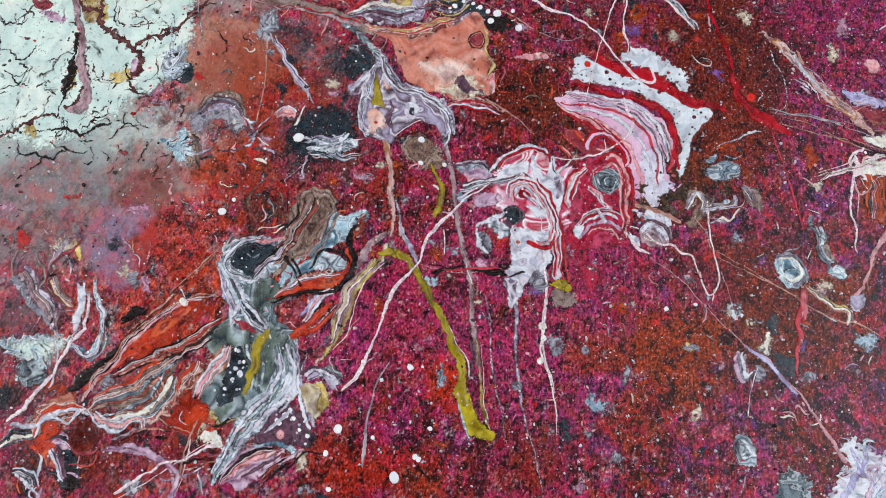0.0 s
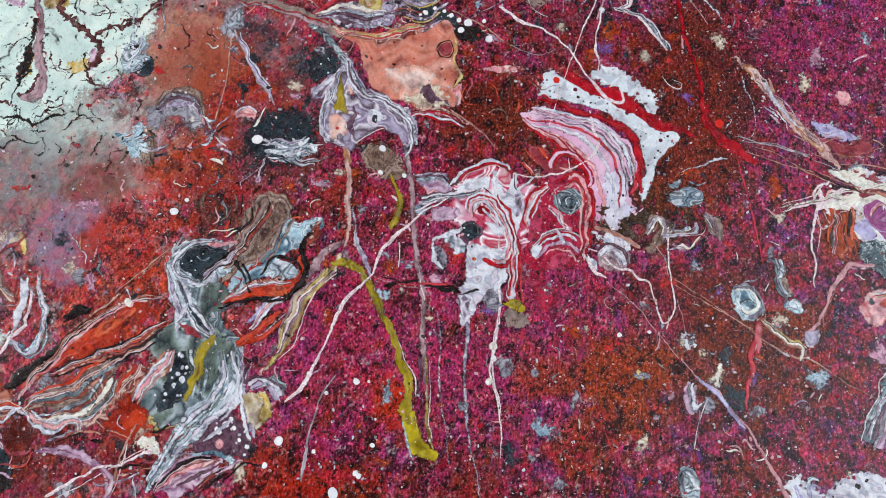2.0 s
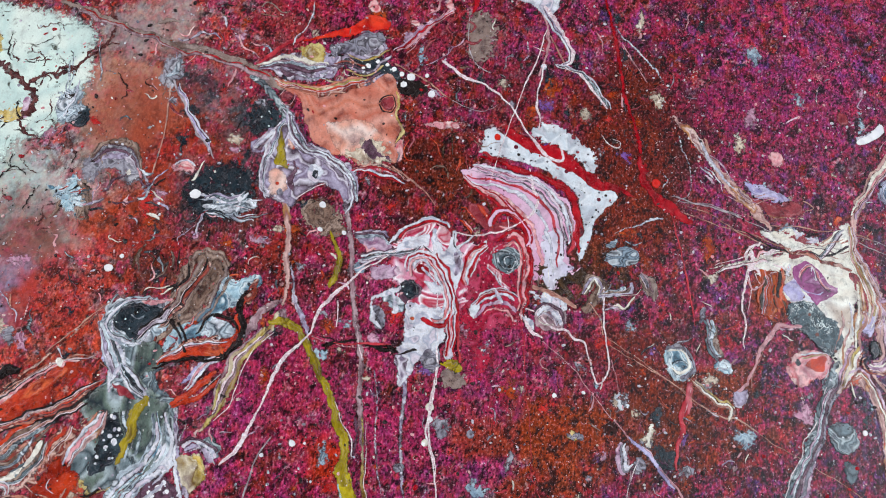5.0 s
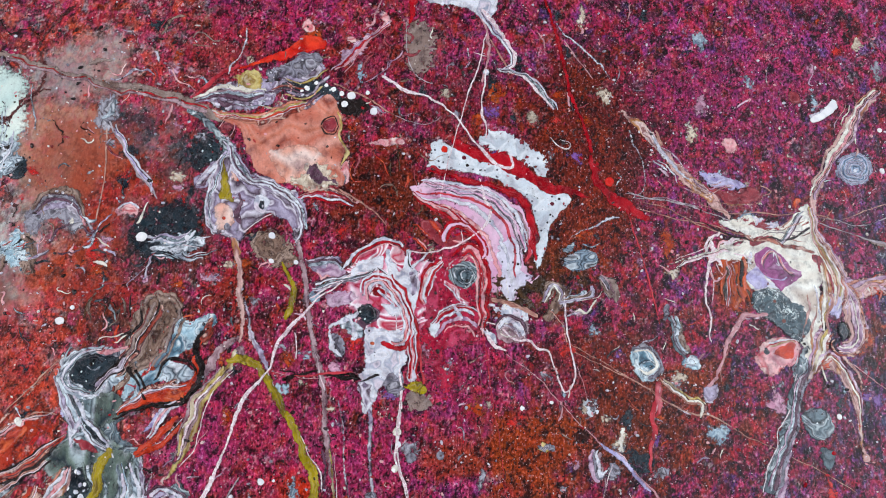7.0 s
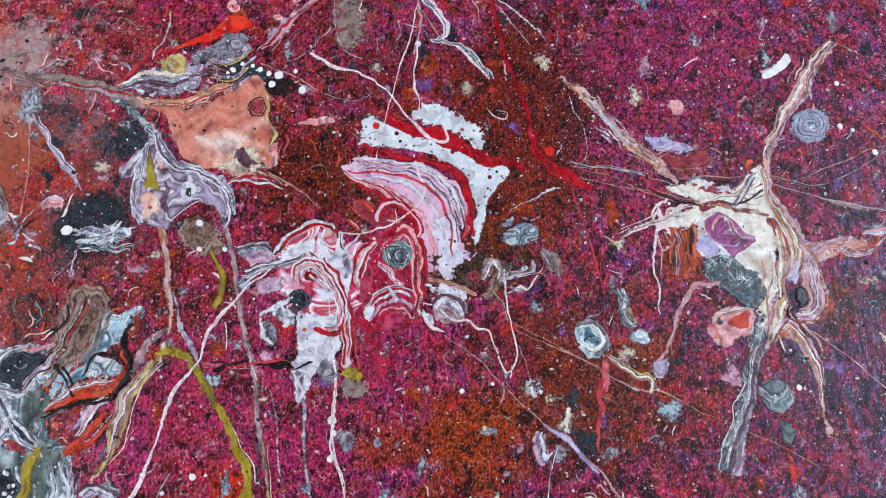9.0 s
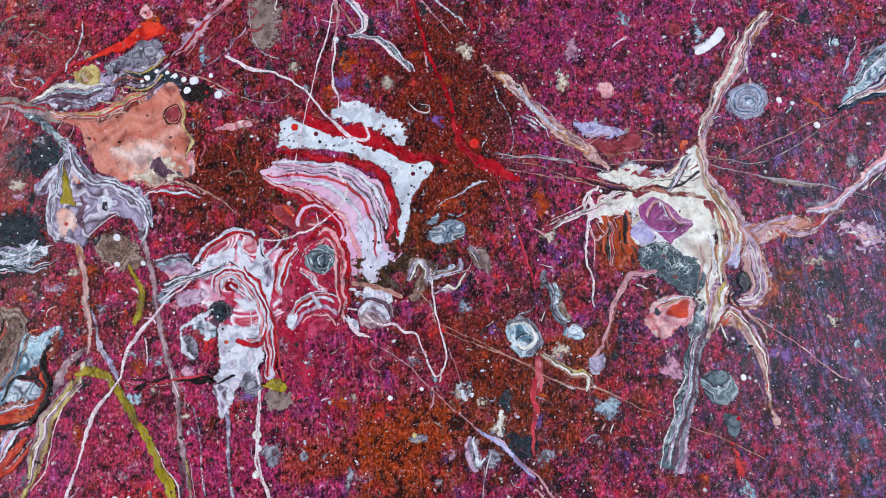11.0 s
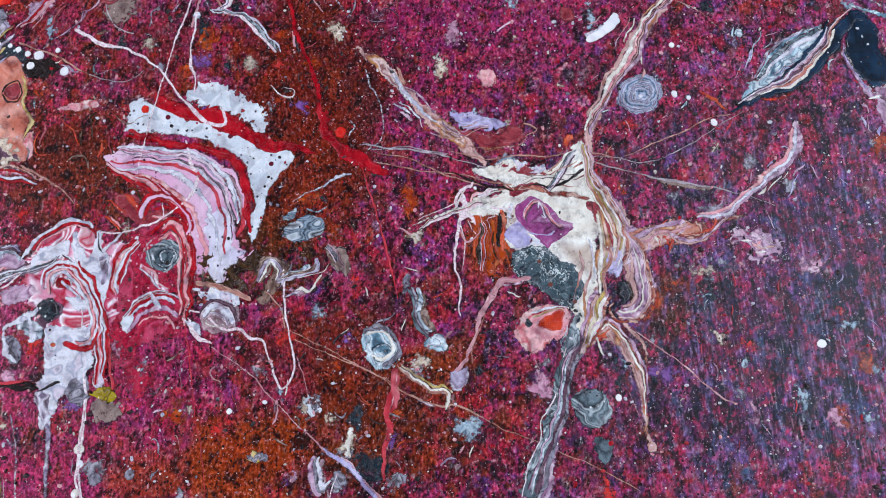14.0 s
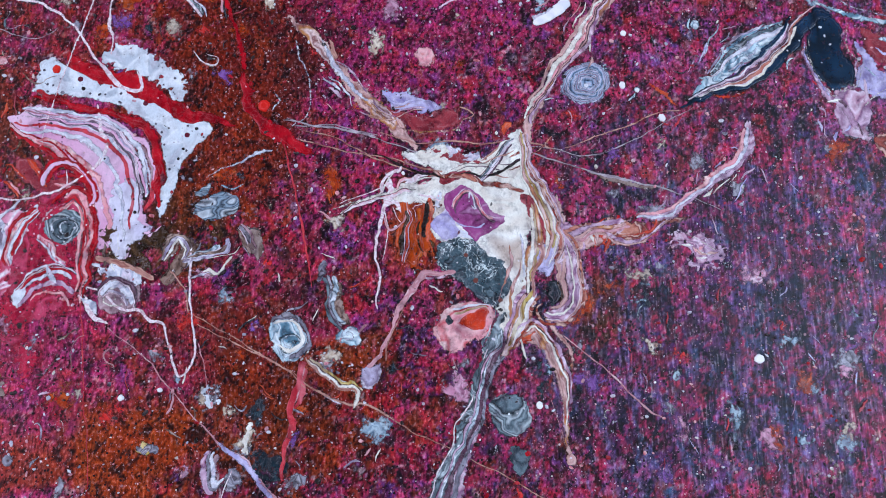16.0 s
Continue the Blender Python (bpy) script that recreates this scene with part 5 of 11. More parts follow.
pool("paint_pool", "ochre core of the teardrop pool", OCHRE, 0.5, 0.5, [(-14.8, 20.6), (-12.4, 13.9), (-9.7, 8.7), (-7.3, 0.9), (-6.3, -6.8), (-8.5, -10.7), (-12.6, -12.1), (-15.7, -8.3), (-13.2, -3.1), (-17.6, 0.6), (-17.4, 8.5)])
pool("paint_pool", "", BLUSH, 0.55, 0.4, [(-16.3, -0.6), (-11.6, 0.8), (-8.9, -4.3), (-10.9, -10.0), (-14.5, -9.1)])
pool("paint_pool", "", EMBER, 0.58, 0.4, [(-13.5, 11.3), (-10.3, 11.3), (-7.5, 4.8), (-6.2, -1.6), (-8.5, -3.0), (-10.5, 3.5)])
pool("paint_pool", "", GREYCELL, 0.6, 0.3, [(-15.1, -10.9), (-12.3, -6.9), (-8.1, -8.1), (-8.3, -13.2), (-12.5, -14.1)])
pool("paint_pool", "", WHITE, 0.56, 0.3, [(-4.9, 1.0), (-1.7, 4.2), (2.7, 3.3), (3.4, -1.3), (0.2, -4.0), (-3.7, -3.1)])
drop("paint_drop", "black bead in a white ring", BLACK, -0.5, -0.4, 1.61)
drop("paint_drop", "", PINK, -0.0, -0.4, 0.89)
strand("paint_thread", "", PLUM, 0.5, [(-10.7, 26.1, 1.08), (-6.4, 15.4, 1.42), (-1.3, 10.3, 1.23), (7.2, 7.9, 0.70)])
pool("paint_pool", "", PLUM, 0.46, 0.6, [(3.7, 6.5), (11.0, 2.8), (14.9, -4.9), (12.7, -7.5), (6.5, -2.5)])
pool("paint_pool", "", LILAC, 0.36, 0.7, [(-27.2, 10.9), (-22.2, 15.0), (-19.6, 19.1), (-18.5, 13.8), (-21.6, 7.1), (-25.9, 6.2)])
strand("paint_run", "grey run", LILAC, 0.42, [(12.1, 5.4, 3.22), (16.5, -2.2, 3.64), (16.3, -8.6, 3.16), (14.1, -13.3, 3.14), (15.4, -16.8, 1.78)])
strand("paint_thread", "", THREAD_WHITE, 0.5, [(-6.0, -11.9, 0.69), (-0.4, -7.1, 0.69), (6.6, -4.3, 0.52)])
pool("paint_pool", "", DRAB, 0.24, 1.4, [(-2.4, -13.0), (3.4, -11.6), (10.7, -15.1), (15.7, -23.7), (11.2, -26.4), (1.7, -24.2), (-3.2, -19.3)])
drop("paint_drop", "white drop of paint", PUREWHITE, 4.7, -13.6, 1.32)
drop("paint_drop", "white drop of paint", PUREWHITE, 5.2, -23.6, 1.08)
drop("paint_drop", "white drop of paint", PUREWHITE, 14.8, -24.5, 0.86)
strand("paint_run", "long sandy-pink drip", SAND, 0.42, [(-10.2, -13.3, 3.60), (-8.3, -20.8, 3.12), (-6.8, -29.4, 2.87), (-6.0, -39.2, 2.61), (-4.6, -47.5, 1.94), (-5.6, -55.9, 1.70)])
strand("paint_run", "", MAUVE, 0.4, [(15.4, -15.0, 2.68), (17.7, -26.2, 2.86), (19.2, -35.9, 2.61), (21.3, -47.8, 2.57), (22.8, -57.2, 2.74), (26.0, -66.4, 2.71), (27.9, -75.4, 2.88), (28.2, -86.6, 2.84), (30.1, -97.4, 2.99), (31.7, -106.0, 2.76)])
strand("paint_run", "", OLIVE, 0.34, [(9.2, -23.9, 1.77), (13.8, -33.6, 2.62), (13.7, -42.1, 3.45), (11.7, -47.0, 1.72)])
strand("paint_thread", "", THREAD_WHITE, 0.46, [(22.7, -56.0, 0.48), (24.5, -61.8, 0.48), (27.3, -70.9, 0.79), (28.1, -74.3, 0.47)])

# long runs below
strand("paint_run", "white and lilac drip", LILAC, 0.46, [(-4.8, -39.1, 0.87), (-2.0, -48.6, 1.72), (1.7, -56.8, 2.76), (5.0, -63.7, 2.52), (5.9, -67.1, 1.25)])
strand("paint_run", "long olive-gold drip", OLIVE, 0.55, [(-9.7, -63.0, 2.11), (-3.0, -62.3, 4.64), (2.9, -66.0, 4.19), (7.8, -73.9, 3.94), (12.6, -81.6, 3.68), (17.4, -90.3, 3.64), (21.0, -97.8, 4.00), (25.2, -106.2, 4.34), (24.9, -114.7, 4.68), (26.6, -120.9, 5.41)])
strand("paint_thread", "", THREAD_WHITE, 0.5, [(5.9, -67.1, 0.80), (9.4, -75.0, 0.79), (13.3, -82.7, 0.62), (19.6, -91.3, 0.77), (23.2, -97.7, 0.76), (27.3, -104.0, 0.90), (28.4, -110.4, 0.75)])
strand("paint_run", "", MAUVE, 0.48, [(-5.6, -57.0, 4.25), (-3.0, -61.6, 2.96)])
pool("paint_pool", "wet gold puddle at the foot of a drip", GOLD, 0.6, 0.4, [(23.4, -114.8), (28.2, -116.7), (31.6, -123.8), (34.9, -127.8), (39.8, -129.6), (38.1, -132.3), (31.8, -132.0), (26.9, -128.1), (23.6, -121.0)])
strand("paint_run", "", OCHRE, 0.5, [(30.7, -95.2, 1.20), (32.1, -106.0, 1.38), (33.1, -116.5, 1.75), (34.3, -123.7, 1.92), (37.0, -129.1, 1.14)])
strand("paint_thread", "", THREAD_WHITE, 0.6, [(31.8, -95.2, 0.30), (33.5, -108.0, 0.45), (33.8, -118.5, 0.59), (36.1, -126.7, 0.44)])
strand("paint_run", "", SKYBLUE, 0.5, [(23.4, -114.8, 0.98), (24.5, -121.0, 1.35), (26.9, -128.1, 1.34), (29.1, -132.7, 0.95)])
strand("paint_run", "", PLUM, 0.44, [(27.9, -95.3, 1.80), (29.5, -103.9, 1.58), (28.4, -110.4, 1.57)])
strand("paint_thread", "long white squirt of paint crossing the drips", THREAD_WHITE, 0.7, [(34.1, -31.8, 0.66), (28.9, -35.6, 0.99), (24.4, -38.6, 1.15), (18.9, -45.1, 1.47), (12.3, -51.7, 1.95), (8.6, -58.9, 1.93), (6.7, -65.9, 1.12), (2.1, -71.8, 1.74), (-3.1, -78.8, 2.51), (-6.3, -87.9, 1.71), (-8.1, -94.6, 1.08), (-11.5, -102.3, 2.13), (-13.3, -107.8, 2.72), (-17.2, -114.4, 2.10), (-20.1, -117.6, 1.04)])
strand("paint_run", "ochre and white drip", OCHRE, 0.46, [(-6.0, -58.2, 2.12), (-9.1, -65.3, 2.94), (-13.6, -72.4, 2.92), (-17.7, -78.2, 3.31), (-20.3, -87.3, 3.68), (-23.0, -95.2, 3.65), (-26.9, -101.9, 2.41), (-29.8, -106.3, 1.40)])
strand("paint_thread", "", THREAD_WHITE, 0.5, [(-7.3, -66.4, 0.64), (-13.5, -73.5, 0.79), (-17.7, -83.9, 0.63), (-19.7, -95.0, 0.62), (-24.7, -101.8, 0.61)])
strand("paint_run", "", MAUVE, 0.4, [(-5.8, -53.5, 2.14), (-12.3, -58.4, 4.25), (-16.4, -65.6, 4.63), (-20.4, -72.6, 2.92)])
strand("paint_run", "black seam", BLACK, 0.42, [(9.7, -66.5, 0.63), (16.4, -67.8, 0.83), (12.1, -70.3, 1.25), (19.8, -68.2, 1.46), (26.5, -66.3, 0.83)])
strand("paint_run", "", BLACK, 0.42, [(29.9, -68.5, 0.62), (35.4, -67.8, 1.45), (40.4, -68.6, 1.45)])
strand("paint_thread", "", THREAD_PINK, 0.4, [(7.4, -67.0, 0.48), (15.4, -69.0, 0.48), (24.3, -69.6, 0.47), (39.9, -67.0, 0.32)])
strand("paint_thread", "faint grey trickle", THREAD_GREY, 0.34, [(-2.6, -105.2, 0.91), (-6.5, -111.8, 1.05), (-8.5, -120.3, 1.04), (-9.6, -128.7, 1.17), (-10.4, -138.9, 2.02), (-10.6, -144.9, 0.86)])
strand("paint_thread", "", THREAD_WHITE, 0.4, [(16.0, -51.6, 1.13), (16.7, -57.4, 0.64), (16.9, -62.5, 0.80)])

# slate and orange figure
pool("paint_pool", "silver-grey ring of marbled paint", SILVER, 0.3, 0.9, [(-72.6, -62.9), (-67.3, -59.2), (-58.1, -58.9), (-47.9, -57.3), (-45.2, -62.0), (-49.9, -71.4), (-56.2, -76.3), (-63.0, -76.5), (-70.1, -74.5)])
pool("paint_pool", "dark slate cell with pale specks", INK, 0.42, 0.6, [(-68.1, -67.9), (-64.6, -62.7), (-58.0, -60.1), (-50.9, -61.7), (-50.8, -66.8), (-55.6, -71.6), (-58.7, -74.5), (-63.3, -73.8)])
strand("paint_run", "", PINK, 0.46, [(-60.4, -59.0, 1.29), (-53.5, -58.7, 1.72), (-47.2, -57.8, 1.93), (-48.5, -63.2, 1.49)])
strand("paint_run", "", WHITE, 0.5, [(-68.5, -65.1, 1.28), (-68.2, -70.9, 1.69), (-64.3, -75.4, 1.68), (-57.5, -75.2, 1.26), (-53.6, -69.3, 1.06), (-49.4, -65.6, 1.06)])
pool("paint_pool", "brown marbled pool of combed lines", DRAB, 0.3, 0.8, [(-49.3, -55.0), (-43.9, -39.2), (-37.2, -35.3), (-27.5, -39.9), (-29.0, -49.6), (-35.2, -58.1), (-41.3, -66.5), (-47.6, -71.3), (-51.9, -73.8), (-48.2, -65.6)])
strand("paint_run", "", BLACK, 0.44, [(-48.5, -51.4, 1.73), (-44.6, -56.0, 2.15), (-45.2, -62.0, 1.92), (-49.1, -67.9, 1.48)])
pool("paint_pool", "pale blue splash with dark flecks", SKYBLUE, 0.4, 0.8, [(-28.3, -44.7), (-24.1, -48.2), (-17.9, -44.9), (-14.3, -46.7), (-15.6, -51.0), (-20.7, -52.8), (-21.1, -56.4), (-24.8, -58.9), (-31.4, -62.6), (-38.1, -64.0), (-43.1, -71.2), (-47.1, -77.1), (-49.4, -76.0), (-43.6, -66.6), (-35.1, -59.3), (-30.0, -52.0)])
strand("paint_thread", "", SKYBLUE, 0.5, [(-27.0, -45.9, 1.32), (-28.8, -51.9, 1.47), (-31.8, -58.0, 1.30)])
drop("paint_drop", "", INK, -17.0, -47.5, 1.06)
drop("paint_drop", "", INK, -19.4, -48.8, 0.84)
pool("paint_pool", "", SILVER, 0.46, 0.5, [(-37.7, -68.7), (-31.3, -63.3), (-25.6, -64.1), (-21.9, -67.6), (-25.1, -70.1), (-31.8, -70.3)])
strand("paint_run", "black outline round an orange tongue", BLACK, 0.5, [(-34.5, -66.2, 1.06), (-30.3, -62.4, 1.06), (-24.5, -63.1, 1.27), (-20.7, -68.1, 1.26), (-20.8, -72.7, 1.25)])
strand("paint_run", "", BLACK, 0.5, [(-20.2, -50.5, 1.29), (-21.0, -58.8, 1.91), (-18.6, -65.7, 1.69), (-19.9, -72.6, 1.67), (-24.6, -76.2, 1.46), (-33.4, -78.8, 1.66), (-42.2, -80.3, 1.25), (-49.9, -82.4, 1.04)])
pool("paint_pool", "orange tongue with pale edges", EMBER, 0.45, 0.5, [(-51.1, -81.8), (-44.8, -77.0), (-37.2, -73.3), (-29.5, -71.1), (-21.7, -69.2), (-20.8, -72.7), (-26.9, -75.6), (-35.7, -77.8), (-44.5, -80.4)])
pool("paint_pool", "", SCARLET, 0.56, 0.4, [(-42.4, -78.0), (-36.0, -74.8), (-27.1, -72.9), (-22.6, -73.2), (-28.0, -75.9), (-35.7, -77.8)])
strand("paint_run", "", CORAL, 0.5, [(-47.1, -77.1, 1.25), (-38.4, -72.8, 1.68), (-29.6, -70.2, 1.47), (-21.9, -66.9, 1.26)])
pool("paint_pool", "", CORAL, 0.44, 0.4, [(-20.1, -51.6), (-16.3, -50.3), (-15.4, -53.8), (-18.1, -57.5), (-20.5, -56.4)])
strand("paint_run", "short black stick mark", BLACK, 0.6, [(-44.7, -66.1, 1.27), (-40.8, -71.1, 1.26), (-38.1, -76.7, 1.46)])
pool("paint_pool", "grey-green marbled pool", SLATE, 0.26, 1.0, [(-69.8, -76.8), (-60.9, -75.3), (-51.7, -76.1), (-46.6, -81.6), (-48.0, -89.5), (-40.7, -95.9), (-37.7, -104.5), (-39.0, -113.1), (-47.1, -119.8), (-54.8, -128.5), (-63.2, -131.0), (-68.3, -124.9), (-65.2, -114.2), (-68.7, -103.6), (-74.0, -97.2), (-68.1, -90.3)])
strand("paint_run", "curling silver-white run", SILVER, 0.46, [(-72.9, -66.5, 1.28), (-70.1, -74.5, 2.53), (-66.0, -80.0, 2.93), (-60.0, -83.2, 2.49), (-61.6, -88.9, 2.89), (-64.4, -93.5, 1.85)])
strand("paint_run", "", WHITE, 0.5, [(-59.8, -84.3, 1.66), (-60.3, -90.0, 1.65), (-56.7, -92.1, 1.64), (-52.0, -94.1, 1.84), (-49.3, -98.4, 1.22)])
strand("paint_run", "", WHITE, 0.52, [(-65.9, -81.2, 1.88), (-66.6, -88.0, 2.48), (-64.3, -94.6, 1.64)])
strand("paint_run", "", PERIWINKLE, 0.42, [(-72.5, -67.6, 1.28), (-69.8, -76.8, 2.52), (-69.0, -83.6, 1.66)])
pool("paint_pool", "", BRICK, 0.4, 1.0, [(-63.1, -95.0), (-56.3, -96.0), (-50.6, -96.7), (-51.3, -100.7), (-58.1, -99.8)])
strand("paint_run", "olive streak", OLIVE, 0.42, [(-51.3, -96.3, 3.26), (-52.8, -102.9, 2.83), (-54.3, -109.5, 2.80), (-56.2, -116.0, 2.38), (-57.8, -121.3, 1.38)])
pool("paint_pool", "", INK, 0.4, 1.0, [(-65.3, -104.5), (-58.1, -99.8), (-55.0, -107.3), (-57.3, -116.0), (-62.5, -118.4), (-65.3, -113.1)])
drop("paint_drop", "white drop of paint", PUREWHITE, -62.2, -102.9, 0.79)
drop("paint_drop", "white drop of paint", PUREWHITE, -65.4, -108.8, 1.18)
drop("paint_drop", "white drop of paint", PUREWHITE, -60.2, -111.9, 1.37)
drop("paint_drop", "white drop of paint", PUREWHITE, -62.5, -114.5, 0.97)
drop("paint_drop", "white drop of paint", PUREWHITE, -64.7, -118.4, 0.78)
drop("paint_drop", "white drop of paint", PUREWHITE, -59.0, -107.5, 0.79)
pool("paint_pool", "pale curled splash", SILVER, 0.4, 0.8, [(-74.5, -118.9), (-72.3, -110.2), (-68.7, -103.6), (-65.6, -102.3), (-65.7, -109.9), (-68.0, -118.6), (-71.8, -123.0)])
strand("paint_thread", "", CORAL, 0.46, [(-74.8, -108.1, 0.92), (-69.8, -103.6, 1.23), (-65.7, -101.2, 1.39), (-64.6, -104.5, 0.77)])
strand("paint_run", "broad silver-white drip", SILVER, 0.5, [(-39.3, -109.9, 5.18), (-41.9, -117.5, 5.92), (-45.6, -124.0, 5.09), (-50.4, -129.4, 5.05), (-55.1, -135.8, 4.63), (-59.7, -142.1, 4.21), (-63.3, -147.3, 3.80), (-65.7, -153.4, 1.51)])
strand("paint_run", "", WHITE, 0.56, [(-42.9, -106.9, 2.00), (-43.3, -114.4, 2.77), (-39.5, -119.5, 1.97), (-43.2, -125.9, 1.56)])
strand("paint_run", "", SKYBLUE, 0.5, [(-53.4, -140.8, 1.53), (-47.2, -138.5, 2.30), (-41.0, -137.2, 2.68), (-37.5, -140.1, 2.10)])
pool("paint_pool", "dark plum patch with white spatter", PLUM, 0.32, 0.8, [(-47.2, -129.2), (-40.4, -121.6), (-33.5, -125.5), (-29.9, -129.5), (-32.4, -137.8), (-40.9, -138.2), (-49.5, -137.6), (-51.0, -133.5)])
drop("paint_drop", "white drop of paint", PUREWHITE, -40.9, -126.9, 1.33)
drop("paint_drop", "white drop of paint", PUREWHITE, -43.9, -129.1, 1.14)
drop("paint_drop", "white drop of paint", PUREWHITE, -37.6, -127.8, 0.95)
drop("paint_drop", "white drop of paint", PUREWHITE, -35.1, -131.8, 0.76)
drop("paint_drop", "white drop of paint", PUREWHITE, -31.7, -133.7, 0.94)
drop("paint_drop", "white drop of paint", PUREWHITE, -32.5, -136.8, 0.56)
drop("paint_drop", "white drop of paint", PUREWHITE, -42.8, -130.1, 0.95)
drop("paint_drop", "white drop of paint", PUREWHITE, -39.0, -124.7, 0.95)
drop("paint_drop", "", PINK, -41.9, -134.2, 1.70)
pool("paint_pool", "dusky pink marbled film", LAVENDER, 0.3, 1.0, [(-60.7, -151.2), (-55.2, -143.9), (-47.0, -140.5), (-40.7, -140.2), (-42.4, -144.3), (-50.3, -149.7), (-56.0, -154.9)])
strand("paint_run", "", CORAL, 0.34, [(-61.9, -150.2, 1.14), (-52.9, -144.8, 1.52), (-40.7, -140.2, 1.15)])
strand("paint_run", "", LILAC, 0.44, [(-39.4, -98.0, 1.62), (-37.3, -108.8, 2.39), (-35.4, -117.2, 2.76), (-31.8, -125.5, 2.72), (-29.2, -130.5, 1.35)])
pool("paint_pool", "ochre and green curl", OCHRE, 0.46, 0.6, [(-36.7, -115.2), (-30.2, -113.8), (-25.2, -116.8), (-25.3, -121.0), (-29.2, -125.4), (-32.6, -123.4), (-35.2, -119.3)])
pool("paint_pool", "", CORAL, 0.52, 0.5, [(-33.2, -117.1), (-30.0, -117.0), (-28.5, -121.1), (-30.4, -123.7), (-32.8, -121.3)])
strand("paint_thread", "", WHITE, 0.55, [(-34.5, -103.3, 0.92), (-36.0, -110.9, 1.06), (-34.6, -114.0, 0.90), (-28.2, -112.3, 0.90), (-23.6, -114.6, 1.05), (-21.3, -117.1, 0.90)])
pool("paint_pool", "", SLATE, 0.34, 0.8, [(-29.5, -109.5), (-24.2, -108.2), (-19.4, -113.4), (-21.3, -116.6), (-25.9, -113.7)])
strand("paint_run", "orange and white drip", EMBER, 0.44, [(-23.8, -85.2, 2.05), (-30.0, -91.0, 2.86), (-35.2, -95.6, 2.84), (-41.6, -98.5, 1.62)])
strand("paint_thread", "", WHITE, 0.5, [(-25.1, -84.1, 0.78), (-32.2, -92.2, 0.78), (-40.6, -97.0, 0.46)])
strand("paint_run", "", PERIWINKLE, 0.44, [(-28.0, -75.2, 1.25), (-32.0, -81.0, 3.73), (-36.1, -85.7, 2.88), (-39.1, -89.2, 1.23)])

# lower left streaks
strand("paint_run", "broad orange-red streak", EMBER, 0.36, [(-119.5, -120.7, 2.81), (-108.0, -109.5, 5.28), (-98.3, -100.3, 6.97), (-90.3, -93.4, 6.19), (-82.0, -87.4, 3.32)])
strand("paint_run", "black seam", BLACK, 0.4, [(-126.1, -121.0, 1.20), (-118.4, -114.2, 2.43), (-110.6, -107.4, 2.44), (-102.7, -100.5, 1.23)])
strand("paint_run", "", BLACK, 0.4, [(-109.2, -95.2, 1.24), (-104.1, -91.7, 1.87), (-99.0, -88.1, 1.04)])
strand("paint_run", "", CORAL, 0.42, [(-106.4, -98.5, 1.24), (-99.6, -91.5, 1.87), (-91.5, -84.4, 1.46), (-81.8, -72.6, 1.27), (-73.6, -64.1, 0.86)])
strand("paint_run", "", CORAL, 0.42, [(-106.3, -120.2, 2.00), (-96.1, -114.4, 2.41), (-86.2, -106.4, 2.43), (-77.9, -101.7, 1.63)])
strand("paint_run", "", BLACK, 0.44, [(-103.1, -112.5, 0.81), (-92.5, -108.9, 1.21), (-82.3, -101.9, 1.22), (-74.0, -97.2, 0.82)])
strand("paint_run", "pink streak", PINK, 0.46, [(-117.3, -120.6, 2.40), (-113.8, -115.1, 2.02), (-110.3, -109.6, 1.42)])
pool("paint_pool", "pale silver splash", SILVER, 0.34, 1.2, [(-163.5, -102.9), (-147.9, -101.2), (-132.3, -99.5), (-127.4, -101.5), (-137.8, -106.3), (-141.1, -113.0), (-148.2, -111.1), (-156.3, -104.9)])
pool("paint_pool", "", SLATE, 0.28, 1.2, [(-148.0, -112.2), (-139.2, -110.8), (-135.8, -117.1), (-139.4, -121.6), (-146.9, -117.6)])
strand("paint_thread", "white squirt of paint", WHITE, 0.45, [(-126.8, -78.9, 1.94), (-126.8, -85.8, 2.56), (-127.5, -94.8, 1.58), (-128.1, -103.7, 1.25), (-132.1, -112.6, 1.08), (-137.4, -120.4, 1.23), (-142.6, -128.1, 0.91), (-147.7, -135.6, 0.90)])
strand("paint_thread", "", SKYBLUE, 0.42, [(-126.6, -105.9, 1.25), (-119.3, -108.9, 1.55), (-114.5, -104.3, 1.56), (-114.7, -98.8, 1.10), (-118.0, -90.0, 1.11), (-121.4, -81.0, 0.81)])
strand("paint_thread", "", WHITE, 0.4, [(-126.0, -83.4, 0.96), (-122.4, -84.4, 0.64), (-123.3, -92.4, 0.63), (-126.7, -99.2, 0.63)])
pool("paint_pool", "coral and peach curls", CORAL, 0.32, 1.0, [(-137.8, -130.0), (-128.0, -123.2), (-119.0, -123.9), (-119.9, -131.3), (-128.0, -134.8), (-136.0, -139.3)])
pool("paint_pool", "", SILVER, 0.4, 0.8, [(-114.8, -129.0), (-106.6, -131.8), (-98.4, -128.3), (-94.7, -131.3), (-99.6, -134.6), (-108.1, -136.0), (-113.0, -133.1)])
strand("paint_thread", "", WHITE, 0.46, [(-145.5, -135.5, 1.05), (-134.9, -133.6, 1.20), (-126.4, -131.6, 1.20), (-119.4, -127.5, 1.06), (-112.2, -131.0, 1.20), (-102.8, -134.7, 0.89), (-96.1, -129.2, 0.90), (-93.9, -136.4, 0.44)])
pool("paint_pool", "", DRAB, 0.3, 1.2, [(-110.7, -120.4), (-100.0, -117.8), (-89.0, -117.3), (-85.9, -123.6), (-94.0, -128.1), (-105.1, -127.5)])
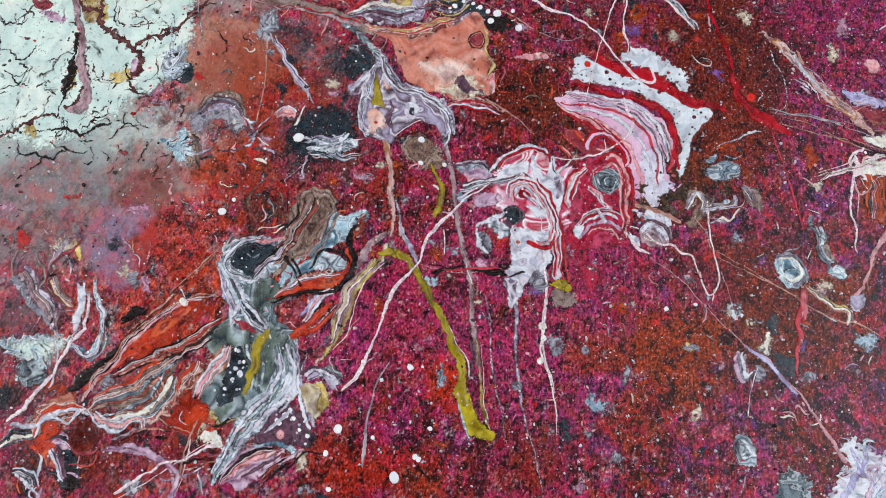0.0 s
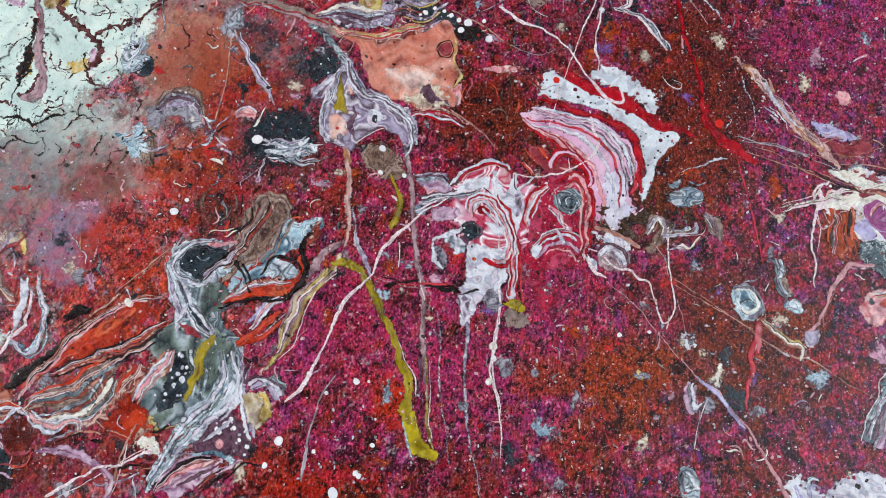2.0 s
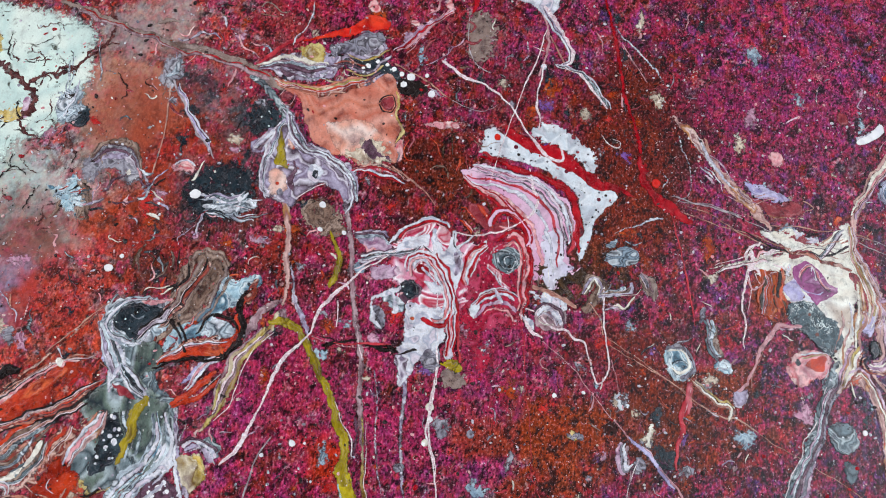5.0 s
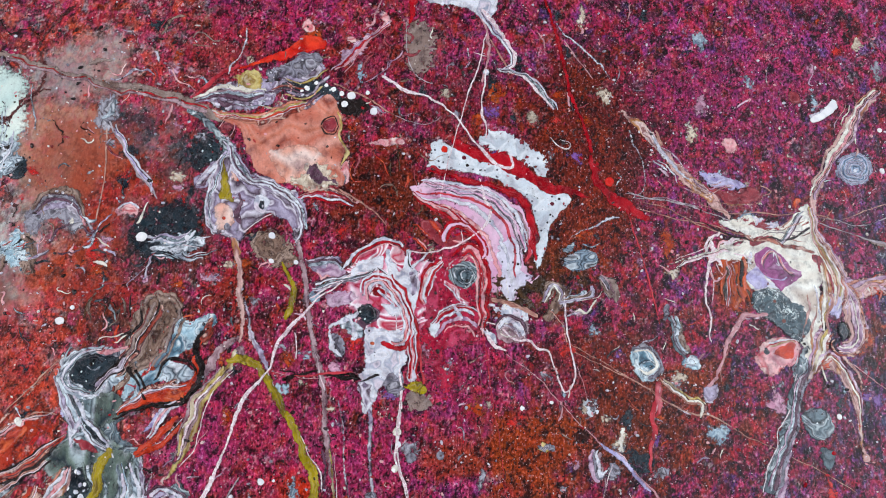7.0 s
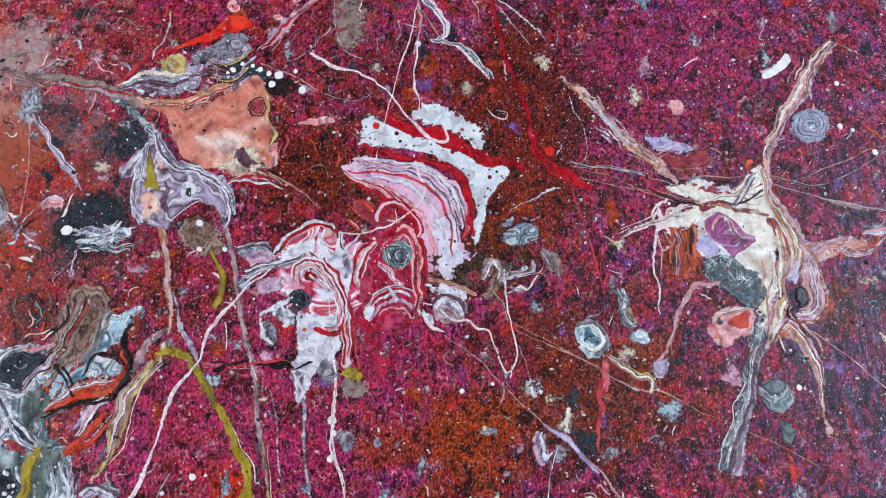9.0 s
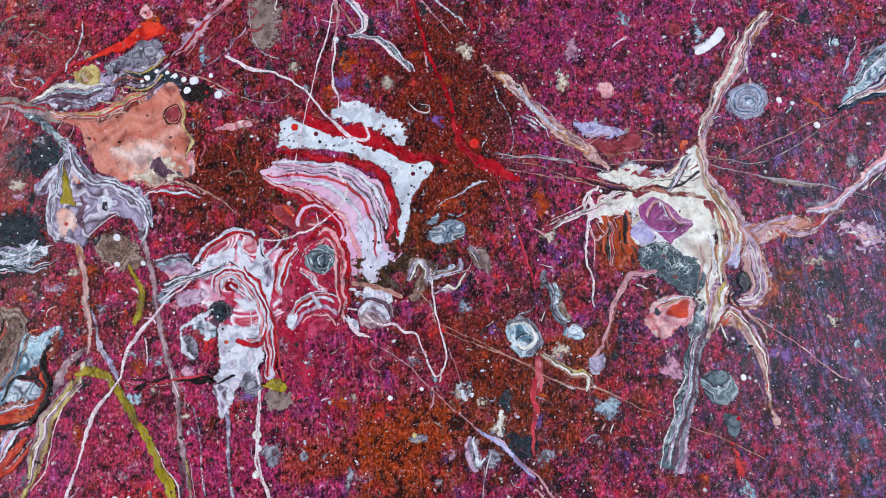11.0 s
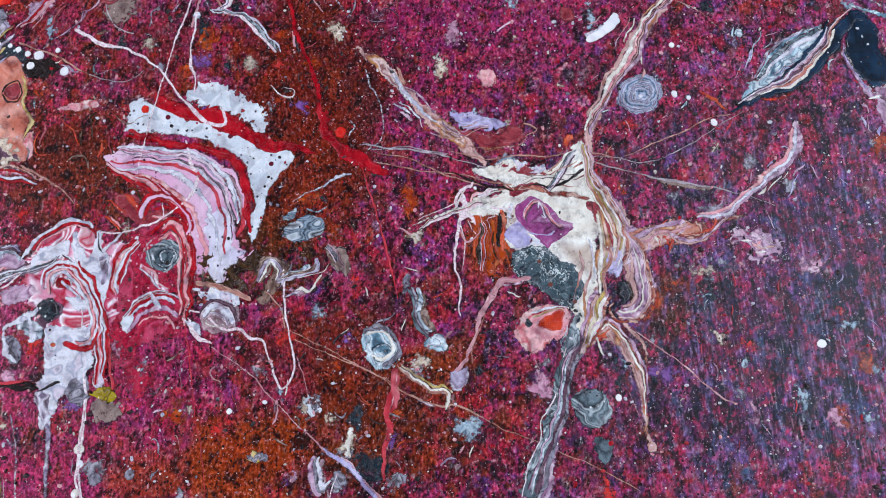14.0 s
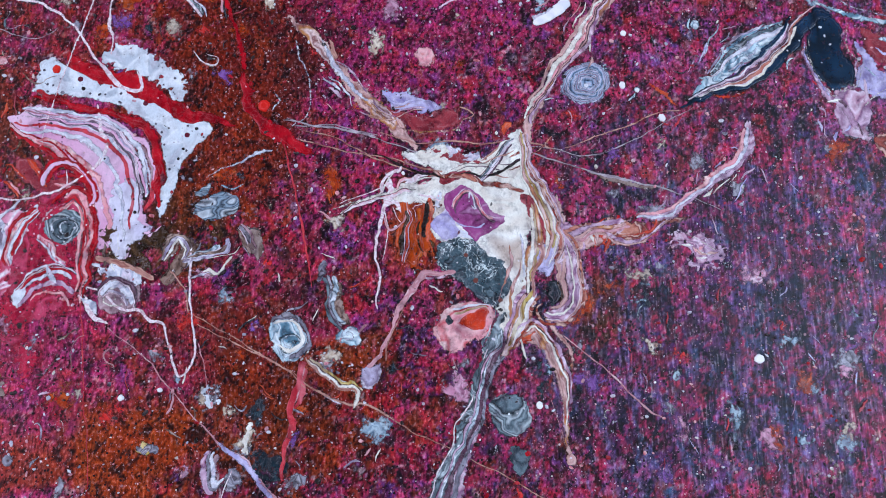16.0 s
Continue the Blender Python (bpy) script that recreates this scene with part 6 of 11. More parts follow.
pool("paint_pool", "", CORAL, 0.36, 1.0, [(-92.5, -131.2), (-85.6, -125.7), (-83.1, -112.8), (-77.8, -110.4), (-74.8, -116.7), (-79.7, -121.2), (-84.1, -128.7)])
pool("paint_pool", "", SLATE, 0.38, 0.8, [(-93.6, -123.9), (-88.7, -119.4), (-85.2, -121.4), (-86.6, -126.7), (-91.9, -128.0)])
pool("paint_pool", "", LAVENDER, 0.32, 0.8, [(-133.2, -142.3), (-125.5, -136.8), (-121.3, -141.7), (-123.8, -145.9), (-130.3, -146.2)])
pool("paint_pool", "", EMBER, 0.34, 0.8, [(-136.5, -142.4), (-131.8, -138.1), (-126.7, -142.0), (-124.3, -149.0), (-131.1, -147.3)])
pool("paint_pool", "", INK, 0.36, 0.8, [(-125.2, -144.0), (-118.9, -142.7), (-115.0, -152.6), (-119.5, -157.8), (-124.5, -154.0)])
strand("paint_run", "", WHITE, 0.45, [(-140.9, -152.8, 1.73), (-134.8, -156.5, 1.91), (-129.9, -159.3, 1.33)])
strand("paint_thread", "", PERIWINKLE, 0.45, [(-129.9, -142.1, 0.89), (-124.7, -147.0, 1.18), (-122.1, -154.9, 1.16)])
strand("paint_run", "mauve run", LAVENDER, 0.3, [(-109.2, -142.2, 1.94), (-98.3, -142.8, 2.32), (-89.4, -144.4, 2.31), (-82.4, -148.1, 2.10), (-78.5, -157.9, 1.69)])
strand("paint_thread", "thin white thread", THREAD_WHITE, 0.3, [(-102.0, -160.0, 0.43), (-90.2, -153.5, 0.58), (-82.4, -148.1, 0.58), (-72.7, -140.6, 0.59), (-65.6, -137.2, 0.44)])
strand("paint_thread", "", THREAD_WHITE, 0.3, [(-78.9, -157.9, 0.43), (-76.3, -145.8, 0.58), (-75.8, -133.6, 0.59), (-74.2, -129.4, 0.30)])
pool("paint_pool", "", CREAM, 0.3, 1.0, [(-72.3, -135.5), (-67.1, -134.2), (-63.4, -138.2), (-68.5, -140.4)])
pool("paint_pool", "", OCHRE, 0.26, 1.4, [(-70.4, -125.0), (-62.3, -120.5), (-55.3, -124.4), (-56.6, -131.7), (-65.1, -133.1)])
strand("paint_thread", "", THREAD_TAN, 0.3, [(-91.9, -82.2, 0.64), (-81.9, -71.4, 0.97), (-71.8, -60.6, 0.65)])
strand("paint_thread", "", THREAD_TAN, 0.3, [(-85.7, -85.3, 0.48), (-79.4, -81.7, 0.80), (-71.4, -82.5, 0.63)])
drop("paint_drop", "pale drop of paint", CREAM, -85.7, -85.3, 1.63)
strand("paint_thread", "pink drip", PINK, 0.35, [(-102.5, -61.6, 1.48), (-102.5, -66.4, 1.14), (-103.0, -72.2, 0.65), (-101.2, -77.9, 0.48)])
drop("paint_drop", "white drop of paint", PUREWHITE, 1.5, -147.4, 2.01)
drop("paint_drop", "white drop of paint", PUREWHITE, -20.6, -130.8, 1.51)
drop("paint_drop", "white drop of paint", PUREWHITE, -24.1, -139.9, 1.12)
drop("paint_drop", "white drop of paint", PUREWHITE, 5.6, -107.0, 1.16)
drop("paint_drop", "white drop of paint", PUREWHITE, 14.2, -129.7, 0.94)
drop("paint_drop", "white drop of paint", PUREWHITE, 9.0, -139.6, 0.92)
drop("paint_drop", "white drop of paint", PUREWHITE, -13.5, -105.7, 0.58)
drop("paint_drop", "white drop of paint", PUREWHITE, -22.6, -152.4, 0.91)
drop("paint_drop", "white drop of paint", PUREWHITE, -75.1, -47.1, 1.50)
drop("paint_drop", "white drop of paint", PUREWHITE, 10.1, -106.8, 0.58)
drop("paint_drop", "white drop of paint", PUREWHITE, -70.9, -42.5, 0.86)
drop("paint_drop", "white drop of paint", PUREWHITE, -60.1, -19.1, 0.66)
drop("paint_drop", "white drop of paint", PUREWHITE, -7.2, -133.7, 0.75)

# banded white chevron
pool("paint_pool", "glossy red band of a chevron", CRIMSON, 0.36, 0.5, [(77.0, 28.8), (88.7, 24.0), (98.0, 21.5), (107.2, 16.7), (117.4, 9.9), (133.3, 2.8), (119.5, 3.9), (106.9, 8.7), (95.5, 14.2), (86.3, 19.0), (78.8, 22.4)])
pool("paint_pool", "brick-red stain", BRICK, 0.2, 1.1, [(64.3, -6.9), (76.8, -11.6), (84.7, -18.5), (76.8, -18.5), (67.7, -15.1)])
pool("paint_pool", "spotted grey-white band", SPOTTED, 0.3, 1.2, [(90.6, 30.7), (99.3, 30.0), (109.7, 24.1), (117.0, 17.2), (115.2, 12.8), (107.2, 17.2), (95.6, 22.5), (88.7, 26.9)])
pool("paint_pool", "spotted white band of a chevron", SPOTTED, 0.46, 0.6, [(70.0, 26.3), (77.0, 23.9), (88.6, 19.5), (104.7, 12.3), (115.0, 6.3), (125.3, 2.8), (119.2, -5.6), (114.9, -16.1), (111.7, -25.4), (109.4, -23.5), (110.6, -9.1), (109.0, -0.9), (100.0, 7.5), (88.5, 12.2), (74.6, 14.6), (65.8, 15.8), (68.1, 20.7)])
strand("paint_run", "red curve", CRIMSON, 0.56, [(63.1, 2.1, 1.29), (74.6, -1.7, 1.71), (83.7, -6.9, 2.56), (88.1, -13.4, 2.54), (84.7, -15.0, 1.27)])
strand("paint_run", "red line in the chevron", THREAD_RED, 0.6, [(101.1, 5.1, 1.95), (106.7, -0.9, 2.15), (108.7, -9.1, 2.34), (108.0, -18.5, 1.90), (106.0, -25.4, 1.05)])
strand("paint_run", "", CRIMSON, 0.6, [(66.5, 14.1, 1.52), (76.9, 11.7, 1.96), (90.8, 8.6, 1.74), (101.0, 3.9, 1.51)])
strand("paint_thread", "", BANDS, 0.6, [(64.2, 7.3, 0.82), (76.9, 6.2, 0.99), (90.7, 2.2, 0.98), (99.7, -5.6, 0.98), (102.9, -16.2, 0.80)])
strand("paint_thread", "", BANDS, 0.6, [(67.7, 3.7, 0.66), (81.4, -1.0, 0.98), (90.5, -5.7, 0.81)])
strand("paint_thread", "", WHITE, 0.6, [(74.6, -1.0, 0.65), (83.7, -5.7, 0.81), (89.3, -12.7, 0.81)])
pool("paint_drop", "dark red bead", BRICK, 0.6, 0.2, [(110.6, -8.3), (109.6, -10.5), (108.1, -11.2), (107.0, -10.0), (107.0, -7.6), (108.0, -5.4), (109.4, -4.7), (110.5, -5.9)])
pool("paint_drop", "dark red bead", BRICK, 0.6, 0.2, [(28.0, 91.1), (28.0, 90.9), (27.8, 90.8), (27.6, 90.9), (27.6, 91.1), (27.6, 91.3), (27.8, 91.4), (28.0, 91.3)])
drop("paint_drop", "scarlet drop on the white band", SCARLET, 74.0, 22.9, 1.51)
pool("paint_pool", "dark umber gap torn through the white", UMBER, 0.54, 1.2, [(93.5, -28.8), (96.9, -30.0), (95.6, -36.7), (100.1, -39.0), (102.4, -34.5), (108.1, -32.2), (110.4, -29.9), (114.9, -28.8), (112.4, -35.6), (106.7, -39.0), (110.0, -42.3), (104.4, -42.3), (98.9, -41.2), (94.1, -36.7)])
strand("paint_run", "", THREAD_TAN, 0.5, [(92.2, -39.0, 1.64), (100.0, -41.2, 2.46), (109.9, -45.7, 2.04)])
pool("paint_pool", "", WHITE, 0.4, 1.2, [(91.1, -42.3), (98.9, -41.2), (106.6, -44.6), (104.3, -47.9), (96.5, -46.8)])
pool("paint_pool", "mauve shell-shaped cell", MAUVE, 0.48, 0.6, [(93.2, -49.0), (99.9, -45.7), (105.4, -49.0), (105.2, -54.5), (99.6, -56.7), (94.2, -54.5)])

# white lines over the chevron
strand("paint_thread", "long white squirt of paint", THREAD_WHITE, 0.7, [(47.4, 55.7, 1.56), (53.4, 51.9, 1.90), (58.1, 48.8, 2.58), (64.1, 48.1, 1.38), (71.2, 44.3, 1.20), (77.1, 39.3, 1.02), (81.7, 33.1, 1.19), (87.5, 25.7, 1.35), (91.4, 20.8, 2.01), (95.5, 16.6, 1.83), (101.3, 15.2, 1.67), (101.4, 19.6, 1.17), (99.6, 22.0, 0.84)])
strand("paint_thread", "thin white thread of paint", THREAD_WHITE, 0.7, [(92.3, 75.7, 0.71), (88.7, 62.5, 0.88), (85.5, 52.1, 1.04), (82.3, 43.2, 0.69), (79.9, 34.3, 0.68), (77.5, 24.9, 0.67), (73.5, 9.8, 0.66), (71.1, -3.4, 0.49)])
strand("paint_thread", "white squirt with a round head", THREAD_WHITE, 0.66, [(91.5, 58.6, 1.75), (91.0, 54.7, 1.39), (89.6, 44.5, 0.86), (89.6, 38.2, 1.54), (91.6, 33.2, 0.68), (91.1, 28.2, 0.68)])
drop("paint_drop", "", WHITE, 91.5, 57.3, 1.57)
strand("paint_thread", "white drip over the rose pool", THREAD_WHITE, 0.66, [(88.5, 11.0, 0.83), (90.0, 2.6, 1.97), (92.4, -3.3, 1.96), (90.0, -9.2, 1.62), (84.7, -13.9, 1.13), (76.8, -18.1, 1.28), (66.6, -20.4, 0.96), (58.7, -19.7, 0.64)])
strand("paint_thread", "", THREAD_WHITE, 0.64, [(80.2, -11.1, 0.48), (80.9, -16.2, 0.80), (81.3, -19.7, 0.80)])
strand("paint_thread", "", WHITE, 0.5, [(94.0, 63.8, 0.53), (97.5, 58.6, 1.05), (103.5, 57.4, 1.57), (109.5, 56.2, 1.40)])
strand("paint_thread", "", SLATE, 0.5, [(110.6, 53.6, 0.87), (115.2, 47.2, 1.04), (118.6, 43.4, 0.69)])
strand("paint_thread", "", THREAD_TAN, 0.4, [(93.7, 73.0, 0.71), (96.5, 66.5, 1.06), (101.1, 58.7, 1.05)])
strand("paint_thread", "white squirt beside a red line", WHITE, 0.5, [(122.4, 81.3, 0.90), (125.8, 76.0, 1.43), (132.9, 69.4, 1.60), (138.6, 62.9, 1.23), (141.0, 61.6, 1.41), (143.8, 55.1, 0.52)])
strand("paint_thread", "", THREAD_PINK, 0.4, [(125.7, 72.0, 0.89), (131.4, 62.8, 1.06), (137.0, 55.1, 0.87)])
strand("paint_thread", "", WHITE, 0.46, [(83.5, 69.0, 1.23), (84.4, 63.7, 0.70), (83.6, 60.4, 0.70)])
pool("paint_pool", "thin taupe film", TAUPE, 0.2, 1.6, [(59.1, 79.3), (68.8, 79.4), (69.5, 67.5), (67.6, 59.7), (59.2, 59.6), (58.0, 70.1)])
strand("paint_thread", "", THREAD_GREY, 0.3, [(57.9, 80.7, 0.53), (58.5, 64.8, 0.70), (62.8, 55.8, 0.69), (68.8, 52.0, 0.52)])
strand("paint_run", "", CRIMSON, 0.36, [(61.4, 92.8, 5.69), (60.2, 86.0, 3.77), (59.1, 79.3, 1.17)])
strand("paint_thread", "pink thread of paint", THREAD_PINK, 0.4, [(48.2, 80.6, 1.42), (43.5, 73.9, 1.06), (38.8, 67.3, 0.70), (31.9, 56.8, 0.69)])
pool("paint_pool", "", LAVENDER, 0.24, 1.4, [(29.3, 64.6), (36.3, 71.2), (42.2, 77.8), (41.1, 69.9), (34.1, 62.0)])
pool("paint_cell", "pale ringed cell", PINK, 0.4, 0.4, [(51.0, 81.5), (50.0, 79.0), (48.3, 78.2), (47.0, 79.6), (46.7, 82.3), (47.7, 84.8), (49.4, 85.6), (50.8, 84.2)])
pool("paint_cell", "pale ringed cell", PINK, 0.4, 0.4, [(36.5, 72.5), (35.9, 70.8), (34.4, 70.1), (32.9, 70.8), (32.2, 72.5), (32.8, 74.2), (34.3, 74.9), (35.8, 74.2)])
pool("paint_cell", "pale ringed cell", PINK, 0.4, 0.4, [(19.3, 78.2), (18.5, 75.9), (16.5, 75.0), (14.4, 75.9), (13.5, 78.1), (14.3, 80.4), (16.3, 81.3), (18.3, 80.4)])
strand("paint_thread", "curled cream loop", CREAM, 0.5, [(118.1, 28.3, 0.51), (120.3, 25.1, 0.68), (124.9, 23.2, 1.01), (125.7, 25.1, 0.51), (121.6, 27.6, 0.34)])
pool("paint_cell", "pale bloom of thinned paint", BLOOM_CREAM, 0.4, 1.0, [(114.6, 36.6), (113.6, 34.9), (111.2, 34.3), (108.9, 34.9), (108.0, 36.5), (109.0, 38.1), (111.3, 38.8), (113.7, 38.1)])
pool("paint_cell", "pale bloom of thinned paint", BLOOM_CREAM, 0.4, 1.0, [(77.6, 46.9), (76.7, 45.3), (74.7, 44.6), (72.7, 45.3), (71.9, 46.9), (72.7, 48.5), (74.7, 49.2), (76.8, 48.5)])
pool("paint_cell", "pale bloom of thinned paint", BLOOM_CREAM, 0.4, 1.0, [(135.5, 84.1), (134.7, 79.9), (133.3, 78.2), (132.0, 79.9), (131.6, 84.1), (132.3, 88.3), (133.8, 90.0), (135.1, 88.3)])

# red lines
strand("paint_run", "long glossy red line of paint", CRIMSON, 0.6, [(115.6, 97.5, 1.68), (120.0, 83.9, 2.13), (122.8, 72.0, 2.57), (125.1, 57.6, 2.30), (128.2, 44.7, 2.04), (132.4, 32.1, 2.02), (135.0, 22.2, 2.22)])
pool("paint_pool", "glossy red burst", CRIMSON, 0.56, 0.8, [(135.0, 23.5), (137.8, 12.5), (141.2, 7.6), (148.3, 1.6), (157.1, -5.5), (155.8, -7.8), (146.8, -4.3), (139.1, 2.3), (136.0, 8.8), (132.9, 17.3)])
drop("paint_drop", "glossy red bead", SCARLET, 141.4, 9.6, 1.92)
strand("paint_thread", "", CRIMSON, 0.5, [(147.0, -0.7, 1.32), (157.1, -6.7, 0.98), (161.3, -12.5, 0.49)])
strand("paint_thread", "thin red thread of paint", THREAD_RED, 0.45, [(148.1, -3.1, 0.66), (150.9, -13.7, 0.97), (153.6, -25.3, 0.96), (156.2, -36.7, 0.95), (158.3, -49.0, 0.47)])
strand("paint_thread", "", WHITE, 0.5, [(144.0, 7.6, 0.83), (146.1, 11.3, 1.17), (144.8, 13.7, 0.50)])

# strands towards the cream shape
strand("paint_thread", "white drip thread", WHITE, 0.5, [(150.6, 32.3, 0.85), (152.1, 26.0, 1.02), (154.3, 22.3, 0.85), (155.7, 15.0, 1.01), (155.1, 6.5, 0.83), (150.7, 2.9, 0.50), (145.6, -5.5, 0.49)])
strand("paint_thread", "crooked white streak", WHITE, 0.5, [(124.1, -14.3, 0.65), (130.4, -11.0, 0.97), (136.2, -8.6, 1.30), (140.5, -6.2, 1.96), (144.5, -5.5, 0.98)])
strand("paint_thread", "thin grey thread of paint", THREAD_GREY, 0.44, [(147.3, 4.5, 0.50), (157.7, 2.9, 0.83), (169.1, 0.5, 0.99), (177.1, -1.8, 0.50)])
strand("paint_thread", "", THREAD_GREY, 0.44, [(150.7, 2.9, 0.66), (164.6, 2.4, 0.66), (175.9, -1.8, 0.66), (189.5, -6.1, 0.66), (203.2, -7.7, 0.49)])
strand("paint_thread", "", THREAD_TAN, 0.44, [(152.8, -1.9, 0.66), (168.6, -6.6, 0.82), (182.3, -8.9, 0.82), (193.5, -12.4, 0.98), (202.6, -13.6, 0.65)])
pool("paint_pool", "sandy-pink run widening downwards", SAND, 0.34, 0.9, [(147.2, 42.3), (152.9, 38.6), (159.7, 33.6), (166.1, 23.6), (172.6, 15.0), (181.4, 7.8), (186.6, 0.6), (189.7, -4.2), (184.0, -3.0), (177.5, 3.0), (170.0, 11.4), (162.5, 22.4), (154.8, 31.0)])
strand("paint_run", "cream streak", WHITE, 0.5, [(159.6, 32.3, 1.12), (162.1, 26.1, 2.23), (165.9, 19.9, 2.22), (170.1, 13.8, 1.76), (174.5, 10.2, 1.32)])
pool("paint_pool", "", PERIWINKLE, 0.36, 1.0, [(178.4, 13.9), (186.5, 12.7), (197.9, 9.1), (195.3, 6.6), (186.0, 6.6), (180.4, 10.2)])
pool("paint_pool", "dull red film", BRICK, 0.3, 1.0, [(179.1, 9.0), (190.6, 5.9), (203.5, 6.7), (202.9, 0.6), (192.2, -1.8), (183.3, 3.0)])
strand("paint_thread", "", SAND, 0.4, [(172.2, 10.2, 1.00), (183.2, 1.8, 1.16), (194.7, 0.1, 1.16), (202.9, 0.6, 0.83), (206.0, 7.9, 0.67)])
strand("paint_thread", "", THREAD_TAN, 0.4, [(203.6, 7.9, 0.84), (208.1, 5.5, 0.67), (204.3, 3.1, 0.50)])

# white and red lace below the chevron
pool("paint_pool", "banded lilac cell", LILAC, 0.42, 0.5, [(19.7, -24.4), (25.1, -20.9), (33.0, -22.1), (33.1, -26.6), (26.5, -28.2), (20.9, -27.3)])
pool("paint_pool", "", PINK, 0.42, 0.5, [(21.9, -25.5), (29.7, -24.4), (33.1, -27.8), (32.1, -31.8), (25.5, -31.2)])
pool("paint_pool", "", LAVENDER, 0.42, 0.6, [(26.8, -37.9), (32.3, -35.7), (36.7, -37.9), (35.8, -42.3), (30.3, -42.4)])
pool("paint_pool", "coiled slate cell", SLATE, 0.5, 0.4, [(75.6, -27.7), (80.1, -23.6), (85.7, -25.0), (88.4, -27.7), (85.6, -32.2), (82.3, -34.5), (77.8, -33.4)])
pool("paint_pool", "", PLUM, 0.5, 0.5, [(39.1, -44.6), (43.5, -41.2), (47.9, -43.0), (46.9, -47.9), (41.4, -49.6)])
pool("paint_pool", "", GREYCELL, 0.5, 0.8, [(50.5, -68.5), (57.0, -65.3), (59.2, -69.5), (54.9, -75.9), (51.0, -74.8)])
drop("paint_drop", "", EMBER, 46.4, -57.7, 1.17)
strand("paint_thread", "", CRIMSON, 0.58, [(43.4, -37.9, 0.93), (47.7, -33.4, 0.94), (52.2, -36.8, 0.94), (50.1, -42.3, 0.78)])
strand("paint_thread", "", WHITE, 0.6, [(46.7, -35.6, 1.41), (51.1, -34.5, 1.56), (50.0, -39.0, 1.25)])
strand("paint_thread", "", WHITE, 0.6, [(64.4, -36.8, 2.19), (67.8, -31.1, 1.89), (71.1, -25.4, 1.27), (72.2, -23.1, 0.79)])
strand("paint_thread", "", CRIMSON, 0.58, [(52.5, -54.4, 0.76), (59.1, -58.4, 1.22), (63.4, -54.5, 0.92)])
strand("paint_thread", "", THREAD_WHITE, 0.62, [(20.9, -39.0, 0.78), (27.8, -34.5, 1.25), (36.5, -30.0, 1.41), (43.2, -27.8, 1.10)])
strand("paint_thread", "", WHITE, 0.55, [(72.2, -44.6, 1.09), (80.0, -42.3, 1.40), (87.7, -43.9, 1.09), (90.3, -49.0, 1.39)])
strand("paint_thread", "", REDLACE, 0.5, [(76.7, -36.7, 0.94), (74.5, -30.0, 1.10), (77.9, -23.1, 1.27), (86.9, -20.8, 1.12), (91.3, -27.7, 1.27), (91.8, -39.0, 1.09)])
strand("paint_thread", "thin white line of paint", THREAD_WHITE, 0.72, [(52.0, -23.2, 0.48), (53.3, -36.8, 0.62), (55.1, -52.3, 0.77), (56.5, -65.3, 1.21), (56.6, -75.9, 1.04), (55.5, -90.5, 1.17), (56.3, -98.6, 1.02), (58.5, -106.7, 0.86), (60.6, -114.7, 0.57)])
drop("paint_drop", "", CREAM, 55.7, -89.4, 1.70)
drop("paint_drop", "", CREAM, 55.3, -102.7, 1.30)
strand("paint_run", "", LILAC, 0.44, [(45.3, -78.0, 1.56), (46.1, -84.2, 1.36), (45.6, -94.5, 1.53), (46.5, -108.7, 1.32), (47.5, -116.6, 1.12)])
strand("paint_thread", "", BLACK, 0.6, [(38.6, -67.8, 0.30), (42.9, -68.4, 0.45), (46.2, -67.0, 0.30)])
pool("paint_pool", "small yellow-green blot", GOLD, 0.5, 0.6, [(58.8, -72.0), (62.1, -70.0), (67.6, -72.8), (67.6, -75.0), (63.2, -74.5), (59.9, -73.7)])
pool("paint_pool", "", TAUPE, 0.3, 1.2, [(58.8, -75.4), (64.3, -74.0), (68.7, -77.2), (65.4, -82.9), (59.9, -82.0)])

# drips below
strand("paint_thread", "pale lilac drip", LILAC, 0.42, [(33.5, -77.4, 1.25), (35.5, -88.5, 1.23), (36.2, -99.3, 1.06), (37.9, -112.1, 1.34), (40.0, -120.3, 0.88), (42.3, -130.5, 0.87), (44.5, -136.5, 0.57)])
strand("paint_run", "", LILAC, 0.46, [(44.9, -77.0, 2.46), (45.8, -88.1, 1.81), (45.8, -99.0, 1.59), (46.8, -111.7, 1.75), (49.1, -124.1, 1.15), (52.8, -136.1, 0.94), (56.0, -149.8, 0.74)])
strand("paint_thread", "white drip", THREAD_WHITE, 0.5, [(57.2, -67.5, 0.94), (56.9, -81.0, 0.93), (56.0, -89.9, 1.83), (55.2, -98.6, 1.21), (57.9, -107.0, 1.19), (60.0, -115.3, 1.03), (61.3, -123.6, 0.73), (60.9, -129.7, 0.43)])
drop("paint_drop", "grey ringed cell", GREYCELL, 46.2, -112.4, 2.10)
drop("paint_drop", "grey ringed cell", GREYCELL, 60.8, -98.8, 1.94)
drop("paint_drop", "grey ringed cell", GREYCELL, 71.8, -97.9, 1.55)
drop("paint_drop", "white drop of paint", PUREWHITE, 56.1, -94.2, 1.17)
drop("paint_drop", "white drop of paint", PUREWHITE, 55.1, -102.9, 1.16)
strand("paint_thread", "thin red thread of paint", THREAD_RED, 0.4, [(87.9, -47.9, 0.48), (89.2, -57.2, 0.63), (91.1, -70.8, 0.62), (92.5, -81.9, 0.46), (95.3, -97.0, 0.45), (96.4, -111.7, 0.44), (99.9, -119.9, 0.44), (104.7, -129.8, 0.57), (107.3, -139.6, 0.70), (109.1, -145.4, 0.42)])
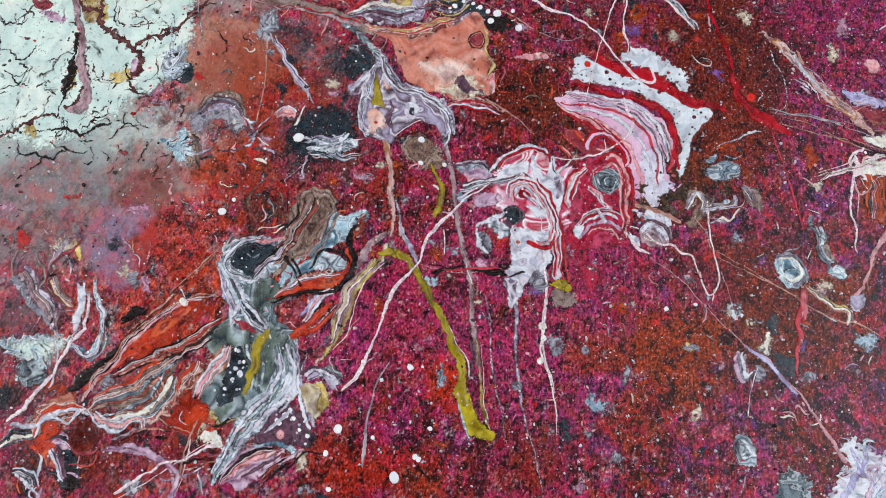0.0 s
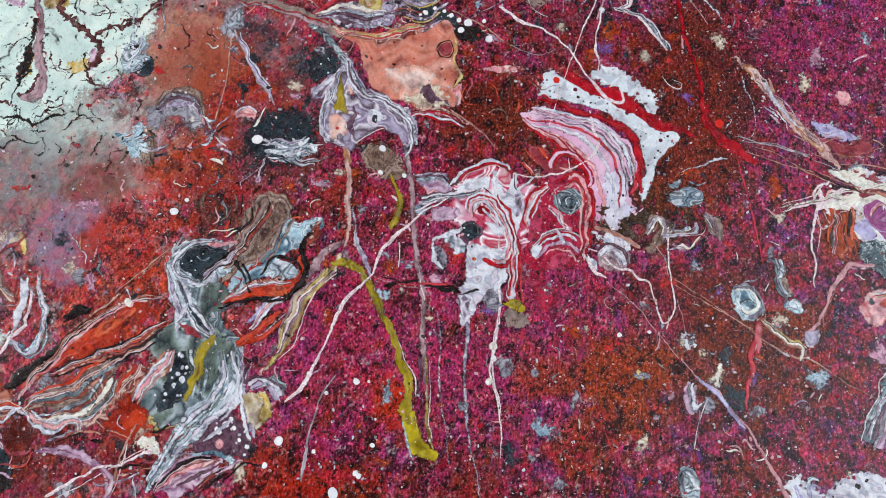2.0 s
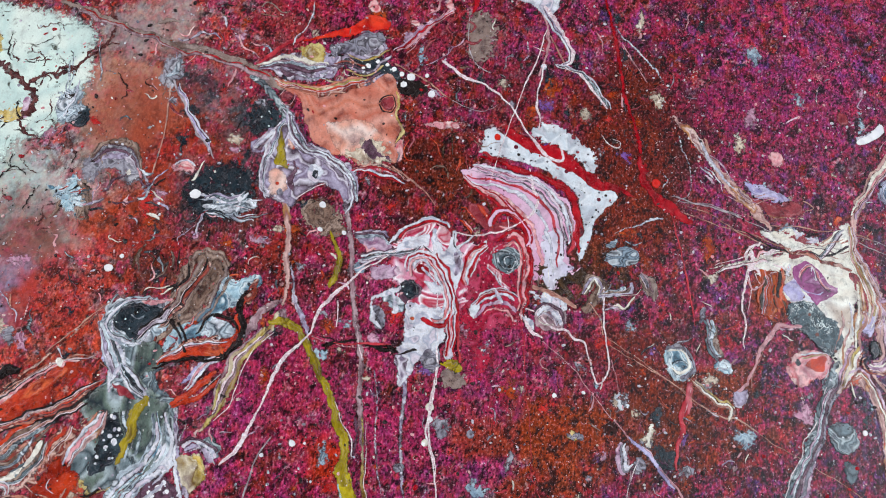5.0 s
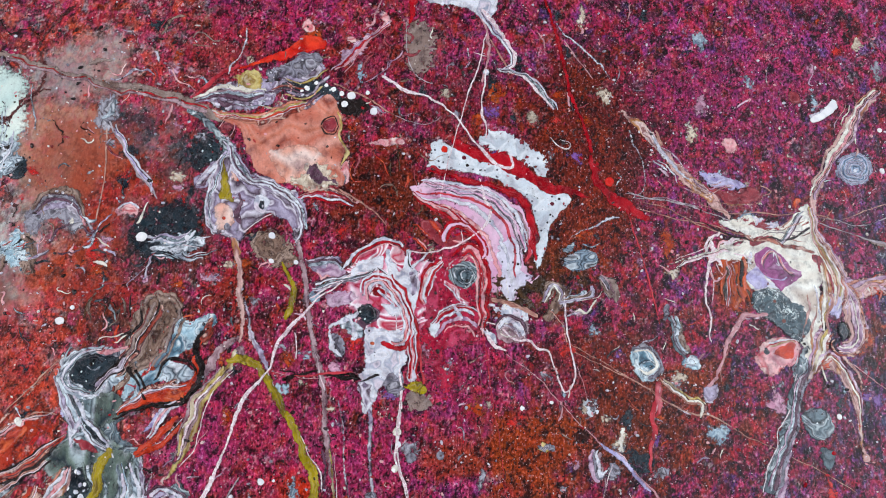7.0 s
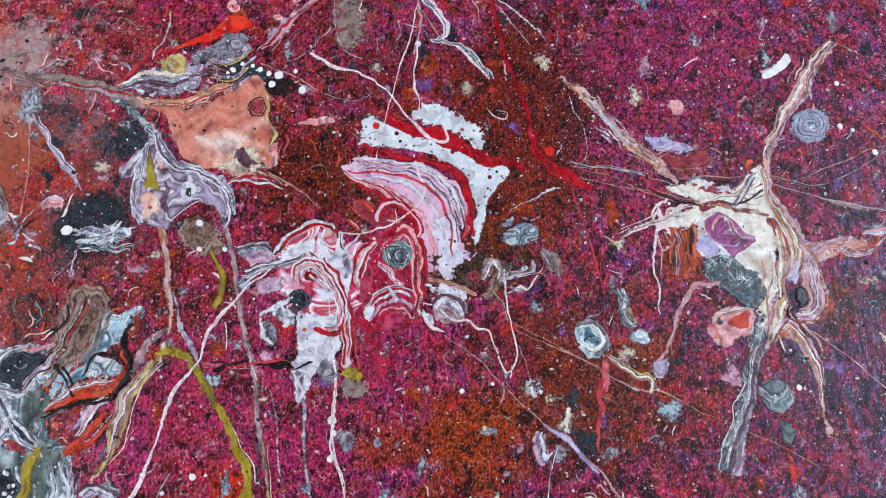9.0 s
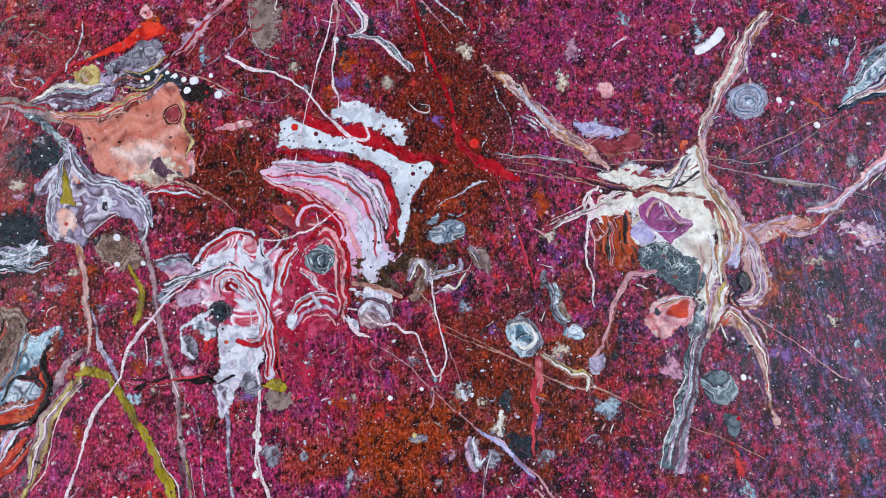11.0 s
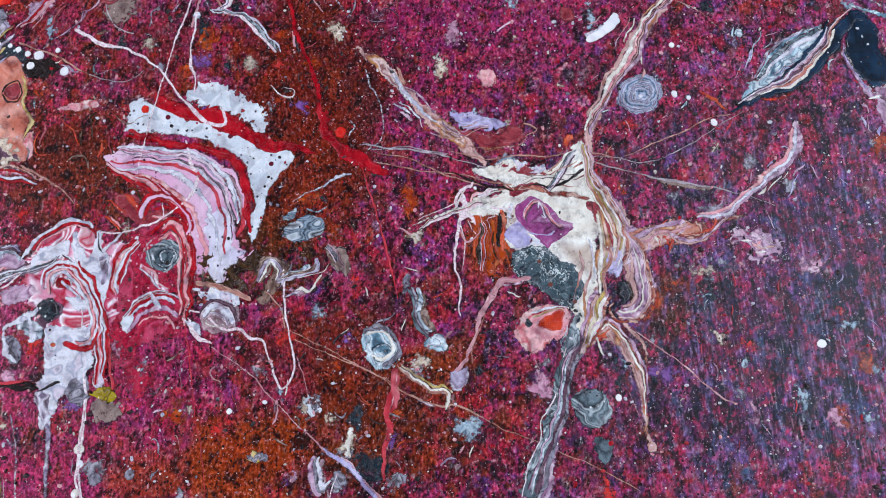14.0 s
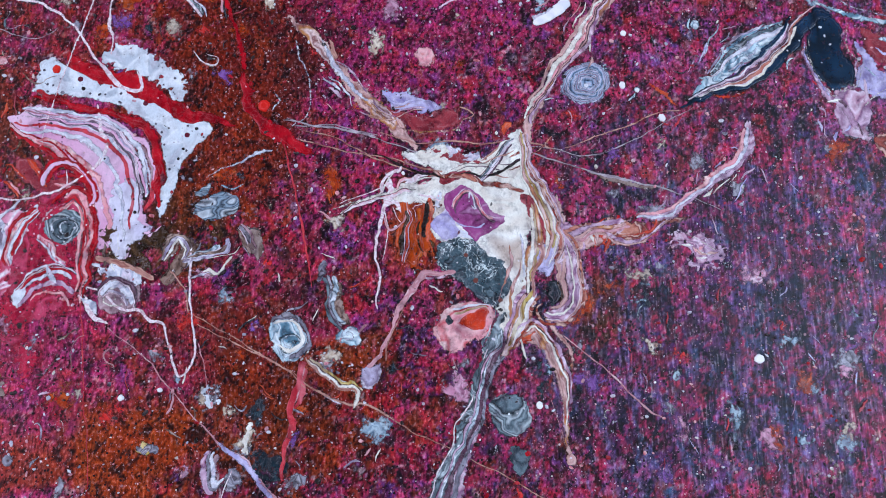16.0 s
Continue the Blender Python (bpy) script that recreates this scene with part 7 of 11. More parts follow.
strand("paint_thread", "white hooked squirt of paint", THREAD_WHITE, 0.5, [(88.9, -50.2, 1.92), (92.1, -55.9, 2.22), (97.6, -59.2, 0.95)])
strand("paint_thread", "", THREAD_WHITE, 0.5, [(88.5, -47.9, 0.80), (95.6, -50.0, 0.96), (101.0, -54.9, 1.43), (106.5, -55.4, 1.11), (109.7, -58.3, 1.10), (114.1, -59.7, 0.94), (117.0, -67.6, 0.93), (118.5, -72.5, 1.24), (120.5, -74.6, 0.92), (123.8, -70.7, 1.08), (123.3, -62.8, 0.94), (121.6, -53.7, 0.95), (121.0, -44.4, 1.12), (121.2, -36.1, 0.97)])
strand("paint_thread", "long pink thread crossing the rust ground", THREAD_PINK, 0.4, [(97.5, -60.3, 0.47), (110.3, -70.1, 0.62), (120.6, -81.9, 0.61), (128.6, -90.3, 0.75), (134.7, -95.4, 1.04), (140.7, -99.4, 1.78), (145.5, -105.5, 1.76), (152.3, -111.5, 1.31), (156.7, -119.5, 1.58), (162.0, -128.3, 2.27), (165.4, -135.1, 2.52)])
strand("paint_thread", "long tan thread of paint", THREAD_TAN, 0.4, [(123.9, -59.4, 0.47), (136.6, -65.7, 0.62), (149.1, -72.0, 0.77), (157.2, -78.3, 0.61)])
strand("paint_thread", "", THREAD_PINK, 0.35, [(124.7, -65.0, 0.47), (127.5, -73.9, 0.46), (128.8, -80.5, 0.46)])
pool("paint_pool", "", DRAB, 0.34, 0.8, [(111.3, -45.9), (117.4, -36.2), (120.9, -32.5), (122.5, -36.1), (119.3, -42.1), (115.7, -46.9)])
strand("paint_run", "", LILAC, 0.44, [(118.3, -41.0, 1.27), (125.0, -39.5, 2.12), (130.7, -37.0, 2.55), (132.1, -33.4, 1.92)])
strand("paint_thread", "", THREAD_TAN, 0.4, [(114.8, -43.4, 0.80), (118.0, -46.9, 0.80), (120.4, -51.4, 0.79), (121.0, -56.0, 0.63)])
pool("paint_pool", "", TAUPE, 0.3, 0.8, [(135.6, -30.8), (140.1, -30.7), (143.0, -36.6), (140.6, -39.5), (136.8, -35.6)])
pool("paint_pool", "striped slate and blue cell", ZEBRA, 0.5, 0.4, [(120.8, -23.1), (124.3, -19.6), (131.2, -18.9), (134.4, -21.9), (132.0, -26.5), (126.2, -28.1), (121.8, -26.7)])
pool("paint_pool", "", ZEBRA, 0.46, 0.5, [(119.8, -18.4), (124.5, -16.1), (125.5, -18.0), (122.0, -20.3)])
strand("paint_thread", "", SKYBLUE, 0.5, [(129.0, -16.6, 0.81), (132.4, -17.7, 1.29), (136.3, -16.6, 0.81)])

# cells right of the drips
pool("paint_cell", "round pale blue and cream marbled cell", SKYBLUE, 0.46, 0.7, [(145.9, -67.2), (146.5, -61.1), (149.6, -57.8), (154.0, -59.8), (157.4, -63.4), (157.6, -68.7), (154.5, -71.1), (149.3, -70.8)])
strand("paint_thread", "", CREAM, 0.55, [(147.8, -59.4, 0.74), (152.2, -57.9, 0.99), (156.6, -61.3, 1.11), (158.0, -67.0, 0.98), (155.8, -70.6, 0.85)])
strand("paint_thread", "", INK, 0.56, [(147.6, -66.4, 0.49), (151.1, -68.3, 0.61), (155.5, -67.2, 0.61)])
pool("paint_cell", "grey cell", GREYCELL, 0.4, 0.8, [(158.9, -42.2), (162.6, -41.4), (164.3, -44.3), (163.3, -46.9), (159.7, -46.7)])
pool("paint_cell", "olive-grey marbled cell", DRAB, 0.4, 0.8, [(163.2, -48.7), (167.7, -48.1), (168.8, -52.6), (170.8, -58.9), (168.1, -59.6), (163.8, -55.9)])
pool("paint_cell", "pale blue cell with white flecks", SKYBLUE, 0.46, 0.7, [(165.3, -63.0), (169.0, -60.6), (173.0, -61.6), (172.2, -66.0), (168.7, -66.7), (165.8, -65.3)])
pool("paint_pool", "red trickle from a cell", THREAD_RED, 0.4, 0.6, [(154.4, -77.1), (156.3, -72.0), (158.1, -70.4), (157.3, -77.2), (155.1, -82.2), (153.7, -87.2), (152.5, -95.4), (153.6, -85.5)])
strand("paint_run", "", THREAD_PINK, 0.4, [(156.3, -72.0, 1.91), (154.8, -78.8, 1.42), (153.3, -85.5, 0.94), (152.7, -92.9, 1.55), (153.0, -95.4, 0.62)])
strand("paint_run", "cream and tan streak with knots", CREAM, 0.38, [(158.1, -69.6, 0.80), (164.0, -75.0, 1.43), (169.9, -78.7, 1.89), (172.5, -79.7, 2.20), (172.4, -83.1, 1.57), (171.4, -84.7, 0.94)])
strand("paint_thread", "long tan thread of paint", THREAD_TAN, 0.38, [(122.0, -56.3, 0.50), (134.5, -63.1, 0.62), (146.7, -70.7, 0.61), (155.3, -75.4, 0.60), (160.4, -79.9, 0.96), (170.6, -83.8, 1.07), (174.1, -83.2, 1.07), (180.8, -86.8, 0.83), (190.7, -92.3, 0.59), (207.1, -100.5, 0.58), (220.0, -106.7, 0.57), (227.9, -111.9, 0.45)])
pool("paint_cell", "pale speckled bloom", BLOOM_CREAM, 0.34, 1.2, [(143.3, -91.2), (142.9, -93.3), (140.6, -94.8), (137.8, -94.8), (136.1, -93.3), (136.5, -91.2), (138.8, -89.7), (141.6, -89.7)])
pool("paint_cell", "pale speckled bloom", BLOOM_CREAM, 0.34, 1.2, [(131.0, -80.1), (130.3, -81.8), (128.6, -82.4), (126.8, -81.6), (126.1, -79.9), (126.8, -78.2), (128.6, -77.6), (130.3, -78.4)])
pool("paint_cell", "pale speckled bloom", BLOOM_CREAM, 0.34, 1.2, [(137.2, -85.5), (136.6, -86.6), (135.1, -87.1), (133.6, -86.5), (133.1, -85.3), (133.7, -84.1), (135.1, -83.7), (136.6, -84.3)])
pool("paint_cell", "pale speckled bloom", BLOOM_CREAM, 0.34, 1.2, [(168.1, -69.2), (166.9, -70.9), (164.1, -71.4), (161.5, -70.6), (160.4, -68.8), (161.6, -67.2), (164.3, -66.6), (167.0, -67.4)])
strand("paint_run", "pale violet run", PERIWINKLE, 0.46, [(132.5, -93.6, 0.93), (136.7, -97.1, 2.16), (141.8, -101.4, 2.14), (145.9, -106.4, 2.12), (150.9, -111.5, 1.50)])
strand("paint_run", "", MAUVE, 0.36, [(132.5, -96.9, 1.85), (130.7, -101.7, 2.45), (132.4, -107.4, 1.82)])
pool("paint_cell", "blue-grey cell", GREYCELL, 0.36, 0.6, [(158.5, -104.9), (157.8, -106.3), (156.1, -106.7), (154.4, -106.1), (153.8, -104.7), (154.5, -103.4), (156.2, -102.9), (157.9, -103.5)])
pool("paint_cell", "blue-grey cell", GREYCELL, 0.36, 0.6, [(115.5, -95.2), (114.7, -96.8), (112.7, -97.4), (110.8, -96.6), (110.0, -94.9), (110.7, -93.4), (112.7, -92.8), (114.6, -93.5)])
pool("paint_cell", "blue-grey cell", GREYCELL, 0.36, 0.6, [(139.0, -103.7), (138.3, -105.2), (136.6, -105.8), (135.0, -105.1), (134.3, -103.5), (135.0, -101.9), (136.7, -101.3), (138.4, -102.0)])
pool("paint_cell", "silver ringed cell", SILVER, 0.44, 0.8, [(125.0, -132.9), (127.4, -127.8), (131.5, -127.6), (134.6, -132.5), (132.9, -137.5), (127.8, -137.7)])
drop("paint_drop", "", SLATE, 128.6, -131.4, 1.64)
pool("paint_pool", "white marbled corner splash", WHITE, 0.42, 1.4, [(165.0, -129.2), (169.4, -125.0), (173.1, -128.8), (179.0, -130.5), (196.1, -121.8), (206.6, -133.2), (202.9, -160.1), (159.8, -162.1), (158.2, -147.1), (164.0, -139.1)])
strand("paint_run", "", PERIWINKLE, 0.5, [(168.0, -129.0, 1.49), (170.2, -136.8, 2.94), (165.4, -144.8, 2.91), (162.7, -152.6, 2.16)])
strand("paint_run", "", LAVENDER, 0.5, [(178.7, -132.5, 2.22), (174.9, -140.5, 1.83), (170.8, -150.3, 2.16)])
strand("paint_thread", "", PLUM, 0.54, [(171.2, -146.5, 0.41), (176.9, -140.4, 0.56), (182.5, -134.3, 0.42)])
pool("paint_cell", "small yellowish blot", YELLOW, 0.34, 1.0, [(110.3, -96.4), (112.5, -93.1), (115.6, -96.2), (113.4, -98.0)])
pool("paint_cell", "", BLOOM_CREAM, 0.34, 1.2, [(110.2, -120.4), (113.6, -116.2), (116.1, -119.2), (113.9, -122.9), (111.2, -123.1)])
pool("paint_cell", "grey speckled bloom", BLOOM_GREY, 0.34, 1.4, [(88.7, -106.8), (88.0, -109.5), (86.5, -110.7), (85.0, -109.6), (84.5, -107.0), (85.1, -104.3), (86.7, -103.1), (88.1, -104.1)])
pool("paint_cell", "grey speckled bloom", BLOOM_GREY, 0.34, 1.4, [(139.1, -104.7), (138.0, -107.2), (135.9, -108.2), (133.9, -107.3), (133.2, -105.0), (134.2, -102.6), (136.4, -101.5), (138.4, -102.4)])
pool("paint_cell", "grey speckled bloom", BLOOM_GREY, 0.34, 1.4, [(132.2, -80.3), (131.2, -82.2), (129.1, -83.1), (127.0, -82.4), (126.2, -80.6), (127.2, -78.7), (129.4, -77.8), (131.5, -78.5)])
pool("paint_cell", "grey speckled bloom", BLOOM_GREY, 0.34, 1.4, [(157.2, -105.0), (156.0, -107.2), (153.6, -108.1), (151.3, -107.4), (150.5, -105.3), (151.6, -103.2), (154.1, -102.2), (156.4, -103.0)])
pool("paint_cell", "grey speckled bloom", BLOOM_GREY, 0.34, 1.4, [(-67.3, -38.8), (-67.3, -38.8), (-67.4, -38.9), (-67.4, -38.9), (-67.5, -38.8), (-67.5, -38.7), (-67.4, -38.6), (-67.3, -38.7)])
pool("paint_cell", "grey speckled bloom", BLOOM_GREY, 0.34, 1.4, [(74.5, -127.1), (73.9, -129.1), (72.6, -130.0), (71.3, -129.2), (70.7, -127.2), (71.3, -125.2), (72.6, -124.3), (74.0, -125.1)])
pool("paint_cell", "grey speckled bloom", BLOOM_GREY, 0.34, 1.4, [(119.9, -110.8), (119.3, -112.1), (117.9, -112.7), (116.6, -112.2), (116.1, -110.9), (116.7, -109.6), (118.1, -109.0), (119.4, -109.5)])
strand("paint_thread", "", MAUVE, 0.36, [(132.1, -101.9, 1.48), (133.7, -110.2, 1.32), (131.3, -120.6, 0.72), (129.5, -126.7, 0.57)])
strand("paint_thread", "", THREAD_WHITE, 0.34, [(136.3, -101.7, 0.59), (133.7, -110.2, 0.58), (132.0, -120.5, 0.43)])
strand("paint_thread", "", LILAC, 0.34, [(129.8, -138.6, 1.40), (127.1, -148.5, 1.11)])
pool("paint_pool", "", SLATE, 0.3, 1.4, [(143.0, -138.0), (149.9, -139.7), (153.2, -147.3), (144.6, -155.3), (139.2, -147.9)])

# lines drawn through the chevron
strand("paint_streak", "white line through the chevron", WHITE, 0.66, [(63.5, 10.2, 0.87), (76.9, 9.3, 1.30), (90.7, 5.5, 1.30), (99.8, -0.2, 1.29), (104.6, -9.2, 1.28), (105.7, -20.8, 0.84)])
strand("paint_streak", "red line through the chevron", THREAD_RED, 0.68, [(62.0, 4.9, 0.65), (74.6, 3.8, 0.86), (88.3, -0.2, 1.07), (97.4, -7.3, 1.07), (101.2, -18.5, 0.84), (102.5, -29.9, 0.62)])
strand("paint_streak", "white line through the chevron", WHITE, 0.66, [(64.3, 3.0, 0.86), (76.9, 1.2, 1.50), (88.3, -3.6, 1.71), (95.5, -11.5, 1.70), (98.8, -23.1, 1.47), (100.2, -33.4, 1.04)])
strand("paint_streak", "pink line through the chevron", PINK, 0.66, [(67.7, 0.6, 1.07), (79.1, -3.3, 1.71), (88.2, -9.2, 1.91), (93.1, -18.5, 2.10), (95.1, -30.0, 1.66)])
strand("paint_streak", "grey line through the chevron", BANDS, 0.7, [(65.4, 8.8, 0.65), (79.2, 7.4, 0.87), (93.0, 3.1, 1.08), (100.9, -4.5, 1.07), (103.5, -16.2, 0.85)])
strand("paint_streak", "dark line through the chevron", PLUM, 0.7, [(70.0, 5.9, 0.43), (83.8, 3.8, 0.65), (96.3, -2.6, 0.64), (102.3, -12.7, 0.64), (104.2, -25.4, 0.42)])
strand("paint_run", "glossy red curl beside the chevron", CRIMSON, 0.6, [(74.5, -9.2, 1.70), (83.6, -11.1, 2.54), (88.5, -18.5, 2.95), (90.6, -30.0, 2.49), (91.1, -41.2, 1.84)])
strand("paint_run", "pink curl beside the chevron", PINK, 0.6, [(76.8, -15.1, 1.27), (84.7, -18.5, 2.10), (87.9, -27.7, 2.50), (88.9, -39.0, 1.85)])
strand("paint_run", "red trickle", THREAD_RED, 0.5, [(63.4, -54.5, 1.61), (64.6, -63.1, 1.19), (65.7, -71.7, 0.99)])

# cream shape with cells
pool("paint_pool", "cream body of poured paint", CREAM, 0.36, 1.1, [(190.6, -6.4), (198.1, -4.9), (204.3, -9.2), (210.6, -11.5), (218.4, -6.1), (222.3, -3.4), (225.4, -10.4), (226.3, -20.0), (223.7, -29.2), (221.9, -38.4), (221.1, -47.4), (219.3, -58.0), (215.1, -66.5), (212.6, -64.6), (214.4, -54.2), (211.4, -46.8), (206.2, -44.8), (199.3, -42.6), (196.2, -35.1), (194.8, -27.6), (197.0, -22.1), (189.7, -22.6), (182.4, -23.1), (178.8, -21.0), (184.5, -17.6), (191.8, -17.1), (195.7, -14.4), (192.3, -10.4)])
strand("paint_run", "pale arm of paint", CREAM, 0.4, [(164.0, -24.9, 0.68), (171.4, -22.5, 0.85), (178.9, -20.1, 1.71), (186.3, -18.1, 2.40), (193.7, -17.2, 2.74)])
strand("paint_thread", "branching white thread", THREAD_WHITE, 0.46, [(180.1, -13.5, 0.53), (181.7, -17.4, 1.17), (179.7, -21.1, 0.78), (180.4, -26.8, 0.64), (181.0, -32.4, 0.51), (179.3, -41.5, 0.38)])
strand("paint_thread", "", THREAD_WHITE, 0.46, [(182.3, -24.1, 0.39), (183.9, -27.9, 0.39), (188.2, -31.9, 0.38), (189.4, -27.3, 0.39), (188.7, -24.4, 0.39), (191.5, -23.3, 0.39)])
strand("paint_thread", "", THREAD_WHITE, 0.4, [(165.9, -23.1, 0.39), (173.4, -20.3, 0.52), (179.9, -17.3, 0.65)])
pool("paint_pool", "amber-orange flame of ground paint", AMBER, 0.3, 1.0, [(184.2, -22.3), (189.7, -23.2), (195.5, -22.4), (195.5, -31.3), (192.3, -38.5), (188.4, -43.8), (186.0, -40.0), (185.1, -32.6)])
pool("paint_cell", "white rim of an orchid cell", WHITE, 0.48, 0.3, [(193.8, -29.4), (194.8, -22.0), (200.1, -17.5), (207.3, -18.0), (213.4, -22.1), (218.5, -26.1), (218.5, -29.9), (214.4, -32.4), (209.6, -35.8), (201.5, -35.4), (196.2, -34.7)])
pool("paint_cell", "orchid-purple marbled cell", ORCHID, 0.6, 0.3, [(196.7, -26.8), (198.6, -20.3), (203.6, -18.7), (209.0, -20.5), (213.2, -24.0), (217.9, -28.5), (213.5, -31.4), (209.7, -34.4), (205.4, -31.9), (201.7, -32.6)])
pool("paint_cell", "pale violet edge of a cell", PERIWINKLE, 0.58, 0.3, [(194.4, -29.4), (196.1, -24.9), (199.4, -26.9), (201.0, -30.7), (203.9, -32.7), (199.8, -34.9), (195.9, -33.2)])
strand("paint_thread", "", LAVENDER, 0.68, [(203.3, -23.4, 0.65), (204.3, -27.2, 0.77), (207.5, -28.3, 0.77), (211.9, -29.5, 0.64)])
drop("paint_drop", "", BRICK, 202.1, -32.8, 0.82)
drop("paint_drop", "", BRICK, 196.9, -24.0, 0.50)
pool("paint_cell", "dark teal cell under a white web", WEB, 0.5, 0.9, [(195.7, -36.0), (202.5, -34.5), (209.6, -35.8), (216.6, -38.1), (219.2, -44.6), (219.1, -50.9), (215.3, -53.3), (207.5, -51.1), (203.2, -49.1), (199.1, -44.4), (195.8, -40.6)])
pool("paint_cell", "coral-pink curled cell", PINK, 0.5, 0.5, [(196.2, -62.0), (199.2, -56.0), (203.8, -53.6), (209.0, -54.8), (213.2, -57.6), (211.9, -62.8), (208.2, -65.2), (204.7, -65.1), (202.7, -68.4), (198.4, -68.2), (195.6, -65.5)])
pool("paint_cell", "red core of a curled cell", SCARLET, 0.6, 0.4, [(201.6, -59.7), (205.3, -57.2), (211.5, -57.2), (211.6, -61.9), (207.5, -62.9), (203.0, -64.1)])
pool("paint_cell", "", EMBER, 0.64, 0.4, [(203.6, -56.8), (209.0, -55.3), (213.3, -56.2), (212.3, -57.9), (207.0, -57.7)])
pool("paint_cell", "dark bead", PLUM, 0.68, 0.5, [(201.8, -61.1), (201.2, -62.5), (200.0, -63.1), (198.8, -62.4), (198.3, -60.9), (199.0, -59.4), (200.2, -58.9), (201.4, -59.6)])
pool("paint_run", "slate-grey run", SLATE, 0.46, 0.5, [(214.9, -57.7), (218.7, -55.3), (217.1, -63.1), (212.9, -71.5), (209.4, -71.4), (210.0, -64.5)])
strand("paint_run", "long slate and mauve drip", SLATE, 0.46, [(216.7, -57.8, 4.20), (212.5, -66.3, 4.79), (209.2, -73.9, 4.43), (206.9, -81.4, 4.07), (204.7, -88.0, 4.96), (201.5, -96.1, 5.51), (197.6, -104.1, 6.66), (194.5, -111.9, 7.48)])
strand("paint_run", "", LAVENDER, 0.52, [(215.2, -64.8, 2.24), (211.0, -73.2, 1.58), (209.6, -79.9, 1.25), (207.2, -88.2, 2.17), (204.9, -96.3, 3.06), (201.6, -105.9, 3.92), (198.5, -113.7, 3.88)])
strand("paint_thread", "", THREAD_WHITE, 0.56, [(210.1, -67.9, 0.61), (207.7, -76.4, 0.72), (206.1, -81.4, 0.83), (201.2, -89.5, 0.59), (199.3, -96.0, 0.70), (195.0, -103.9, 0.69), (192.5, -111.8, 0.57)])
strand("paint_thread", "", THREAD_TAN, 0.5, [(207.0, -79.8, 0.48), (207.5, -84.8, 0.59), (210.1, -79.9, 0.48)])
pool("paint_pool", "sandy-pink marbled run with ochre bands", SAND, 0.44, 0.7, [(222.3, -3.4), (225.6, -7.5), (227.7, -14.4), (230.0, -19.3), (234.8, -26.1), (236.5, -35.5), (236.5, -44.6), (232.6, -48.0), (229.6, -42.4), (225.9, -44.0), (222.6, -51.0), (224.6, -58.2), (227.4, -65.4), (216.7, -68.3), (213.8, -71.6), (214.3, -64.7), (218.4, -57.9), (221.1, -47.4), (223.0, -36.6), (225.4, -25.6), (224.8, -16.1)])
pool("paint_pool", "rust tongue in the sandy run", EMBER, 0.54, 0.5, [(221.6, -21.6), (225.1, -23.7), (228.1, -29.5), (230.1, -37.0), (231.2, -40.7), (228.2, -38.7), (225.1, -33.0), (222.8, -29.2)])
strand("paint_run", "ochre band", OCHRE, 0.54, [(222.8, -8.3, 1.21), (224.6, -14.2, 1.54), (224.7, -21.8, 1.36), (222.8, -29.2, 1.01)])
pool("paint_pool", "lavender pink marbled pool", LAVENDER, 0.5, 0.6, [(230.5, -33.3), (235.4, -29.0), (238.5, -33.8), (238.4, -42.9), (241.4, -48.5), (239.7, -56.4), (234.8, -60.6), (229.6, -60.3), (228.2, -56.7), (234.5, -55.2), (236.7, -50.9), (233.7, -46.3), (231.4, -42.5)])
pool("paint_pool", "", PERIWINKLE, 0.56, 0.5, [(225.7, -36.7), (230.3, -35.2), (231.2, -40.7), (228.9, -46.0), (225.9, -44.0), (224.8, -40.3)])
pool("paint_cell", "dark umber cell", UMBER, 0.6, 0.5, [(233.7, -50.1), (233.7, -52.7), (232.7, -54.0), (231.1, -53.5), (229.9, -51.2), (229.8, -48.6), (230.9, -47.2), (232.5, -47.8)])
pool("paint_cell", "dark umber cell", UMBER, 0.6, 0.5, [(226.0, -63.6), (225.9, -63.7), (225.8, -63.7), (225.7, -63.7), (225.6, -63.6), (225.7, -63.4), (225.8, -63.4), (225.9, -63.5)])
pool("paint_pool", "", EMBER, 0.5, 0.7, [(215.5, -61.3), (220.9, -59.8), (225.1, -61.8), (223.8, -66.1), (218.5, -66.7), (214.3, -65.6)])
strand("paint_run", "forked sandy-pink drip", SAND, 0.5, [(224.1, -63.5, 3.52), (227.9, -68.9, 3.50), (230.8, -74.2, 3.15), (232.4, -81.1, 2.19), (232.5, -87.8, 1.86), (232.2, -94.4, 1.84), (233.4, -99.3, 2.13)])
strand("paint_thread", "", LAVENDER, 0.56, [(224.8, -65.3, 0.73), (229.1, -74.1, 0.84), (231.7, -82.7, 0.71), (231.7, -91.0, 0.94), (232.6, -95.2, 0.81)])
drop("paint_drop", "tan bead at the end of a drip", SAND, 233.7, -99.3, 1.64)
strand("paint_run", "", SAND, 0.46, [(228.0, -58.4, 1.61), (231.9, -63.9, 1.92), (234.8, -69.2, 1.43), (234.6, -76.1, 0.63)])
strand("paint_thread", "thin pink thread of paint", THREAD_PINK, 0.42, [(232.7, -63.9, 0.61), (240.6, -71.3, 0.60), (246.9, -76.7, 0.84), (252.3, -82.1, 0.71), (256.8, -86.5, 0.94), (260.8, -88.8, 0.47)])
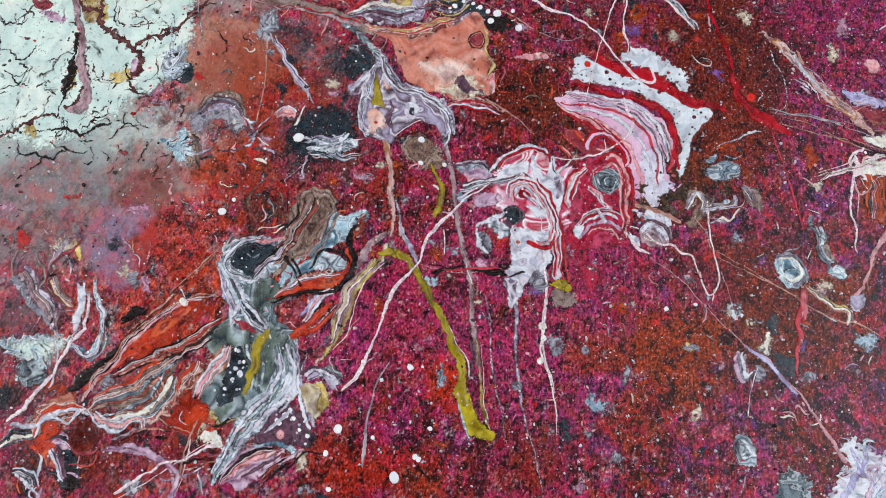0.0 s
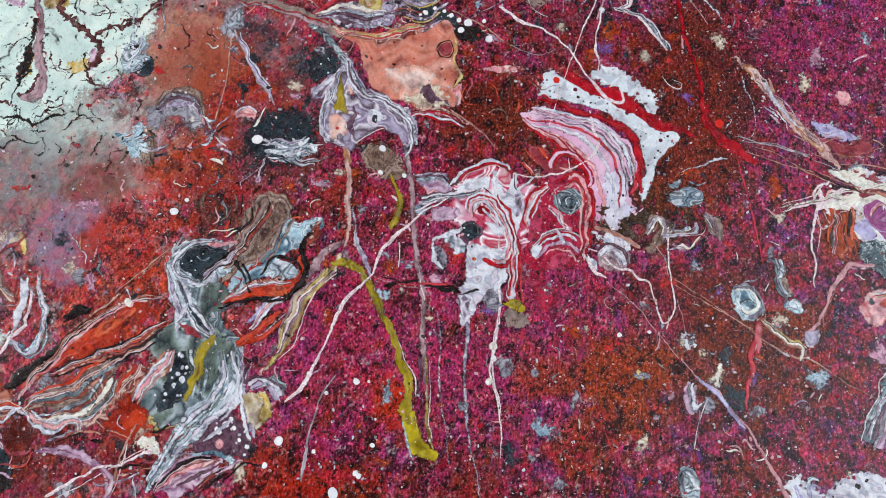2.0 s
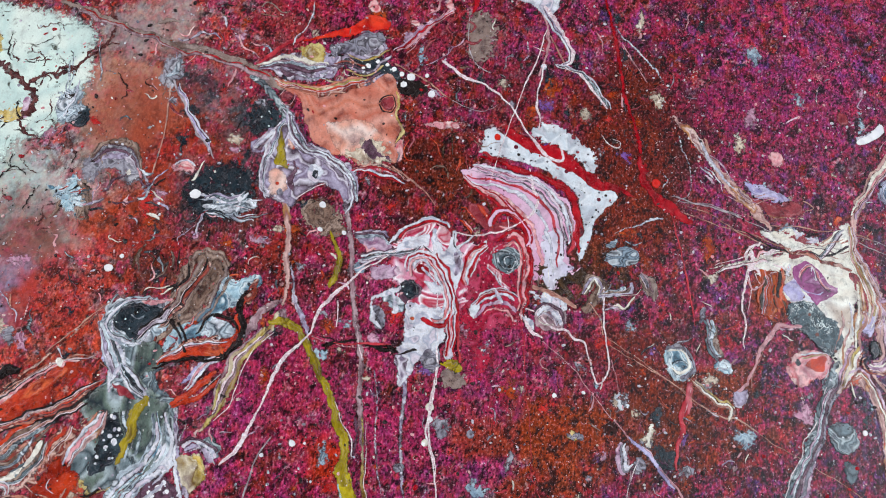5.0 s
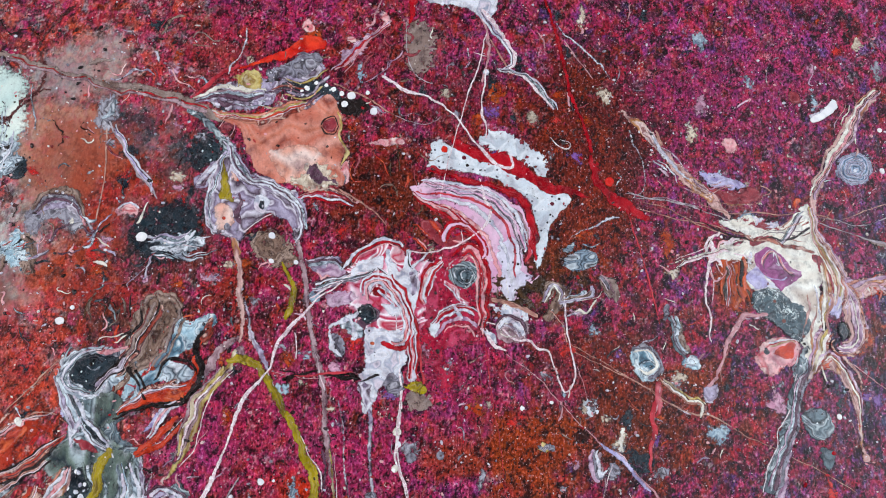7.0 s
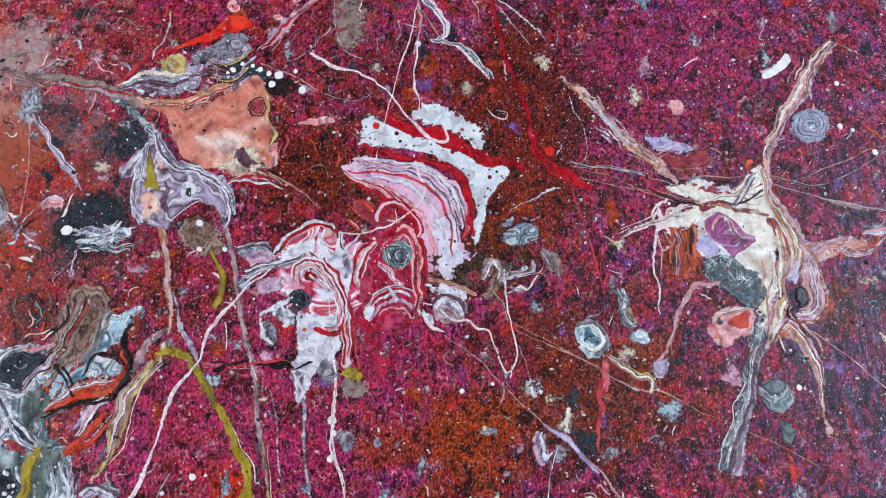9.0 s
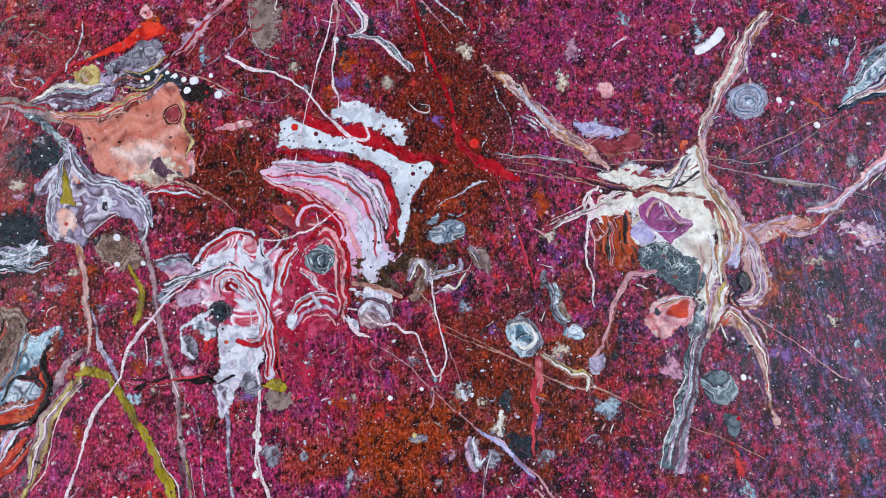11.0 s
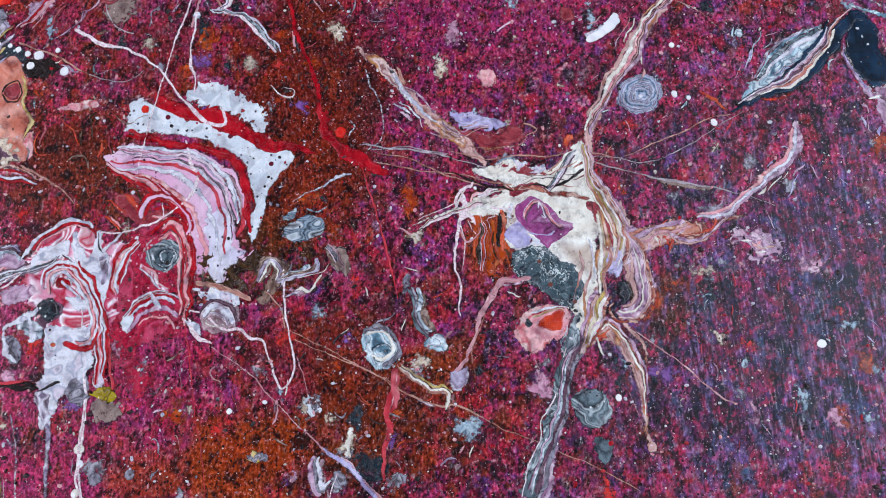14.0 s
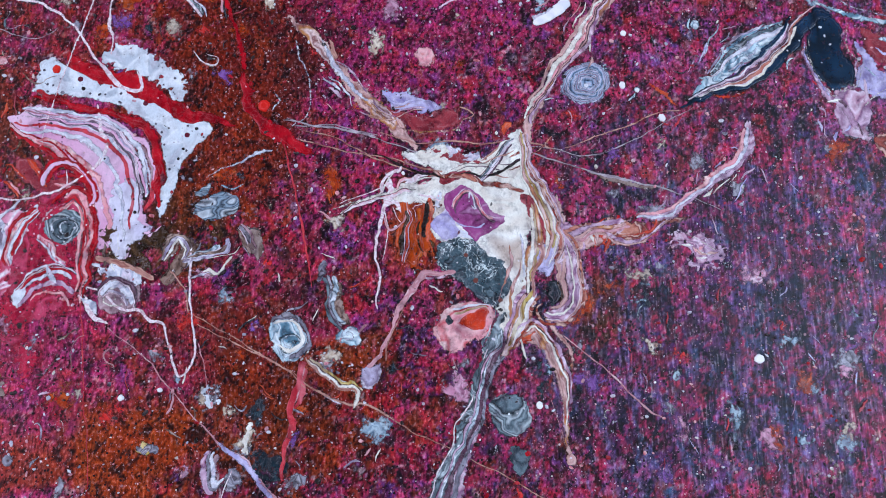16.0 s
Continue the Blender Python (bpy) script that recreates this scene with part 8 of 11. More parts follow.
strand("paint_run", "long sandy-pink drip rising from the cream shape", SAND, 0.46, [(256.6, 47.4, 3.72), (251.2, 42.4, 3.69), (246.4, 36.4, 4.03), (243.3, 30.4, 5.09), (238.1, 25.6, 3.98), (233.1, 16.7, 2.86), (230.1, 10.9, 2.66), (226.8, 5.1, 3.17), (223.8, -2.6, 3.84), (222.8, -8.3, 3.81)])
strand("paint_thread", "", THREAD_WHITE, 0.5, [(255.6, 47.5, 0.71), (247.3, 37.4, 0.84), (241.2, 28.5, 0.83), (233.5, 17.7, 0.68), (227.2, 6.1, 0.67)])
strand("paint_thread", "", SAND, 0.42, [(260.7, 49.3, 1.42), (267.8, 44.5, 1.13), (273.6, 37.8, 0.70), (280.3, 31.1, 0.55)])

# threads crossing the cream shape
strand("paint_thread", "tan thread across the cream shape", THREAD_TAN, 0.6, [(151.9, 1.8, 0.40), (164.8, -2.0, 0.67), (173.9, -7.4, 0.66), (184.8, -11.9, 0.79), (195.7, -14.4, 0.79), (203.0, -14.8, 0.65)])
strand("paint_thread", "", THREAD_TAN, 0.6, [(178.0, -0.2, 0.53), (190.8, -3.5, 0.66), (203.8, -3.7, 0.80), (214.9, -4.0, 0.80), (224.1, -4.1, 0.79), (233.1, -6.6, 0.66)])
strand("paint_thread", "", THREAD_GREY, 0.6, [(220.3, -5.3, 0.79), (229.1, -9.1, 0.79), (239.8, -12.2, 0.78), (250.4, -15.7, 1.30), (261.0, -18.2, 0.91), (274.9, -22.8, 0.51), (283.3, -27.1, 0.38)])
strand("paint_thread", "grey thread of paint", THREAD_GREY, 0.55, [(222.1, -5.4, 0.53), (233.1, -6.6, 0.53), (242.1, -8.5, 0.53), (249.5, -7.6, 0.66), (259.2, -2.8, 0.53), (271.1, 3.4, 0.53), (277.1, 7.0, 0.40)])
strand("paint_thread", "", THREAD_GREY, 0.55, [(148.2, 5.0, 0.41), (159.4, 2.3, 0.67), (170.5, 0.3, 0.67), (177.9, -1.4, 0.40)])
strand("paint_thread", "dark hairline", PLUM, 0.66, [(158.5, -27.4, 0.39), (171.4, -24.4, 0.39), (184.4, -19.5, 0.39), (197.6, -13.6, 0.52), (208.5, -14.2, 0.52), (217.9, -11.9, 0.39), (227.3, -9.6, 0.39)])
pool("paint_pool", "", BRICK, 0.56, 0.6, [(212.8, -18.3), (218.3, -17.6), (221.7, -20.7), (218.1, -19.9)])
pool("paint_pool", "chalky white patch", WHITE, 0.46, 1.2, [(192.5, -6.5), (199.9, -6.0), (209.0, -7.5), (207.8, -12.3), (199.5, -12.3), (194.1, -10.5)])
strand("paint_run", "", TAUPE, 0.4, [(243.3, -13.8, 1.37), (252.1, -16.8, 2.39), (262.7, -19.3, 1.53)])

# branch to the right
pool("paint_pool", "rust film", EMBER, 0.36, 1.2, [(242.9, -35.0), (248.8, -29.7), (255.9, -30.2), (258.2, -34.0), (251.5, -37.3), (245.2, -37.8)])
strand("paint_run", "", SAND, 0.44, [(238.1, -37.4, 3.32), (241.8, -36.7, 3.99), (246.3, -36.1, 2.66)])
strand("paint_run", "pale pink branching run", LAVENDER, 0.48, [(257.2, -27.4, 1.68), (263.3, -28.7, 3.35), (268.9, -27.2, 3.70), (273.1, -22.7, 3.04), (279.1, -18.4, 2.89), (284.1, -14.9, 2.56), (289.2, -11.3, 3.43), (293.0, -7.7, 4.14), (294.1, -2.9, 3.12), (293.4, 2.0, 1.57)])
strand("paint_thread", "", THREAD_WHITE, 0.54, [(260.7, -27.6, 0.64), (267.9, -28.0, 1.02), (275.1, -21.0, 0.64), (283.1, -15.7, 0.65), (291.3, -9.5, 0.78)])
strand("paint_run", "", CORAL, 0.44, [(261.3, -30.5, 2.01), (268.5, -29.9, 2.01), (272.2, -29.2, 1.01)])
pool("paint_pool", "pale pink splash", LAVENDER, 0.42, 1.4, [(267.3, -32.7), (273.4, -33.9), (279.4, -35.2), (281.4, -39.9), (278.1, -44.2), (273.9, -43.1), (270.9, -39.3), (266.8, -36.3)])
strand("paint_thread", "", CREAM, 0.5, [(271.6, -33.8, 0.38), (276.5, -36.9, 0.63), (279.8, -38.9, 0.75)])

# ringed cell and upper right
pool("paint_cell", "blue and lilac cell of concentric rings", RINGS, 0.5, 0.3, [(236.6, 14.5), (238.5, 20.4), (243.4, 22.2), (249.8, 20.7), (250.5, 14.6), (246.7, 8.9), (241.1, 9.2), (237.6, 11.4)])
drop("paint_drop", "", WHITE, 243.7, 14.7, 0.87)
pool("paint_cell", "white elongated blob of paint", WHITE, 0.5, 0.5, [(228.3, 39.7), (231.0, 42.1), (235.1, 43.9), (236.7, 47.0), (239.2, 46.4), (238.3, 43.3), (234.7, 40.4), (231.2, 37.4), (228.8, 38.0)])
drop("paint_drop", "white drop of paint", PUREWHITE, 255.3, 14.7, 1.04)
drop("paint_drop", "white drop of paint", PUREWHITE, 267.3, 3.2, 1.20)
drop("paint_drop", "white drop of paint", PUREWHITE, 289.5, -71.9, 1.39)
drop("paint_drop", "white drop of paint", PUREWHITE, 225.2, -84.4, 1.06)
drop("paint_drop", "white drop of paint", PUREWHITE, 259.8, 12.6, 0.69)
drop("paint_drop", "white drop of paint", PUREWHITE, 256.8, 32.6, 0.89)
drop("paint_drop", "white drop of paint", PUREWHITE, 204.8, -97.1, 0.60)
drop("paint_drop", "white drop of paint", PUREWHITE, 185.6, -13.8, 0.51)
drop("paint_drop", "", BLACK, 255.3, 14.7, 0.42)
drop("paint_drop", "pale blue drop", SKYBLUE, 280.3, 34.9, 1.61)
drop("paint_drop", "pale blue drop", SKYBLUE, 259.8, 12.6, 0.87)
pool("paint_cell", "pink striped cell", PINK, 0.36, 0.8, [(195.9, 25.6), (194.9, 23.0), (192.7, 22.1), (190.6, 23.3), (189.9, 26.0), (190.9, 28.5), (193.1, 29.5), (195.2, 28.3)])
pool("paint_cell", "pink striped cell", PINK, 0.36, 0.8, [(122.3, 26.1), (122.3, 26.0), (122.2, 25.9), (122.0, 26.0), (122.0, 26.2), (122.0, 26.3), (122.2, 26.3), (122.3, 26.3)])
strand("paint_thread", "curled thread", THREAD_WHITE, 0.4, [(117.9, 29.1, 0.42), (119.8, 25.9, 0.70), (124.7, 23.5, 0.83), (126.0, 25.9, 0.42), (121.8, 27.8, 0.28)])
pool("paint_cell", "red and green blot", BRICK, 0.4, 0.6, [(219.2, 49.9), (224.1, 50.6), (224.7, 46.3), (220.7, 44.9)])
pool("paint_cell", "small red-orange bead", EMBER, 0.4, 0.5, [(220.2, 2.0), (219.5, 0.5), (218.3, -0.1), (217.2, 0.6), (216.8, 2.2), (217.4, 3.7), (218.7, 4.2), (219.8, 3.5)])
pool("paint_cell", "small red-orange bead", EMBER, 0.4, 0.5, [(222.8, 0.4), (222.7, 0.3), (222.6, 0.2), (222.5, 0.3), (222.4, 0.5), (222.5, 0.6), (222.6, 0.6), (222.8, 0.6)])
pool("paint_pool", "pale blue and white combed drift", SKYBLUE, 0.4, 1.0, [(276.7, 11.0), (284.4, 19.6), (293.0, 27.2), (301.2, 31.8), (309.2, 34.4), (306.5, 29.4), (298.0, 22.8), (289.5, 16.2), (281.2, 9.7)])
strand("paint_run", "rust band", CORAL, 0.66, [(285.4, 13.5, 1.24), (295.2, 16.9, 1.78), (302.8, 23.5, 1.80), (308.7, 31.4, 1.81), (315.5, 38.2, 1.65)])
strand("paint_thread", "", CREAM, 0.52, [(279.2, 8.8, 0.54), (290.9, 13.1, 0.67), (301.2, 19.5, 0.68), (308.2, 28.3, 0.69), (316.2, 37.1, 0.69)])
strand("paint_run", "dark navy seam", NAVY, 0.78, [(273.0, 6.8, 1.23), (281.3, 10.5, 3.18), (291.0, 13.5, 3.90), (300.0, 17.6, 4.28), (307.6, 24.6, 5.03), (314.3, 33.1, 5.45), (320.2, 37.9, 5.48), (323.9, 37.7, 4.38)])
pool("paint_pool", "glossy navy teardrop pool", NAVY, 0.5, 0.5, [(319.2, 38.0), (325.0, 38.6), (327.9, 33.2), (327.3, 25.0), (330.1, 19.7), (330.2, 14.7), (326.1, 12.9), (322.0, 10.2), (318.8, 13.4), (316.2, 19.6), (314.6, 26.8)])
strand("paint_run", "lilac rim of the navy pool", LAVENDER, 0.54, [(313.8, 25.9, 1.62), (316.0, 18.6, 2.14), (319.2, 10.3, 2.47), (322.4, 7.2, 2.81), (326.2, 3.0, 2.79), (328.2, -1.1, 2.08)])
strand("paint_thread", "", CREAM, 0.58, [(314.7, 27.9, 0.55), (317.3, 15.5, 0.68), (320.9, 9.6, 0.67), (326.3, 11.9, 0.67), (330.5, 14.6, 0.67), (331.2, 20.7, 0.54), (328.1, 26.0, 0.68), (329.2, 35.2, 0.55)])
pool("paint_pool", "", LAVENDER, 0.44, 1.0, [(321.0, 10.2), (328.0, 12.8), (333.1, 10.5), (332.4, -3.3), (326.6, -4.9), (322.1, 0.3)])
pool("paint_pool", "lilac fold beside the navy pool", PERIWINKLE, 0.46, 0.8, [(329.6, 29.3), (333.5, 25.2), (338.1, 19.3), (345.0, 17.2), (343.9, 9.6), (333.4, 10.7), (329.6, 15.6), (331.2, 21.4)])
pool("paint_pool", "", BRICK, 0.36, 1.0, [(332.8, 33.2), (339.8, 31.1), (347.0, 30.9), (345.5, 21.1), (337.5, 21.3), (332.8, 26.2)])
strand("paint_run", "", SKYBLUE, 0.44, [(319.4, 42.5, 1.42), (326.3, 39.3, 1.77), (335.0, 36.1, 2.47), (347.4, 33.9, 2.46)])
strand("paint_thread", "", LILAC, 0.44, [(325.1, 44.4, 0.81), (331.9, 40.2, 1.08), (342.4, 37.0, 1.21)])
pool("paint_pool", "", GREYCELL, 0.4, 1.0, [(322.7, -3.3), (327.4, -0.6), (332.6, -1.6), (333.0, -4.4), (326.9, -4.8)])
strand("paint_thread", "", CREAM, 0.46, [(330.9, 6.0, 0.64), (336.0, 10.7, 0.78), (341.7, 13.4, 0.65)])
pool("paint_pool", "", CORAL, 0.36, 1.0, [(332.0, -5.3), (336.8, -2.6), (341.9, -3.6), (338.8, -12.8), (333.9, -10.9)])
strand("paint_run", "orange lick", EMBER, 0.38, [(264.1, 14.7, 1.37), (267.5, 11.8, 1.70), (270.9, 8.9, 1.36), (272.5, 7.3, 0.68)])
strand("paint_run", "", EMBER, 0.38, [(279.1, 11.0, 1.36), (283.5, 10.6, 1.53), (289.7, 10.1, 1.36), (294.4, 12.3, 0.68)])
strand("paint_thread", "", THREAD_TAN, 0.4, [(236.2, -6.0, 0.51), (245.2, -3.0, 0.51), (256.0, 0.6, 0.64), (265.2, 4.6, 0.64), (273.3, 6.0, 0.51)])

# blue-grey cells and blooms at the lower right
pool("paint_cell", "blue-grey marbled cell", SLATE, 0.36, 1.0, [(210.5, -82.9), (214.6, -80.6), (218.7, -83.0), (221.0, -87.0), (218.4, -91.7), (214.3, -92.5), (212.0, -88.5)])
pool("paint_cell", "", SLATE, 0.36, 1.0, [(214.9, -97.2), (218.3, -94.1), (221.4, -97.2), (222.0, -101.9), (219.1, -104.2), (216.4, -101.1)])
strand("paint_thread", "", LILAC, 0.34, [(210.9, -98.7, 0.66), (212.6, -95.6, 0.56), (210.8, -101.8, 0.55)])
pool("paint_cell", "pale blue bloom of spatter", BLOOM_BLUE, 0.34, 1.4, [(256.5, -53.9), (256.0, -54.9), (254.9, -55.4), (253.8, -54.9), (253.5, -53.8), (254.0, -52.7), (255.1, -52.3), (256.1, -52.8)])
pool("paint_cell", "pale blue bloom of spatter", BLOOM_BLUE, 0.34, 1.4, [(265.3, -76.3), (264.6, -77.2), (263.2, -77.6), (261.8, -77.2), (261.3, -76.3), (262.0, -75.4), (263.4, -75.0), (264.8, -75.4)])
pool("paint_cell", "pale blue bloom of spatter", BLOOM_BLUE, 0.34, 1.4, [(302.2, -95.0), (301.4, -95.9), (299.5, -96.2), (297.7, -95.8), (297.1, -95.0), (297.9, -94.1), (299.8, -93.7), (301.6, -94.1)])
pool("paint_cell", "pale blue bloom of spatter", BLOOM_BLUE, 0.34, 1.4, [(319.7, -58.9), (319.1, -60.0), (317.8, -60.4), (316.7, -59.9), (316.4, -58.9), (317.0, -57.8), (318.2, -57.4), (319.3, -57.8)])
pool("paint_cell", "pale blue bloom of spatter", BLOOM_BLUE, 0.34, 1.4, [(306.2, -80.8), (305.6, -82.2), (304.3, -82.7), (303.3, -82.2), (302.9, -80.8), (303.6, -79.5), (304.8, -78.9), (305.9, -79.5)])
pool("paint_cell", "pink-grey bloom", BLOOM_PINK, 0.34, 1.4, [(291.6, -94.1), (290.7, -95.7), (289.1, -96.3), (287.6, -95.6), (287.1, -94.1), (287.9, -92.5), (289.5, -91.9), (291.1, -92.6)])
pool("paint_cell", "pink-grey bloom", BLOOM_PINK, 0.34, 1.4, [(266.8, -93.8), (266.2, -94.7), (265.1, -95.1), (264.0, -94.7), (263.5, -93.8), (264.1, -92.9), (265.3, -92.6), (266.4, -93.0)])
pool("paint_cell", "pink-grey bloom", BLOOM_PINK, 0.34, 1.4, [(278.5, -99.7), (278.1, -100.5), (277.4, -100.8), (276.8, -100.5), (276.5, -99.7), (276.9, -98.9), (277.6, -98.6), (278.3, -99.0)])
pool("paint_cell", "pink-grey bloom", BLOOM_PINK, 0.34, 1.4, [(318.1, -76.2), (317.2, -77.5), (315.5, -78.1), (314.0, -77.5), (313.5, -76.1), (314.3, -74.7), (316.0, -74.2), (317.6, -74.8)])
pool("paint_cell", "faded cream bloom", BLOOM_CREAM, 0.32, 1.6, [(308.1, -104.3), (307.3, -106.7), (306.1, -107.7), (305.1, -106.7), (304.9, -104.3), (305.7, -101.9), (306.9, -101.0), (307.9, -102.0)])
pool("paint_cell", "faded cream bloom", BLOOM_CREAM, 0.32, 1.6, [(314.7, -92.8), (314.0, -93.7), (312.6, -94.0), (311.3, -93.7), (310.9, -92.8), (311.5, -91.9), (313.0, -91.5), (314.3, -91.9)])
pool("paint_cell", "faded cream bloom", BLOOM_CREAM, 0.32, 1.6, [(259.7, -67.3), (258.9, -68.3), (257.3, -68.7), (255.7, -68.3), (255.1, -67.2), (255.8, -66.2), (257.5, -65.8), (259.1, -66.2)])
pool("paint_cell", "", BLOOM_GREY, 0.34, 1.0, [(205.9, -71.5), (205.2, -72.5), (203.3, -72.8), (201.4, -72.4), (200.6, -71.5), (201.4, -70.6), (203.3, -70.2), (205.2, -70.6)])
pool("paint_cell", "", BLOOM_GREY, 0.34, 1.0, [(201.6, -75.6), (201.1, -76.4), (199.9, -76.7), (198.7, -76.3), (198.3, -75.5), (198.8, -74.7), (199.9, -74.4), (201.1, -74.8)])
pool("paint_cell", "", BLOOM_GREY, 0.34, 1.0, [(196.2, -97.0), (195.8, -97.6), (194.7, -97.9), (193.7, -97.6), (193.3, -96.9), (193.7, -96.3), (194.8, -96.0), (195.8, -96.3)])
pool("paint_cell", "", BLOOM_GREY, 0.34, 1.0, [(279.4, -11.8), (277.7, -14.0), (275.7, -14.3), (274.5, -12.7), (274.9, -10.0), (276.6, -7.8), (278.7, -7.5), (279.8, -9.1)])
pool("paint_cell", "", BLOOM_GREY, 0.34, 1.0, [(262.5, -18.0), (261.7, -18.9), (259.9, -19.2), (258.3, -18.8), (257.6, -17.9), (258.4, -17.0), (260.1, -16.7), (261.8, -17.1)])
pool("paint_cell", "", BLOOM_GREY, 0.34, 1.0, [(266.3, -19.9), (265.6, -20.7), (264.1, -21.1), (262.7, -20.7), (262.2, -19.8), (262.8, -18.9), (264.3, -18.6), (265.8, -19.0)])
strand("paint_thread", "pink thread", LAVENDER, 0.36, [(183.3, -58.0, 0.59), (186.7, -52.9, 0.59), (188.4, -47.8, 0.84), (194.4, -46.2, 1.20), (200.4, -45.4, 0.96)])
strand("paint_thread", "", THREAD_TAN, 0.36, [(180.1, -71.2, 0.92), (181.7, -64.6, 0.70), (185.0, -58.0, 0.59), (187.6, -51.2, 0.48)])
pool("paint_pool", "", LILAC, 0.34, 1.0, [(173.4, -74.4), (177.6, -72.0), (179.2, -75.3), (176.8, -79.3), (173.5, -77.7)])
strand("paint_thread", "", THREAD_PINK, 0.36, [(228.5, -81.5, 0.34), (229.9, -87.9, 0.34), (232.0, -95.8, 0.44)])
strand("paint_thread", "pale rim of the navy seam", THREAD_PINK, 0.9, [(279.5, 11.4, 0.54), (290.5, 16.8, 0.81), (299.6, 21.1, 0.82), (306.3, 28.4, 0.82), (313.3, 36.7, 0.69), (319.8, 41.1, 0.70)])
strand("paint_thread", "lilac rim of the navy pool", PERIWINKLE, 0.9, [(314.0, 28.9, 0.82), (315.0, 21.7, 1.23), (317.5, 14.5, 1.35), (320.3, 9.3, 1.21)])
strand("paint_thread", "cream rim of the navy pool", CREAM, 0.9, [(316.0, 29.8, 0.41), (316.4, 21.2, 0.54), (318.9, 13.8, 0.54), (321.6, 10.0, 0.54), (326.1, 12.5, 0.54), (330.2, 14.7, 0.54)])

# streaks and eddies where paints ran together
coil("slate eddy", SILVER, 81.9, -29.3, 5.0, 2.2, 0.90, 0.62, 40)
coil("dark eddy", INK, 81.9, -29.3, 4.5, 2.2, 0.68, 0.64, 200)
coil("cream eddy", CREAM, 99.8, -51.2, 5.3, 1.6, 0.88, 0.6, 20)
streaks("silver streak", [SILVER, WHITE, SLATE, SKYBLUE], -142.7, -104.3, 15.7, 5.6, -10.0, 0.8, 12, 15.7, 1.57, 0.44, 114)
streaks("rust and ink streak", [BRICK, EMBER, WHITE, INK, LAVENDER], -129.9, -148.2, 14.7, 9.5, -30.0, 1.2, 14, 14.7, 1.47, 0.42, 116)
streaks("dusky pink streak", [LAVENDER, PLUM, CORAL, BLACK], -52.7, -146.8, 14.4, 7.2, 30.0, 0.5, 12, 20.6, 1.44, 0.4, 117)
streaks("lilac streak", [LILAC, PLUM, SILVER, DRAB, PINK], -80.2, -11.6, 15.0, 10.0, -40.0, 1.4, 12, 15.0, 1.50, 0.36, 119)
streaks("pale blue streak", [SKYBLUE, DRAB, SLATE, EMBER], -93.6, -19.6, 7.4, 7.4, -60.0, 1.2, 8, 12.4, 1.24, 0.4, 120)
streaks("feathered silver streak", [SILVER, WHITE, SLATE], -31.6, -19.0, 12.2, 3.7, 15.0, 0.6, 8, 14.7, 0.98, 0.42, 121)
streaks("lilac and ochre streak", [LILAC, OCHRE, PLUM, SILVER, CORAL], -0.8, 47.6, 22.0, 6.1, 8.0, 0.4, 12, 22.0, 1.46, 0.5, 124)
streaks("white streak", [WHITE], -12.8, -114.2, 0.2, 0.2, -0.0, 0.5, 1, 2.1, 0.43, 0.4, 127)
streaks("dull grey streak", [TAUPE, LILAC, GREYCELL, MAUVE], -141.5, -74.8, 21.0, 21.0, -60.0, 1.0, 12, 18.7, 1.17, 0.3, 129)
streaks("amber lick", [AMBER, EMBER, UMBER], 189.3, -29.1, 5.5, 9.2, -85.0, 0.4, 14, 11.0, 1.10, 0.36, 139)
streaks("sandy pink streak", [SAND, LAVENDER, PERIWINKLE, THREAD_TAN], 180.2, 8.0, 13.5, 4.8, -30.0, 0.5, 10, 11.6, 0.97, 0.42, 140)
streaks("sandy pink streak", [SAND, WHITE, LAVENDER, THREAD_TAN], 161.5, 24.8, 4.8, 14.5, -55.0, 0.3, 9, 14.5, 0.97, 0.46, 141)
streaks("pale blue combed streak", [SKYBLUE, WHITE, PERIWINKLE, SKYBLUE, LILAC], 289.6, 23.3, 11.7, 5.5, 38.0, 0.4, 16, 14.6, 0.98, 0.5, 142)
streaks("lilac streak", [LAVENDER, PERIWINKLE, CREAM, PLUM], 322.6, 3.2, 7.6, 5.7, -60.0, 0.9, 10, 7.6, 0.95, 0.52, 143)
streaks("lilac streak", [PERIWINKLE, LAVENDER, BRICK, SKYBLUE], 334.8, 21.3, 6.6, 9.4, -60.0, 0.7, 10, 9.4, 0.94, 0.5, 144)
streaks("pale pink streak", [LAVENDER, CREAM, PERIWINKLE], 282.8, -17.6, 9.2, 7.4, 45.0, 0.4, 8, 8.3, 0.74, 0.56, 145)
streaks("pale pink streak", [LAVENDER, CREAM, SAND], 273.6, -38.5, 6.3, 3.6, -25.0, 1.2, 8, 7.2, 0.90, 0.5, 146)
streaks("rust streak", [EMBER, CORAL, SAND], 250.2, -33.5, 7.3, 3.3, 10.0, 0.6, 6, 10.9, 1.27, 0.44, 147)
streaks("sandy streak", [SAND, CREAM, LAVENDER], 241.4, 30.5, 4.0, 13.8, 60.0, 0.3, 8, 11.9, 0.99, 0.52, 148)
streaks("white and lilac streak", [WHITE, PERIWINKLE, LAVENDER, SKYBLUE], 174.1, -138.6, 11.9, 11.9, -100.0, 1.2, 16, 17.9, 1.79, 0.5, 149)
coil("pale eddy", SILVER, 151.7, -65.8, 4.5, 1.6, 1.05, 0.56, 200)
coil("slate eddy", INK, 151.7, -66.3, 4.2, 1.6, 0.70, 0.58, 20)
coil("pale ring of a ringed cell", WHITE, 243.6, 14.9, 5.8, 3.5, 0.48, 0.6, 0)
coil("dark ring of a ringed cell", INK, 243.6, 14.9, 6.4, 3.5, 0.48, 0.6, 180)
